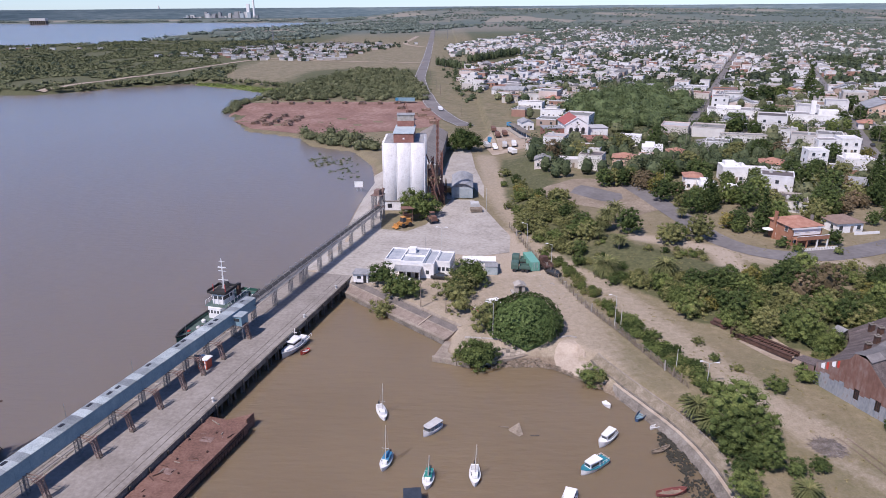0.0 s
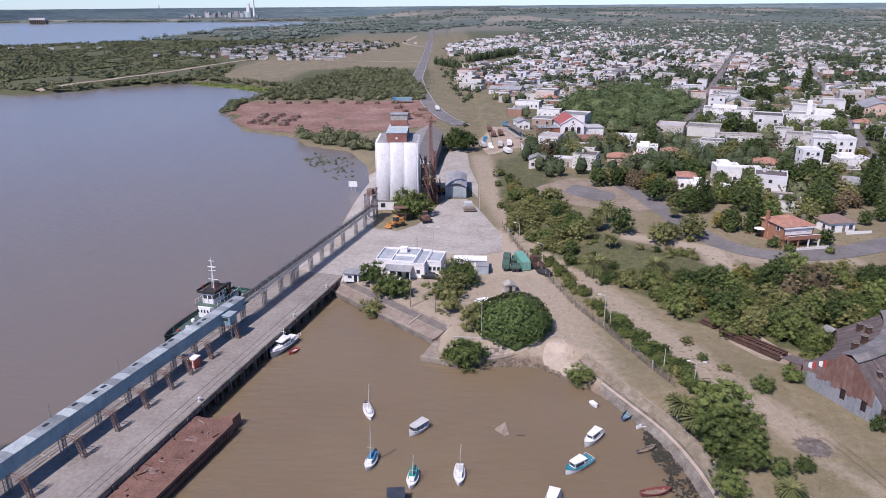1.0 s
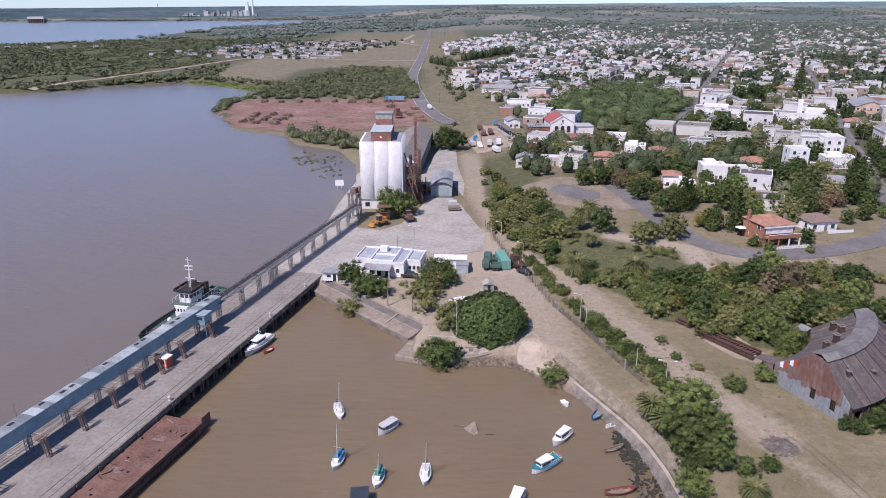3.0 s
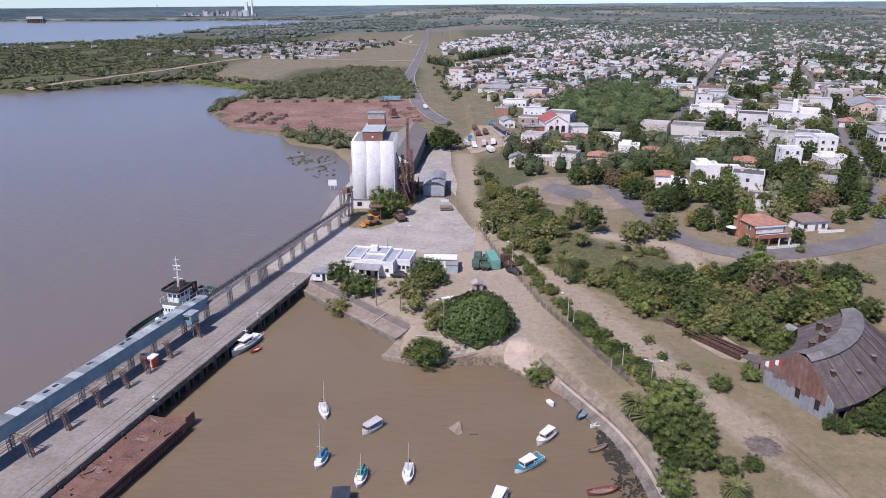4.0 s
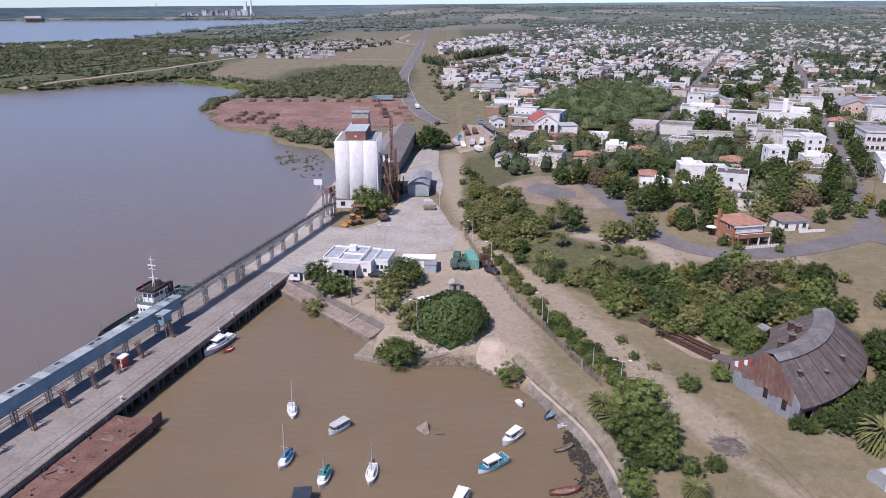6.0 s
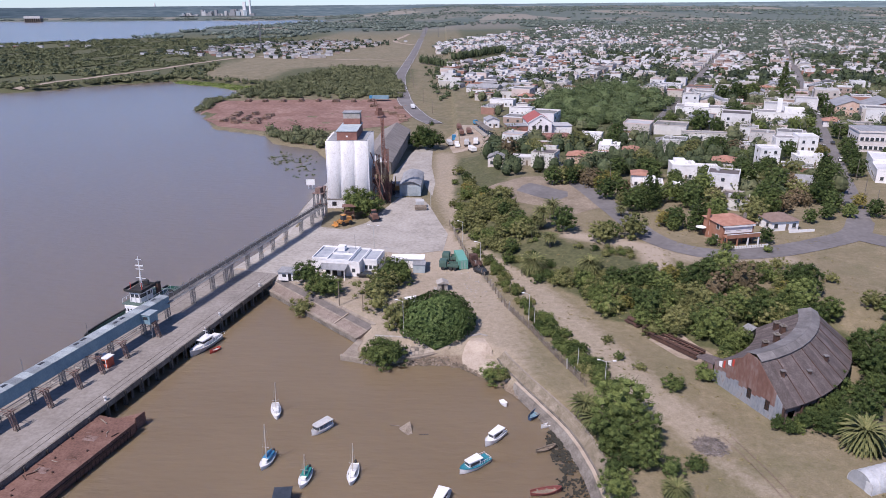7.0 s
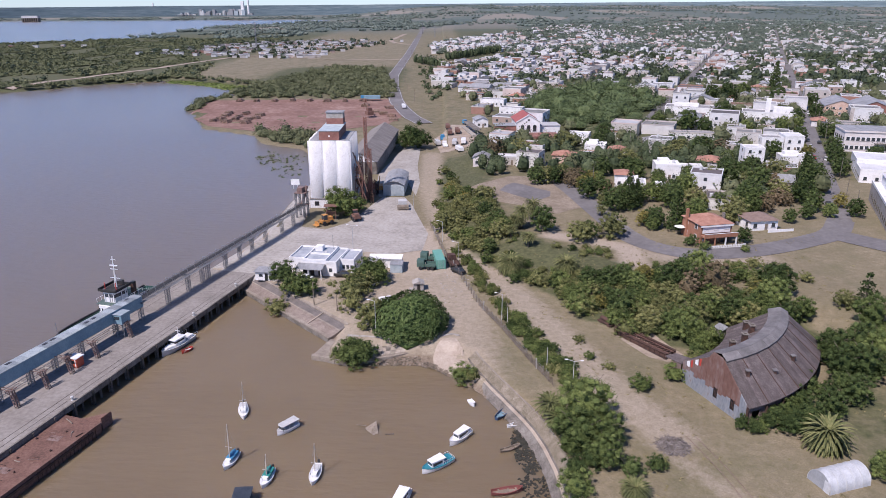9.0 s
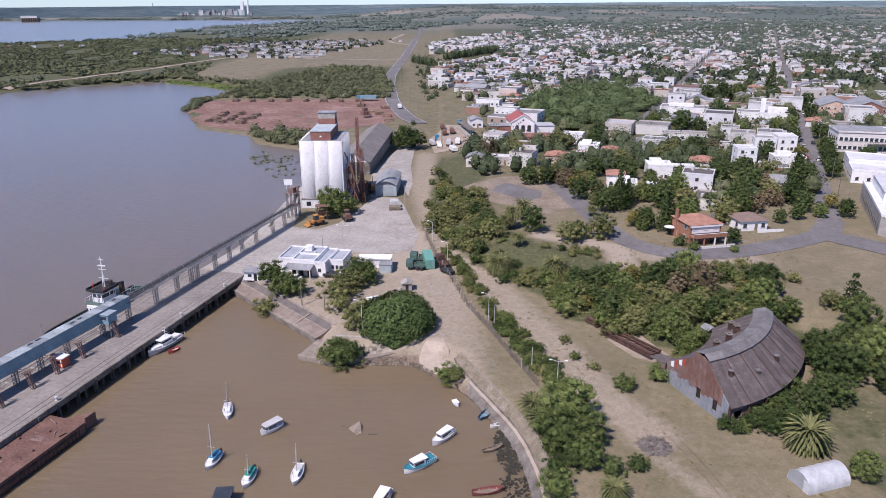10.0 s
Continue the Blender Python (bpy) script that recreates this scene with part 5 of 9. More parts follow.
for i in range(22):
    for j in range(4):
        if rs.random() < 0.08:
            continue
        q = []
        for u, v in ((i + 0.03, j + 0.04), (i + 0.97, j + 0.04), (i + 0.97, j + 0.95), (i + 0.03, j + 0.95)):
            k = min(3, int(u / 5.5))
            f = u / 5.5 - k
            g = v / 4
            a, c = [TOP[k][n] + (TOP[k + 1][n] - TOP[k][n]) * f for n in (0, 1)], [LOW[k][n] + (LOW[k + 1][n] - LOW[k][n]) * f for n in (0, 1)]
            q.append((a[0] + (c[0] - a[0]) * g, a[1] + (c[1] - a[1]) * g, 2.52 - 1.35 * g + rs.uniform(0, 0.05)))
        part("slab", B().add(q + [(x, y, z - 0.15) for x, y, z in q], [(0, 1, 2, 3), (7, 6, 5, 4), (0, 4, 5, 1), (1, 5, 6, 2), (2, 6, 7, 3), (3, 7, 4, 0)]), SLABS, paving)
strip("back_wall", TOP + [(28.4, 134.4)], [(-0.28, 0.6), (-0.28, 2.98), (0.28, 3.0), (0.28, 0.6)], CONCRETE, land, "pale low retaining wall")
strip("low_wall", [(-2.3, 129.5), (2.2, 128.2), (9.2, 127.8), (13.8, 128.9), (19.6, 131.3), (22.4, 132.8)], [(-0.3, -1), (-0.3, 1.05), (0.3, 1.15), (0.3, -1)], STONE, land, "worn stone kerb wall at the waterline")
b = B()
rs = random.Random(27)
for i in range(420):
    f = rs.random()
    x = 8 + 18 * f
    y = float(np.interp(x, [8, 14, 20, 23, 26], [127.3, 127.2, 127.2, 125.8, 122.8])) + rs.uniform(-0.5, 2.0 if x < 20 else 0.8)
    q = rs.uniform(0.08, 0.32)
    b.box(-q, q, -q * 0.7, q * 0.7, -0.2, q * 0.6, pose(x, y, max(0.0, ground_at(x, y)), rs.uniform(-20, 20), rs.uniform(-20, 20), rs.uniform(0, 180)))
single("shore_stones", b, mat("brown_stones", [(0.09, 0.07, 0.05), (0.17, 0.135, 0.10), (0.27, 0.225, 0.175)], 0.8, 0.95, 0.3, 4, island=0.35), pose(0, 0, 0), "loose brown stones along the waterline", "stones", "", "stuff")
em = thing("embankment", pose(0, 0, 0), "stone-faced embankment with a pale footpath along the water", "embankment")
EL = [(30.2, 124.6), (31.4, 121.4), (32.7, 118.4), (33.9, 115.5), (35.2, 112.7), (36.9, 108.9), (38.7, 104.9), (40.0, 101.5), (41.2, 97), (42.2, 91), (42.9, 80), (43.6, 62)][::-1]
strip("footpath", EL, [(-0.3, 0.2), (-0.3, 1.36), (0.25, 1.30), (0.25, 0.2)], SAND, em, "pale worn footpath")
strip("toe_wall", EL, [(0.25, -1), (0.25, 1.2), (0.55, 1.05), (1.5, 0.05), (2.1, -1)], CONC_DARK, em, "dark wet stone toe")
SL = EL + [(29.6, 126.8)]
strip("kerb", SL, [(-0.55, 0.2), (-0.55, 1.62), (-0.3, 1.62), (-0.3, 0.2)], CONC_DARK, em)
for o0, o1 in ((0.56, 0.98), (0.99, 1.42), (1.43, 1.87)):
    strip("stone_course", SL, [(-o1, 0.2), (-o1, 1.42 + (o1 - 0.35) * 0.98), (-o0, 1.45 + (o0 - 0.35) * 0.98), (-o0, 0.2)], WEEDSTONE, em, "weedy stone course on the slope")
strip("top_kerb", SL, [(-2.2, 0.2), (-2.2, 3.0), (-1.88, 2.98), (-1.88, 0.2)], STONE, em)

# ---- fence, lamps and poles ----
fence = thing("fence", pose(0, 0, 0), "long wire fence with pale concrete posts", "fence")
FL = [(21.0, 212), (22.4, 203), (25.7, 183), (29.7, 167), (33.3, 150), (37.5, 138), (41.4, 125), (45.3, 113)]
pts = []
for (x0, y0), (x1, y1) in zip(FL, FL[1:]):
    k = int(math.hypot(x1 - x0, y1 - y0) / 2.4)
    pts += [(x0 + (x1 - x0) * i / k, y0 + (y1 - y0) * i / k) for i in range(k)]
post = B().box(-0.09, 0.09, -0.09, 0.09, -0.4, 1.9).mesh("post", WOOD)
stake = B().box(-0.1, 0.1, -0.1, 0.1, -0.4, 2.2).mesh("post", CONCRETE)
rf = random.Random(8)
zs = [ground_at(x, y) for x, y in pts]
for i, ((x, y), z) in enumerate(zip(pts, zs)):
    part("post", stake if i % 11 == 3 else post, None, fence, m=pose(x, y, z, rf.uniform(-4, 4), rf.uniform(-4, 4), 20))
for h in (0.5, 1.1, 1.7):
    part("wire", B().rows([[(x - 0.02, y, z + h), (x + 0.02, y, z + h - 0.02), (x + 0.02, y, z + h + 0.02)] for (x, y), z in zip(pts, zs)], True), STEEL, fence)


picket = B().box(-0.05, 0.05, -0.02, 0.02, -0.2, 1.55).mesh("picket", WOOD)
for i in range(110):
    f = (i + rf.uniform(-0.2, 0.2)) / 110
    x, y = np.interp(f, [0, 0.32, 0.67, 1], [33.3, 37.5, 41.4, 45.3]), np.interp(f, [0, 0.32, 0.67, 1], [150, 138, 125, 113])
    part("picket", picket, None, fence, m=T(x + 0.05, y, ground_at(x, y), 20 + rf.uniform(-9, 9), 1, rf.uniform(0.7, 1.05)))


def pole(x, y, h, label, lamp=0, r=0.065, material=None):
    th = thing("lamp_post" if lamp else "pole", pose(x, y, ground_at(x, y) - 0.2), label, "lamp post" if lamp else "pole")
    part("shaft", B().bar((0, 0, 0), (0, 0, h), r * 1.3, 8, r * 0.8), material or HULLGREY, th)
    for i in range(lamp):
        d = Vector((-1, 0.2, 0)) if i == 0 else Vector((1, -0.2, 0))
        part("arm", B().bar((0, 0, h - 0.1), Vector((0, 0, h + 0.25)) + d * 1.1, 0.05, 6), HULLGREY, th)
        p = Vector((0, 0, h + 0.25)) + d * 1.4
        part("lamp_head", B().box(p.x - 0.3, p.x + 0.3, p.y - 0.12, p.y + 0.12, p.z - 0.07, p.z + 0.07), HULLWHITE, th)
    return th


pole(37.8, 140.1, 7.4, "tall grey lamp post with one arm", 1)
pole(39.0, 139.5, 4.6, "plain pale concrete pole by the fence")
pole(10.5, 135.2, 8.0, "slender pale lamp post before the big tree", 1)
pole(44.8, 119.4, 5.2, "plain pale pole in the hedge")
pole(48.9, 114.1, 5.0, "short lamp post with twin white heads", 2)
pole(-5.4, 150.6, 6.6, "weathered timber pole by the landing", 0, 0.11, WOOD)
pole(0.5, 147.3, 4.4, "short weathered timber pole on dirt", 0, 0.1, WOOD)
pole(24.8, 196.0, 6.5, "slender grey pole along the fence", 1)
pole(29.0, 176.0, 7.0, "slender grey lamp post along the fence", 1)
pole(14.8, 232.0, 8.5, "slender pale pole by the yard edge")
pole(-0.5, 186.5, 8.5, "slender lamp post with flat head behind the office", 2)

# ---- boats ----
def hull_rows(L, W, H, transom=0.75, flare=0.75, sheer=0.25, n=9):
    rows = []
    for i in range(n + 1):
        t = i / n
        if t < 0.5:
            k = transom + (1 - transom) * math.sin(math.pi * t)
        else:
            k = math.cos((t - 0.5) * math.pi) ** 0.62 if t < 1 else 0.02
        w = W / 2 * k
        zt = H + sheer * (2 * t - 0.7) ** 2
        y = -L / 2 + L * t
        rows.append([(-w, y, zt), (-w * (flare + 0.12), y, zt * 0.45), (-w * flare * 0.8, y, -0.25), (0, y, -0.35), (w * flare * 0.8, y, -0.25), (w * (flare + 0.12), y, zt * 0.45), (w, y, zt)])
    return rows


def add_hull(th, L, W, H, hull_m, deck_m, open_boat=False, transom=0.75, sheer=0.25, stripe=None):
    rows = hull_rows(L, W, H, transom, sheer=sheer)
    b = B().rows(rows)
    b.add(rows[0], [(0, 1, 2, 3, 4, 5, 6)])
    part("hull", b, hull_m, th, "", True)
    d = 0.35 * H if open_boat else H - 0.04
    k = 0.82 if open_boat else 0.97
    part("floor" if open_boat else "deck", B().rows([[(r[0][0] * k, r[0][1], d + (0 if open_boat else r[0][2] - H)), (r[6][0] * k, r[0][1], d + (0 if open_boat else r[0][2] - H))] for r in rows]), deck_m, th)
    for j in (0, 6):
        q = [[(r[j][0] + dx, r[j][1], r[j][2] + dz) for dx, dz in ((-0.05, -0.05), (0.05, -0.05), (0.05, 0.05), (-0.05, 0.05))] for r in rows]
        part("gunwale", B().rows(q, True), stripe or hull_m, th)


def heading(x0, y0, x1, y1):
    """The pose of a boat whose stern and bow lie at these places."""
    return pose((x0 + x1) / 2, (y0 + y1) / 2, 0, 0, 0, math.degrees(math.atan2(-(x1 - x0), y1 - y0)))


MASTPAINT = mat("pale_mast", [(0.45, 0.40, 0.35), (0.58, 0.53, 0.48)], 0.8, 0.5)
TEALBLUE = mat("teal_blue_paint", [(0.015, 0.16, 0.21), (0.03, 0.24, 0.30)], 0.8, 0.45)


def sailboat(stern, bow, mast, cover, label, W=1.75):
    L = math.dist(stern, bow)
    th = thing("sailboat", heading(*stern, *bow), label, "sailboat", "moored sailboats")
    add_hull(th, L, W, 0.72, HULLWHITE, HULLWHITE, transom=0.6, sheer=0.12)
    for ob in [c for c in th.children]:
        ob.location.z -= 0.22
    part("cabin", B().prism([(-0.55, -0.2), (0.55, -0.2), (0.42, L * 0.24), (-0.42, L * 0.24)], 0.7, 1.12), HULLWHITE, th)
    part("cabin_window", B().box(-0.56, 0.56, 0.1, 0.9, 0.88, 1.0), GLASS, th)
    part("cockpit", B().box(-0.58, 0.58, -L * 0.38, -0.3 if cover is None else 0.5, 0.72, 0.80 if cover is None else 1.17), HULLGREY if cover is None else cover, th, "grey cockpit" if cover is None else "coloured cover")
    if cover:
        part("boom_cover", B().bar((0, 0.2, 1.55), (0, -L * 0.36, 1.45), 0.2, 8, 0.12), cover, th, "folded sail cover")
    lean = Vector((-0.25, 0.1, 0))
    part("mast", B().bar((0, 0.25, 0.7), lean + Vector((0, 0.25, mast)), 0.085, 6, 0.06), MASTPAINT, th)
    part("spreader", B().bar(lean * 0.35 + Vector((-0.6, 0.25, mast * 0.42)), lean * 0.35 + Vector((0.6, 0.25, mast * 0.42)), 0.03, 4), HULLGREY, th)
    b = B()
    for p in ((0, L * 0.48, 0.8), (0, -L * 0.48, 0.75), (W * 0.42, 0.2, 0.75), (-W * 0.42, 0.2, 0.75)):
        b.bar(p, lean + Vector((0, 0.25, mast)), 0.012, 3)
    part("rigging", b, STEEL, th)
    part("outboard", B().box(-0.16, 0.16, -L / 2 - 0.35, -L / 2 - 0.02, 0.2, 1.0), BLACK, th)


sailboat((-12.0, 112.2), (-10.6, 107.3), 6.3, None, "white sailboat with bare mast on muddy water")
sailboat((-8.9, 97.3), (-9.9, 93.0), 7.4, BLUE, "white sailboat with a blue cover")
sailboat((-2.2, 93.0), (-2.8, 88.5), 4.9, TEAL, "white sailboat with a green cover")
sailboat((4.9, 94.2), (4.7, 89.2), 6.2, None, "small white sailboat with bare deck")


def cruiser(stern, bow, W, label, trim, kind):
    L = math.dist(stern, bow)
    th = thing("motorboat", heading(*stern, *bow), label, "motorboat", "moored motorboats")
    add_hull(th, L, W, 0.85, HULLWHITE, trim, transom=0.85, stripe=trim if kind == 1 else HULLGREY)
    a, c = (-L * 0.12, L * 0.24) if kind == 1 else (-L * 0.30, L * 0.18)
    w = W * 0.36
    part("cabin", B().prism([(-w, a), (w, a), (w * 0.8, c), (-w * 0.8, c)], 0.8, 1.75), HULLWHITE, th)
    part("cabin_roof", B().prism([(-w * 1.1, a - 0.5), (w * 1.1, a - 0.5), (w * 0.85, c + 0.1), (-w * 0.85, c + 0.1)], 1.76, 1.88), HULLWHITE, th)
    for i in range(4):
        y = a + 0.25 + (c - a - 0.4) * i / 4
        for sx in (-1, 1):
            part("window", B().box(sx * w * 0.93 - 0.08, sx * w * 0.93 + 0.08, y, y + 0.42, 1.2, 1.6), GLASS, th)
    part("windscreen", B().box(-w * 0.7, w * 0.7, c - 0.02, c + 0.03, 1.2, 1.62), GLASS, th)
    b = B()
    for i in range(7):
        t = -L * 0.47 + i * L * 0.06
        for sx in (-1, 1):
            b.bar((sx * W * 0.42, t, 0.85), (sx * W * 0.42, t, 1.35), 0.025, 4)
    for sx in (-1, 1):
        b.bar((sx * W * 0.42, -L * 0.47, 1.35), (sx * W * 0.42, -L * 0.11, 1.35), 0.025, 4)
    b.bar((-W * 0.42, -L * 0.47, 1.35), (W * 0.42, -L * 0.47, 1.35), 0.025, 4)
    part("railing", b, HULLWHITE, th)
    part("stern_seat", B().box(-W * 0.32, W * 0.32, -L * 0.44, -L * 0.36, 0.85, 1.15), trim, th)
    th.location.z = -0.22


cruiser((26.2, 95.7), (21.5, 92.0), 2.1, "white and teal cabin cruiser with an open stern", TEALBLUE, 1)
cruiser((29.3, 103.1), (25.9, 99.2), 1.9, "white cabin motorboat with a rounded roof", HULLWHITE, 2)
cruiser((19.3, 87.6), (17.3, 82.2), 2.2, "white motorboat with a dark windscreen", HULLGREY, 2)
cv = thing("covered_launch", heading(-0.8, 105.6, -3.5, 102.5), "white passenger launch with a long flat canopy", "motorboat", "moored motorboats")
add_hull(cv, 4.3, 1.7, 0.8, HULLWHITE, HULLGREY, transom=0.85)
part("canopy", B().prism([(-0.85, -2.1), (0.85, -2.1), (0.8, 1.2), (0.5, 1.5), (-0.5, 1.5), (-0.8, 1.2)], 1.7, 1.8), HULLGREY, cv)
for y in (-1.9, -0.9, 0.1, 1.0):
    for x in (-0.75, 0.75):
        part("post", B().bar((x, y, 0.8), (x, y, 1.7), 0.04, 5), HULLWHITE, cv)
part("side_screen", B().box(0.73, 0.77, -1.9, 1.0, 0.82, 1.4), GLASS, cv)
part("windscreen", B().box(-0.65, 0.65, 1.25, 1.3, 0.85, 1.65), GLASS, cv)
cv.location.z = -0.2
bk = thing("houseboat", pose(-4.7, 84.9, 0, 0, 0, 4), "dark covered workboat with a black flat roof", "boat")
add_hull(bk, 5.2, 2.6, 0.8, CONC_DARK, CONC_DARK, transom=0.9)
part("cabin", B().box(-1.05, 1.05, -1.9, 1.4, 0.78, 1.9), BLACK, bk)
part("roof", B().box(-1.35, 1.35, -2.2, 1.7, 1.903, 2.02), mat("dark_blue_tarp", [(0.02, 0.028, 0.04), (0.045, 0.055, 0.07)], 0.8, 0.6), bk)


def rowboat(stern, bow, W, label, hull_m, inside_m, H=0.5, name="rowing_boat"):
    L = math.dist(stern, bow)
    th = thing(name, heading(*stern, *bow), label, "rowing boat", "small boats by the bank")
    add_hull(th, L, W, H, hull_m, inside_m, True, 0.45)
    for f in (-0.25, 0.05, 0.3):
        part("thwart", B().box(-W * 0.38, W * 0.38, L * f - 0.12, L * f + 0.12, H * 0.72, H * 0.8), inside_m if f else WOOD, th)


rowboat((32.0, 87.1), (36.8, 87.9), 1.5, "red wooden rowing boat with worn paint", mat("faded_red_paint", [(0.16, 0.05, 0.045), (0.28, 0.09, 0.075)], 1, 0.7), WOOD)
rowboat((34.2, 106.9), (36.8, 110.1), 1.5, "dark blue rowing boat with white thwarts", mat("navy_paint", [(0.02, 0.045, 0.09), (0.04, 0.08, 0.15)], 1, 0.5), BLUESHEET)
rowboat((36.0, 104.5), (39.3, 105.9), 0.9, "narrow white canoe beside the bank", HULLWHITE, HULLGREY, 0.4, "canoe")
rowboat((34.2, 97.5), (37.6, 98.9), 0.9, "narrow grey wooden canoe in shallow water", WOOD, WOOD, 0.35, "canoe")
dg = thing("dinghy", heading(29.7, 113.0, 30.5, 111.2), "tiny white upturned dinghy on the water", "dinghy")
add_hull(dg, 2.0, 1.1, 0.4, HULLWHITE, HULLWHITE)
wk = thing("wreck", pose(12.2, 103.7, 0, 0, 0, -25), "sunken boat wreck with a grey tilted bow", "wreck")
part("bow", B().add([(-1.6, 0.2, -0.2), (1.6, -1.2, -0.2), (1.9, -0.4, -0.2), (0.2, 1.9, 1.0), (0.4, -0.2, 0.35)], [(0, 1, 4), (1, 2, 4), (2, 3, 4), (3, 0, 4), (0, 3, 2, 1)]), WOOD, wk)
part("rib", B().bar((-3.2, 0.6, 0.0), (-1.4, 0.9, 0.15), 0.09), WOOD, wk)
part("plank", B().bar((2.8, 0.2, 0.02), (4.2, 0.9, 0.06), 0.09), PILE, wk)

# white patrol boat at the pier, with its red tender
pb = thing("patrol_boat", heading(-30.6, 139.6, -34.0, 130.7), "white and grey workboat moored at the pier", "boat")
add_hull(pb, 9.4, 2.8, 0.95, HULLGREY, HULLGREY, transom=0.8, stripe=HULLWHITE)
part("wheelhouse", B().prism([(-0.95, -1.6), (0.95, -1.6), (0.8, 1.3), (-0.8, 1.3)], 0.93, 2.25), HULLWHITE, pb)
part("window_band", B().prism([(-0.98, -1.2), (0.98, -1.2), (0.83, 1.33), (-0.83, 1.33)], 1.6, 2.0), GLASS, pb)
part("roof", B().prism([(-1.1, -1.8), (1.1, -1.8), (0.9, 1.6), (-0.9, 1.6)], 2.253, 2.35), HULLWHITE, pb)
part("mast", B().bar((0, -0.6, 2.3), (0, -0.6, 4.6), 0.06).bar((-0.6, -0.6, 3.7), (0.6, -0.6, 3.7), 0.05), HULLWHITE, pb)
part("fore_cabin", B().prism([(-0.9, 1.7), (0.9, 1.7), (0.4, 3.6), (-0.4, 3.6)], 0.93, 1.45), HULLWHITE, pb)
part("engine_box", B().box(-0.8, 0.8, -4.2, -2.6, 1.06, 1.5), HULLWHITE, pb)
b = B()
for i in range(9):
    for sx in (-1, 1):
        b.bar((sx * 1.45, -4.8 + i, 1.15), (sx * 1.45, -4.8 + i, 1.9), 0.03, 4)
for sx in (-1, 1):
    b.bar((sx * 1.45, -4.8, 1.9), (sx * 1.45, 3.2, 1.9), 0.03, 4)
part("railing", b, HULLWHITE, pb)
rowboat((-29.0, 134.6), (-30.4, 132.2), 1.2, "small red tender beside the workboat", RED, HULLGREY, 0.4, "tender")

# tug on the river side of the pier
tug = thing("tugboat", PIER @ pose(-21.8, -18.8, 0, 0, 0, 180), "dark green tugboat with a white wheelhouse and tall mast", "tugboat")
rows = [[(x, y + 3.2, z) for x, y, z in r] for r in hull_rows(31.0, 6.5, 2.2, 0.7, 0.8, 0.9, 14)]
b = B().rows(rows)
b.add(rows[0], [(0, 1, 2, 3, 4, 5, 6)])
part("hull", b, GREEN, tug, "dark green hull", True)
DECKGREEN = mat("green_deck", [(0.035, 0.055, 0.05), (0.07, 0.11, 0.095), (0.11, 0.16, 0.14)], 0.6, 0.8, fine=0.5)
part("deck", B().rows([[(r[0][0] * 0.95, r[0][1], r[0][2] - 0.7), (r[6][0] * 0.95, r[0][1], r[0][2] - 0.7)] for r in rows]), DECKGREEN, tug, "faded green deck")
for j in (0, 6):
    q = [[(r[j][0] + dx, r[j][1], r[j][2] + dz) for dx, dz in ((-0.16, -0.16), (0.16, -0.16), (0.16, 0.16), (-0.16, 0.16))] for r in rows]
    part("fender", B().rows(q, True), BLACK, tug, "black rubber fender")
part("deckhouse", B().prism([(-2.6, -6.5), (2.6, -6.5), (2.4, 3.0), (1.6, 4.2), (-1.6, 4.2), (-2.4, 3.0)], 1.4, 4.2), HULLWHITE, tug)
part("boat_deck", B().prism([(-3.0, -7), (3.0, -7), (2.8, 3.6), (-2.8, 3.6)], 4.203, 4.35), DECKGREEN, tug)
part("wheelhouse", B().prism([(-1.9, -1.6), (1.9, -1.6), (1.5, 2.2), (-1.5, 2.2)], 4.353, 7.0), HULLWHITE, tug)
part("window_band", B().prism([(-1.95, -1.3), (1.95, -1.3), (1.55, 2.25), (-1.55, 2.25)], 5.6, 6.4), GLASS, tug)
part("wheelhouse_roof", B().prism([(-2.2, -2), (2.2, -2), (1.8, 2.7), (-1.8, 2.7)], 7.003, 7.15), BLACK, tug)
for x in (-1.6, 1.6):
    part("funnel", B().box(x - 0.4, x + 0.4, -4.6, -3.6, 4.353, 6.9), RUST_DARK, tug, "dark red funnel")
    part("funnel_top", B().box(x - 0.43, x + 0.43, -4.63, -3.57, 6.9, 7.3), BLACK, tug)
b = B()
b.bar((0, -0.6, 7.15), (0, -0.6, 14.7), 0.15, 8, 0.09).bar((0.5, -0.6, 7.15), (0.1, -0.6, 11), 0.07)
b.bar((-1.3, -0.6, 9.4), (1.3, -0.6, 9.4), 0.08).bar((-1.0, -0.6, 11.6), (1.0, -0.6, 11.6), 0.08).bar((-0.8, -0.6, 14.0), (0.6, -0.6, 14.0), 0.08)
part("mast", b, HULLWHITE, tug, "tall slender white mast")
part("lamp_mast", B().bar((-1.7, 1.6, 7.1), (-1.7, 1.6, 9.2), 0.1), RED, tug, "red lamp mast")
part("lamp_mast", B().bar((1.7, 1.2, 7.1), (1.7, 1.2, 8.8), 0.1), RED, tug)
part("top_rail", B().box(-2.4, 2.4, -2.3, -2.2, 7.15, 7.9).box(-2.4, 2.4, 2.7, 2.8, 7.15, 7.7).box(-2.45, -2.35, -2.3, 2.7, 7.15, 7.8).box(2.35, 2.45, -2.3, 2.7, 7.15, 7.8), BLACK, tug, "black screens round the top deck")
tr2 = random.Random(19)
for i in range(22):
    x, y, q = tr2.uniform(-2.9, 2.9), tr2.choice((tr2.uniform(5.2, 15), tr2.uniform(-11, -7.3))), tr2.uniform(0.18, 0.45)
    part("deck_gear", B().box(x - q, x + q, y - q, y + q, 1.4, 1.4 + tr2.uniform(0.5, 1.1)), tr2.choice((BLACK, BLACK, RED, HULLWHITE, GREEN, RUST_DARK)), tug)
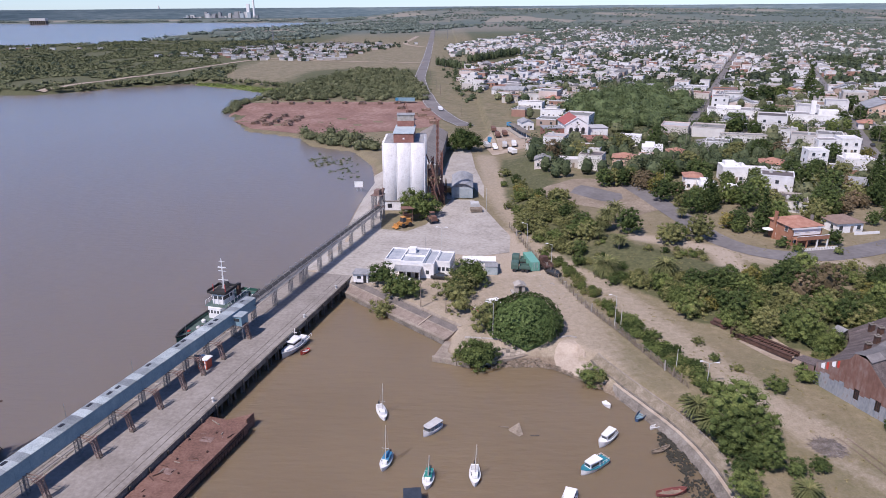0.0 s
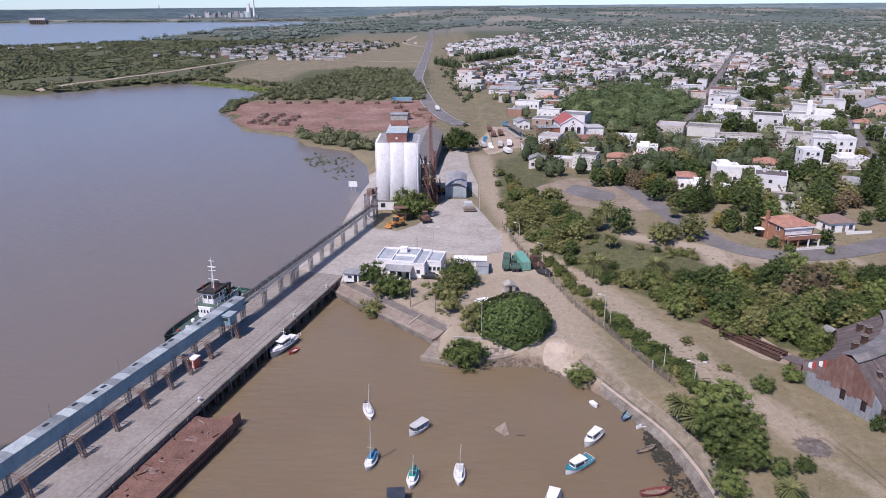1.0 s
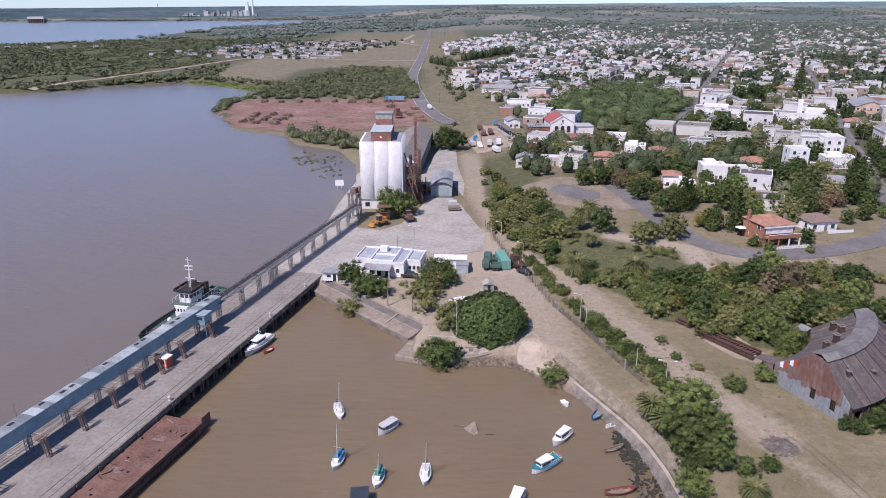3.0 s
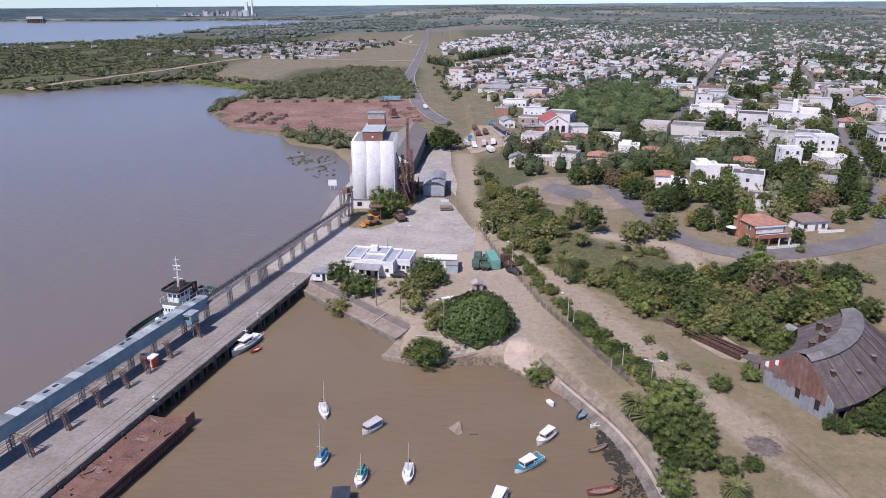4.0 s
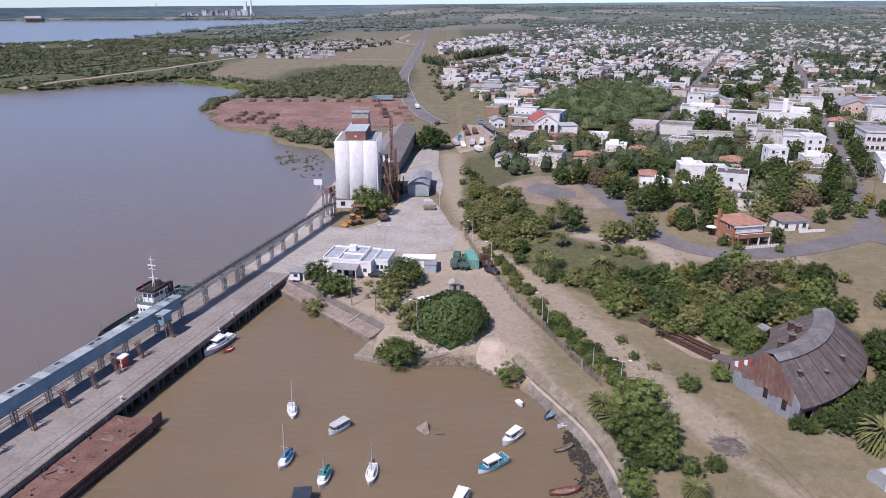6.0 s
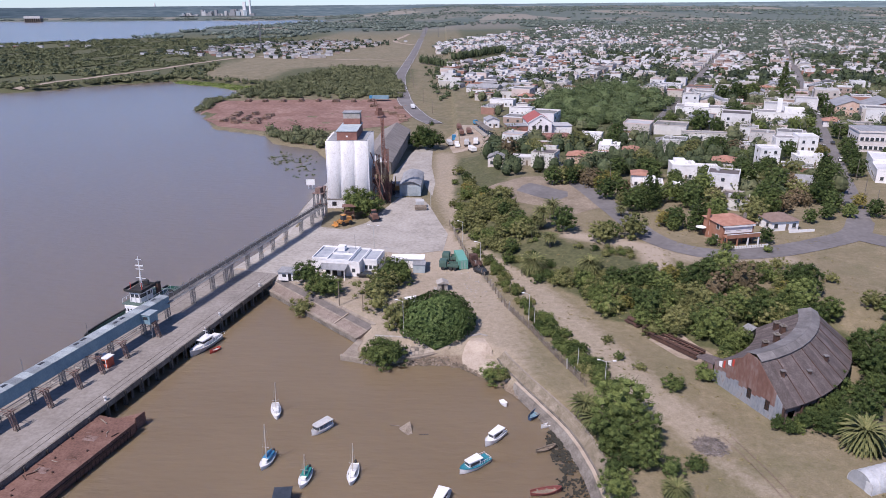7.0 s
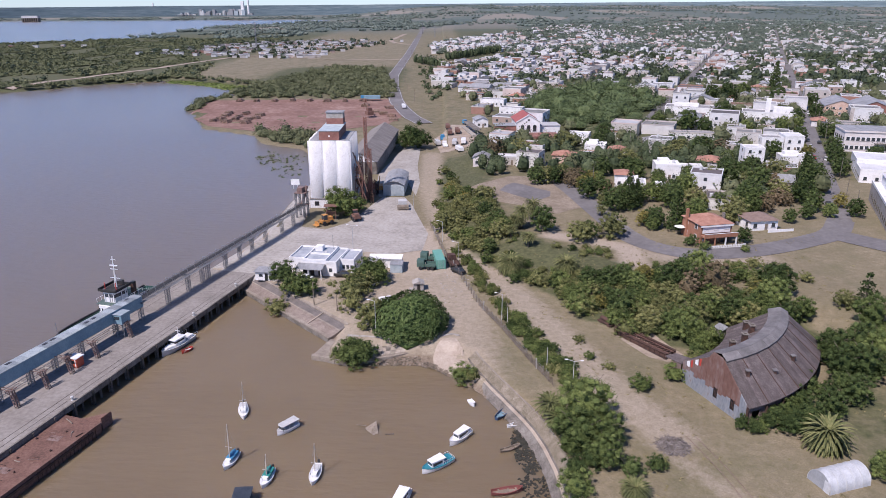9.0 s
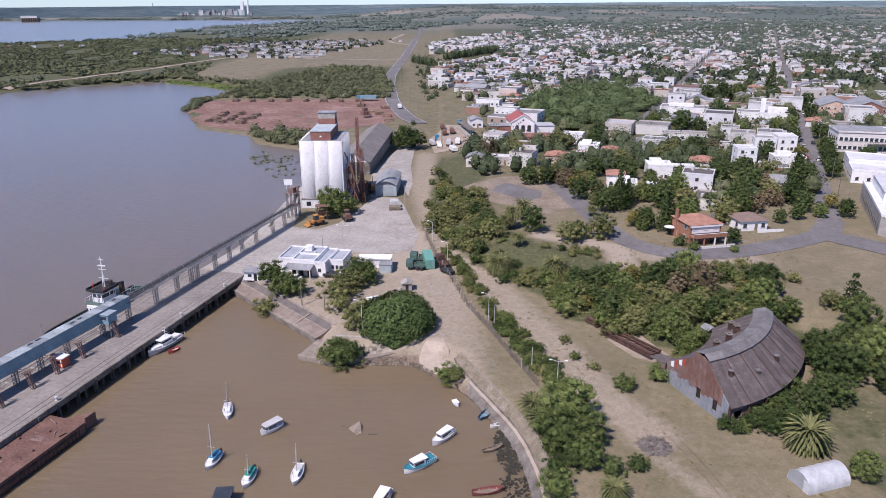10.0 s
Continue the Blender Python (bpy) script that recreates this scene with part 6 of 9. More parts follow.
for x, y in ((-1.2, 2.3), (0, 2.3), (1.2, 2.3), (-2.0, 0.5), (2.0, 0.5), (-2.0, -0.8), (2.0, -0.8)):
    part("window_post", B().box(x - 0.1, x + 0.1, y - 0.06, y + 0.06, 4.36, 7.0), HULLWHITE, tug)
for i in range(5):
    part("deckhouse_window", B().box(-1.9 + 0.8 * i, -1.5 + 0.8 * i, 4.2, 4.24, 2.9, 3.6), GLASS, tug)
part("radar", B().box(-1.0, 1.0, -0.75, -0.45, 12.4, 12.6), HULLWHITE, tug)
for x, y, m in ((-0.8, 8.5, RED), (1.2, 7.0, HULLWHITE), (0.3, 10.5, HULLGREY), (-1.5, 6.0, HULLWHITE)):
    part("deck_gear", B().lathe([(0.5, 1.5), (0.5, 2.3), (0.3, 2.5)], 10, x, y), m, tug)
part("winch", B().bar((-1.1, -9.5, 2.2), (1.1, -9.5, 2.2), 0.6, 12), BLACK, tug)
b = B()
for i in range(8):
    b.bar((-2.95, -6.8 + 1.4 * i, 4.35), (-2.95, -6.8 + 1.4 * i, 5.3), 0.04, 4).bar((2.95, -6.8 + 1.4 * i, 4.35), (2.95, -6.8 + 1.4 * i, 5.3), 0.04, 4)
for x in (-2.95, 2.95):
    b.bar((x, -6.8, 5.3), (x, 3.0, 5.3), 0.04, 4)
part("railing", b, HULLWHITE, tug)

# rusty barge
bg = thing("barge", PIER @ pose(3.95, -60.4, 0, 0, 0, -2.0), "long flat rusty brown steel barge beside the pier", "barge")
part("hull", B().extrude_y([(-3.9, 2.0), (-3.9, -0.6), (3.8, -0.6), (4.2, 0.5), (4.2, 2.0)], -75, 0), RUST, bg)
part("deck", B().box(-4.0, 4.25, -75, 0.1, 2.003, 2.12), RUST, bg, "flat rust-brown deck")
part("rubbing_strake", B().box(4.203, 4.42, -75, -2, 1.1, 1.5), RUST_DARK, bg)
part("bow_ramp", B().add([(-0.6, 0.2, 1.7), (3.4, 0.2, 1.7), (3.4, 3.0, 1.9), (2.9, 3.2, 1.9), (-0.6, 0.2, 1.4), (3.4, 0.2, 1.4), (3.4, 3.0, 1.6), (2.9, 3.2, 1.6)],
                         [(0, 1, 2, 3), (7, 6, 5, 4), (0, 4, 5, 1), (1, 5, 6, 2), (2, 6, 7, 3), (3, 7, 4, 0)]), RUST, bg)
part("bow_plate", B().box(3.45, 3.58, 0.8, 3.2, 0, 2.3), RUST, bg)
for i in range(16):
    part("side_rib", B().bar((4.22, -1.5 - 0.8 * i, 0), (4.4, -1.5 - 0.8 * i, 1.9), 0.06), RUST_DARK, bg)
for x, y in ((-2.4, -7), (0.8, -4), (2.5, -9), (-1, -12), (1.5, -15), (-2.8, -16), (0, -21)):
    part("deck_fitting", B().lathe([(0.17, 2.12), (0.17, 2.3), (0.12, 2.42), (0.05, 2.44)], 8, x, y), RUST_DARK, bg)
    part("coaming", B().box(x - 1.6, x - 0.2, y - 2.05, y - 1.95, 2.12, 2.2), RUST_DARK, bg)

rj = random.Random(36)
for i in range(22):
    x, y = rj.uniform(-3.4, 3.6), rj.uniform(-34, -0.8)
    L = rj.uniform(0.2, 1.1)
    part("scrap", B().box(-L, L, -0.06, 0.06, 0, rj.uniform(0.06, 0.2)), rj.choice((RUST_DARK, RUST_DARK, STONE, BROWNSTEEL)), bg, m=pose(x, y, 2.123, 0, 0, rj.uniform(0, 180)))
for i in range(3):
    part("plate", B().box(-1.1, 1.1, -0.7, 0.7, 0, 0.03), BROWNSTEEL, bg, m=pose(rj.uniform(-2.5, 2.5), -6 - 9 * i, 2.123, 0, 0, rj.uniform(-20, 20)))
# dredger at the river side, seen only at the edge
dr = thing("dredger", PIER @ pose(-29.6, -88.3, 0), "dark rusted dredger with a lattice boom", "ship")
add_hull(dr, 26, 7, 1.8, RUST_DARK, RUST_DARK, transom=0.9)
part("deckhouse", B().box(-2.6, 2.6, -4, 7, 1.7, 5.2), CONC_DARK, dr)
b = B()
lattice(b, (0, 6.0, 5), (0.5, 11.5, 9.5), 1.0, 0.1, 8)
part("boom", b, RUST_DARK, dr)
b = B()
for x in (-2.4, -0.8, 0.8, 2.4):
    b.bar((x, 9.5, 1.6), (x * 0.4, 9.8, 7.2), 0.1).bar((x, 11.5, 1.6), (x * 0.6, 9.8, 6.0), 0.08)
for z in (2.6, 3.8, 5.0):
    b.bar((-2.2, 9.7, z), (2.2, 9.7, z), 0.07)
part("gantry", b, BLACK, dr, "black gantry at the bow")
part("jib", B().bar((0.5, 11, 9.2), (3.0, 13.0, 10.0), 0.18, 6), RUST_DARK, dr)
# floating debris and reeds at the bank
b = B()
rd = random.Random(3)
for i in range(520):
    a, q = rd.uniform(0, 6.28), rd.random() ** 0.5
    x, y = 38.6 + 2.3 * q * math.cos(a) - 0.3 * q * math.sin(a), 98 + 6.3 * q * math.sin(a)
    if rd.random() < 0.2:
        x, y = 39.2 + rd.uniform(-2.5, 1.5), 88 + rd.uniform(-2, 3)
    s = rd.uniform(0.25, 0.7)
    b.bar((x, y, -0.05), (x + rd.uniform(-s, s), y + rd.uniform(-s, s), 0.1), s * 0.4, 5, s * 0.2)
single("water_weed", b, mat("wet_weed", [(0.018, 0.018, 0.013), (0.045, 0.042, 0.03)], 1, 0.8), pose(0, 0, 0), "dark floating weed and debris by the bank", "weed", "", "stuff")

# ---- yard things ----
hut = thing("guard_hut", pose(-21.3, 166.2, 2.95, 0, 0, -8), "small white hut with a grey roof", "hut")
part("wall", B().box(-1.9, 1.9, 0, 3.2, 0, 2.3), WHITE, hut)
part("roof", B().box(-2.2, 2.2, -0.4, 3.6, 2.303, 2.45), GREYROOF, hut)
part("window", B().box(-0.9, 0.1, -0.04, -0.003, 1.0, 1.7), GLASS, hut)
part("door", B().box(0.7, 1.5, -0.04, -0.003, 0, 1.95), DARK, hut)
ws = thing("workshop", pose(5.2, 175.2, 2.85, 0, 0, -3), "low white workshop with a flat pale roof", "building")
part("wall", B().box(0, 8.6, 0, 3.2, 0, 2.6), WHITE, ws)
part("roof", B().box(-0.2, 8.8, -0.3, 3.5, 2.603, 2.8), WHITE, ws)
gb = thing("tool_shed", pose(11.0, 171.6, 2.85, 0, 0, -3), "grey sheet-metal shed beside the workshop", "shed")
part("wall", B().box(0, 3.2, 0, 3.2, 0, 2.2), BLUEROOF, gb)
part("roof", B().box(-0.1, 3.3, -0.1, 3.3, 2.203, 2.32), GREYROOF, gb)
ks = thing("kiosk", pose(18.8, 160.2, 2.85, 0, 0, 6), "small pale concrete kiosk with a pitched roof", "hut")
part("wall", B().box(-1.2, 1.2, -1.1, 1.1, 0, 2.0), CONCRETE, ks)
part("roof", B().extrude_y([(-1.5, 1.95), (0, 2.6), (1.5, 1.95)], -1.4, 1.4), CONCRETE, ks)
part("door", B().box(-0.35, 0.35, -1.14, -1.103, 0, 1.7), DARK, ks)
part("slab", B().box(-2.2, -1.4, -1.8, 0.4, 0, 0.5), CONCRETE, ks)

CW = 2.44
ct = thing("shipping_container", pose(24.4, 173.8, 2.9, 0, 0, 8), "mint-green steel shipping container with ribbed sides", "container")
part("body", B().box(-CW / 2, CW / 2, 0, 8.5, 0.12, 2.6), MINT, ct)
for i in range(26):
    part("rib", B().box(-CW / 2 - 0.04, -CW / 2 - 0.002, 0.2 + 0.32 * i, 0.34 + 0.32 * i, 0.2, 2.5), MINT, ct)
for x in (-CW / 2, CW / 2 - 0.12):
    part("corner_post", B().box(x, x + 0.12, -0.05, -0.003, 0.0, 2.62), MINT, ct)
for x in (-0.6, -0.25, 0.25, 0.6):
    part("lock_bar", B().bar((x, -0.06, 0.2), (x, -0.06, 2.5), 0.03, 5), HULLGREY, ct)


def truck(x, y, rz, cab_m, body_m, label, L=6.5, cover=True):
    th = thing("truck", pose(x, y, ground_at(x, y) + 0.1, 0, 0, rz), label, "truck", "parked trucks")
    part("chassis", B().box(-0.5, 0.5, -L / 2, L / 2, 0.55, 0.8), BLACK, th)
    part("cab", B().extrude_y([(-1.1, 0.7), (1.1, 0.7), (1.1, 1.9), (0.95, 2.6), (-0.95, 2.6), (-1.1, 1.9)], L / 2 - 1.9, L / 2), cab_m, th)
    part("windscreen", B().box(-0.95, 0.95, L / 2 + 0.003, L / 2 + 0.03, 1.75, 2.4), GLASS, th)
    part("bed", B().box(-1.15, 1.15, -L / 2, L / 2 - 2.1, 0.9, 1.15 if not cover else 2.5), body_m, th)
    if not cover:
        for sx in (-1, 1):
            part("side_board", B().box(sx * 1.15 - 0.05, sx * 1.15 + 0.05, -L / 2, L / 2 - 2.1, 1.15, 1.75), body_m, th)
    for yy in (-L / 2 + 0.9, -L / 2 + 2.0, L / 2 - 0.9):
        for sx in (-1, 1):
            part("wheel", B().bar((sx * 0.85, yy, 0.45), (sx * 1.12, yy, 0.45), 0.46, 12), BLACK, th)
    return th


def car(x, y, rz, paint, label, z=None):
    th = thing("car", pose(x, y, (ground_at(x, y) if z is None else z) + 0.12, 0, 0, rz), label, "car", "parked cars")
    part("body", B().extrude_y([(-0.85, 0.35), (0.85, 0.35), (0.85, 0.85), (0.78, 0.95), (-0.78, 0.95), (-0.85, 0.85)], -2.1, 2.1), paint, th)
    part("cabin", B().add([(-0.78, -1.6, 0.95), (0.78, -1.6, 0.95), (0.78, 0.9, 0.95), (-0.78, 0.9, 0.95), (-0.62, -1.1, 1.45), (0.62, -1.1, 1.45), (0.62, 0.25, 1.45), (-0.62, 0.25, 1.45)],
                          [(0, 1, 2, 3), (4, 5, 6, 7), (0, 1, 5, 4), (1, 2, 6, 5), (2, 3, 7, 6), (3, 0, 4, 7)]), GLASS, th)
    part("roof", B().box(-0.62, 0.62, -1.1, 0.25, 1.452, 1.49), paint, th)
    for yy in (-1.3, 1.3):
        for sx in (-1, 1):
            part("wheel", B().bar((sx * 0.7, yy, 0.32), (sx * 0.87, yy, 0.32), 0.32, 12), BLACK, th)
    return th


DKGREEN = mat("dull_green_paint", [(0.04, 0.085, 0.07), (0.08, 0.14, 0.115)], 0.8, 0.6)
truck(20.6, 174.2, 80, DKGREEN, DKGREEN, "old dark green flatbed truck on dirt", 5.0, False)
truck(21.2, 180.0, 78, DKGREEN, DKGREEN, "dark green truck with an empty bed", 4.6, False)
truck(27.6, 176.5, 12, RUST_DARK, RUST_DARK, "rusted derelict truck beside the fence", 5.5, False)
car(28.9, 171.0, 40, BLACK, "burnt-out dark car wreck by the fence")
car(7.4, 163.4, -18, HULLWHITE, "white hatchback parked beside a tree")
car(-10.6, 166.4, 75, HULLWHITE, "white car under the office porch")
car(-1.2, 168.8, 80, BLACK, "dark car parked beside the office")
truck(-2, 492, 8, HULLWHITE, HULLWHITE, "white box truck driving on the road", 9.0)
for i, (x, y, rz, m) in enumerate(((22.5, 356, 10, HULLGREY), (26.2, 350, 4, HULLWHITE), (31.0, 349, -4, HULLGREY), (35.5, 348, -3, HULLWHITE), (25, 372, 0, BLUE), (29, 371, 2, RUST), (33, 374, 3, RUST),
                                   (39, 398, 30, BLUE), (28, 388, 4, RUST), (33, 329, 15, HULLWHITE))):
    truck(x, y, rz, m, m, "parked truck in the gravel lot", 7.0, i % 3 != 1)


def loader(x, y, rz, label, m):
    th = thing("loader", pose(x, y, 2.95, 0, 0, rz), label, "loader", "machines by the silo")
    part("frame", B().box(-1.1, 1.1, -2.2, 2.0, 0.7, 1.5), m, th)
    part("engine_cover", B().box(-0.8, 0.8, -2.2, -0.3, 1.5, 2.3), m, th)
    part("cab", B().box(-0.75, 0.75, -0.2, 1.1, 1.5, 3.1), GLASS, th)
    part("cab_roof", B().box(-0.85, 0.85, -0.3, 1.2, 3.1, 3.22), m, th)
    for sx in (-0.8, 0.8):
        part("arm", B().bar((sx, 1.2, 1.8), (sx, 3.4, 0.8), 0.14), m, th)
    part("bucket", B().extrude_y([(3.2, 0.2), (4.3, 0.2), (4.2, 0.35), (3.4, 0.4), (3.35, 1.3), (3.2, 1.3)], -1.3, 1.3), m, th, m=pose(0, 0, 0, 0, 0, 90))
    for yy in (-1.4, 1.3):
        for sx in (-1.25, 1.25):
            part("wheel", B().bar((sx - 0.22, yy, 0.65), (sx + 0.22, yy, 0.65), 0.65, 14), BLACK, th)


loader(-12.6, 214.6, 130, "orange wheel loader parked by the silo", ORANGE)
loader(-3.6, 219.5, 20, "rust-red tractor parked under the tree", RUST)
hp = thing("intake_hopper", pose(-11.8, 220.5, 2.95, 0, 0, 5), "rust-red steel intake hopper with a canopy", "hopper")
part("bin", B().add([(-1.6, -1.2, 2.6), (1.6, -1.2, 2.6), (1.6, 1.2, 2.6), (-1.6, 1.2, 2.6), (-0.4, -0.4, 1.0), (0.4, -0.4, 1.0), (0.4, 0.4, 1.0), (-0.4, 0.4, 1.0)],
                    [(0, 1, 2, 3), (4, 5, 6, 7), (0, 1, 5, 4), (1, 2, 6, 5), (2, 3, 7, 6), (3, 0, 4, 7)]), RUST, hp)
for x in (-1.5, 1.5):
    for y in (-1.1, 1.1):
        part("leg", B().box(x - 0.1, x + 0.1, y - 0.1, y + 0.1, 0, 4.4), RUST, hp)
part("canopy", B().box(-2.2, 2.2, -1.7, 1.7, 4.403, 4.55), RUST, hp)

# transfer tower where the belt reaches the silo
tw = thing("transfer_tower", pose(-21.6, 222.5, 2.95, 0, 0, -15), "rusty lattice transfer tower at the belt's end", "tower")
for x, y in ((-1.4, -1.4), (1.4, -1.4), (1.4, 1.4), (-1.4, 1.4)):
    b = B()
    lattice(b, (x, y, 0), (x, y, 8.6), 0.5, 0.07, 8)
    part("leg", b, STEEL, tw)
for z in (4.2, 8.4):
    part("platform", B().box(-1.9, 1.9, -1.9, 1.9, z, z + 0.12), BROWNSTEEL, tw)
part("chute", B().bar((0, 0, 4), (1.6, 1.2, 10.5), 0.5, 8), BROWNSTEEL, tw, "rust-brown chute")
part("head", B().box(-0.9, 0.9, -1.2, 1.2, 8.53, 10.2), BROWNSTEEL, tw)
bx = thing("control_cabin", PIER @ pose(axis_w(-32) + 2.6, -32.5, 3.0), "blue sheet-metal cabin on a lattice tower", "cabin")
for x, y in ((-0.9, -0.9), (0.9, -0.9), (0.9, 0.9), (-0.9, 0.9)):
    part("leg", B().bar((x, y, 0), (x * 0.8, y * 0.8, 3.2), 0.1), STEEL, bx)
for z in (0.8, 1.8, 2.8):
    part("brace", B().bar((-0.9, -0.9, z - 0.6), (0.9, -0.9, z), 0.06).bar((0.9, 0.9, z - 0.6), (-0.9, 0.9, z), 0.06), STEEL, bx)
part("cabin", B().box(-1.1, 1.1, -1.3, 1.3, 3.2, 5.3), BLUESHEET, bx)
part("roof", B().box(-1.25, 1.25, -1.45, 1.45, 5.303, 5.4), BLUEROOF, bx)
part("window", B().box(-0.6, 0.6, -1.34, -1.303, 4.2, 4.9), GLASS, bx)
rc = thing("pier_booth", PIER @ pose(-9.2, -46.2, 3.0), "orange-red booth with a white roof on the pier", "booth")
part("body", B().box(-1.0, 1.0, -0.9, 0.9, 0, 2.0), mat("orange_red_paint", [(0.45, 0.07, 0.035), (0.60, 0.12, 0.06)], 0.8, 0.55), rc)
part("window", B().box(-0.2, 0.45, -0.94, -0.903, 0.9, 1.6), DARK, rc)
for x in (-0.7, 0.55):
    part("panel", B().box(x, x + 0.22, -0.93, -0.903, 0.1, 1.9), HULLWHITE, rc)
part("roof", B().box(-1.2, 1.2, -1.1, 1.1, 2.003, 2.14), HULLWHITE, rc)
for x in (-2.2, -1.5):
    part("cabinet", B().box(x, x + 0.5, -0.3, 0.4, 0, 2.3), STEEL, rc)
sg = thing("river_sign", pose(-33.8, 271, ground_at(-31, 271)), "white notice board on posts by the river", "sign")
for x in (-0.8, 0.8):
    part("post", B().box(x - 0.1, x + 0.1, -0.1, 0.1, -1, 2.4), HULLGREY, sg)
part("board", B().box(-1.7, 1.7, -0.12, -0.1, 2.2, 4.6), HULLWHITE, sg)
tr = thing("trailer", pose(11.2, 232.5, 2.95, 0, 0, 4), "grey trailer with stacked timber by the yard", "trailer")
part("box", B().box(-1.6, 1.3, 0.5, 3.5, 0.5, 2.4), HULLGREY, tr)
for z in (0.3, 0.9):
    part("timber_stack", B().box(-2.0, 2.0, -2.6, -0.2, z, z + 0.45), WOOD, tr)
part("wheel", B().bar((-1.65, 2, 0.4), (1.35, 2, 0.4), 0.4, 12), BLACK, tr)
ex = thing("excavator", pose(1.4, 255.5, 2.95, 0, 0, 10), "orange-yellow machine parked behind the shed", "excavator")
part("body", B().box(-1.3, 1.3, -1.8, 1.8, 0.9, 2.6), ORANGE, ex)
part("track", B().box(-1.5, -0.9, -2.2, 2.2, 0, 0.9), BLACK, ex)
part("track", B().box(0.9, 1.5, -2.2, 2.2, 0, 0.9), BLACK, ex)
part("boom", B().bar((0, 1.5, 2.2), (0.3, 4.2, 4.8), 0.25).bar((0.3, 4.2, 4.8), (0.4, 5.6, 2.6), 0.2), ORANGE, ex)
bs = thing("booth", pose(-4.2, 231.5, 2.95), "small brick booth beside the silo", "hut")
part("wall", B().box(-1.2, 1.2, -1, 1, 0, 2.6), BRICK, bs)
part("roof", B().box(-1.4, 1.4, -1.2, 1.2, 2.603, 2.75), GREYROOF, bs)
part("window", B().box(-0.5, 0.4, -1.04, -1.003, 1.1, 1.9), DARK, bs)
# brush heap and rubble
b = B()
rd = random.Random(31)
for i in range(600):
    a, q = rd.uniform(0, 6.28), rd.random() ** 0.5
    x, y = 61.5 + 2.6 * q * math.cos(a), 95.0 + 2.6 * q * math.sin(a)
    z = ground_at(61.5, 95) + 0.9 * (1 - q)
    d = Vector((rd.gauss(0, 1), rd.gauss(0, 1), rd.gauss(0, 0.2))) * 0.45
    b.bar((x - d.x, y - d.y, z - d.z), (x + d.x, y + d.y, z + d.z), rd.uniform(0.02, 0.05), 3)
single("brush_heap", b, mat("grey_twigs", [(0.11, 0.092, 0.082), (0.19, 0.165, 0.15), (0.30, 0.27, 0.25)], 0.8, 0.95, island=0.3), pose(0, 0, 0), "heap of grey cut branches on dry grass", "branches", "", "stuff")
b = B()
for i in range(80):
    x, y = rd.gauss(27, 3.5), rd.gauss(163, 6)
    s = rd.uniform(0.05, 0.24)
    z = ground_at(x, y)
    b.box(-s, s, -s * 0.7, s * 0.7, -0.1, s * 0.5, pose(x, y, z, rd.uniform(-15, 15), rd.uniform(-15, 15), rd.uniform(0, 180)))
single("rubble", b, CONCRETE, pose(0, 0, 0), "scattered pale rubble along the fence", "rubble", "", "stuff")
# old rails on the corridor, hut and fallen branches by the engine shed
for o in (-0.72, 0.72):
    line = [(68.6 + o, 78), (68.0 + o, 85), (67.2 + o, 92), (65.2 + o, 97.5)]
    ribbon("old_rail", line, 0.09, BROWNSTEEL, "rusty rail sunk in dry grass", "rail", 0.12, 3)
sh = thing("small_hut", T(83.3, 132.0, ground_at(83.3, 132.0), 20, 0.66), "small grey hut with a pitched sheet roof", "hut")
part("wall", B().box(-1.8, 1.8, -1.5, 1.5, -0.3, 2.6), CONC_DARK, sh)
part("roof", B().extrude_y([(-2.1, 2.5), (0, 3.5), (2.1, 2.5), (2.1, 2.65), (0, 3.66), (-2.1, 2.65)], -1.9, 1.9), GREYROOF, sh)
part("door", B().box(-0.4, 0.4, -1.54, -1.503, 0, 1.9), DARK, sh)
b = B()
rd = random.Random(63)
for i in range(34):
    a = rd.uniform(0.3, 2.6)
    p = Vector((76.0, 132.0, ground_at(76, 132) + 1.5))
    for k in range(4):
        q = p + Vector((math.cos(a), math.sin(a), rd.uniform(-0.1, 0.45))) * rd.uniform(0.7, 1.3)
        b.bar(p, q, 0.09 - 0.018 * k, 4, 0.075 - 0.018 * k)
        p, a = q, a + rd.uniform(-0.4, 0.4)
b.bar((76, 132, ground_at(76, 132) - 0.2), (76, 132, ground_at(76, 132) + 1.6), 0.2, 6, 0.12)
single("dead_tree", b, mat("bleached_wood", [(0.22, 0.20, 0.18), (0.33, 0.31, 0.285)], 1.2, 0.9), pose(0, 0, 0), "bleached grey dead tree with bare branches", "tree")

# rusty machinery on the silo's flank
em2 = thing("elevator_house", pose(-4.6, 236.5, 2.9, 0, 0, -2), "rusty brown elevator frame with pipes beside the silo", "elevator")
b = B()
for x, y, h in ((-0.8, 0, 15), (1.6, 0, 12.5), (-0.8, 3.2, 17), (1.6, 3.2, 14)):
    b.bar((x, y, 0), (x, y, h), 0.16)
for k in range(6):
    z = 1.5 + 2.2 * k
    b.bar((-0.8, 0, z), (1.6, 0, z + 1.8), 0.09).bar((1.6, 0, z), (1.6, 3.2, z + 1.4), 0.09).bar((-0.8, 0, z), (1.6, 0, z), 0.1).bar((1.6, 0, z), (1.6, 3.2, z), 0.1)
part("frame", b, REDSTEEL, em2)
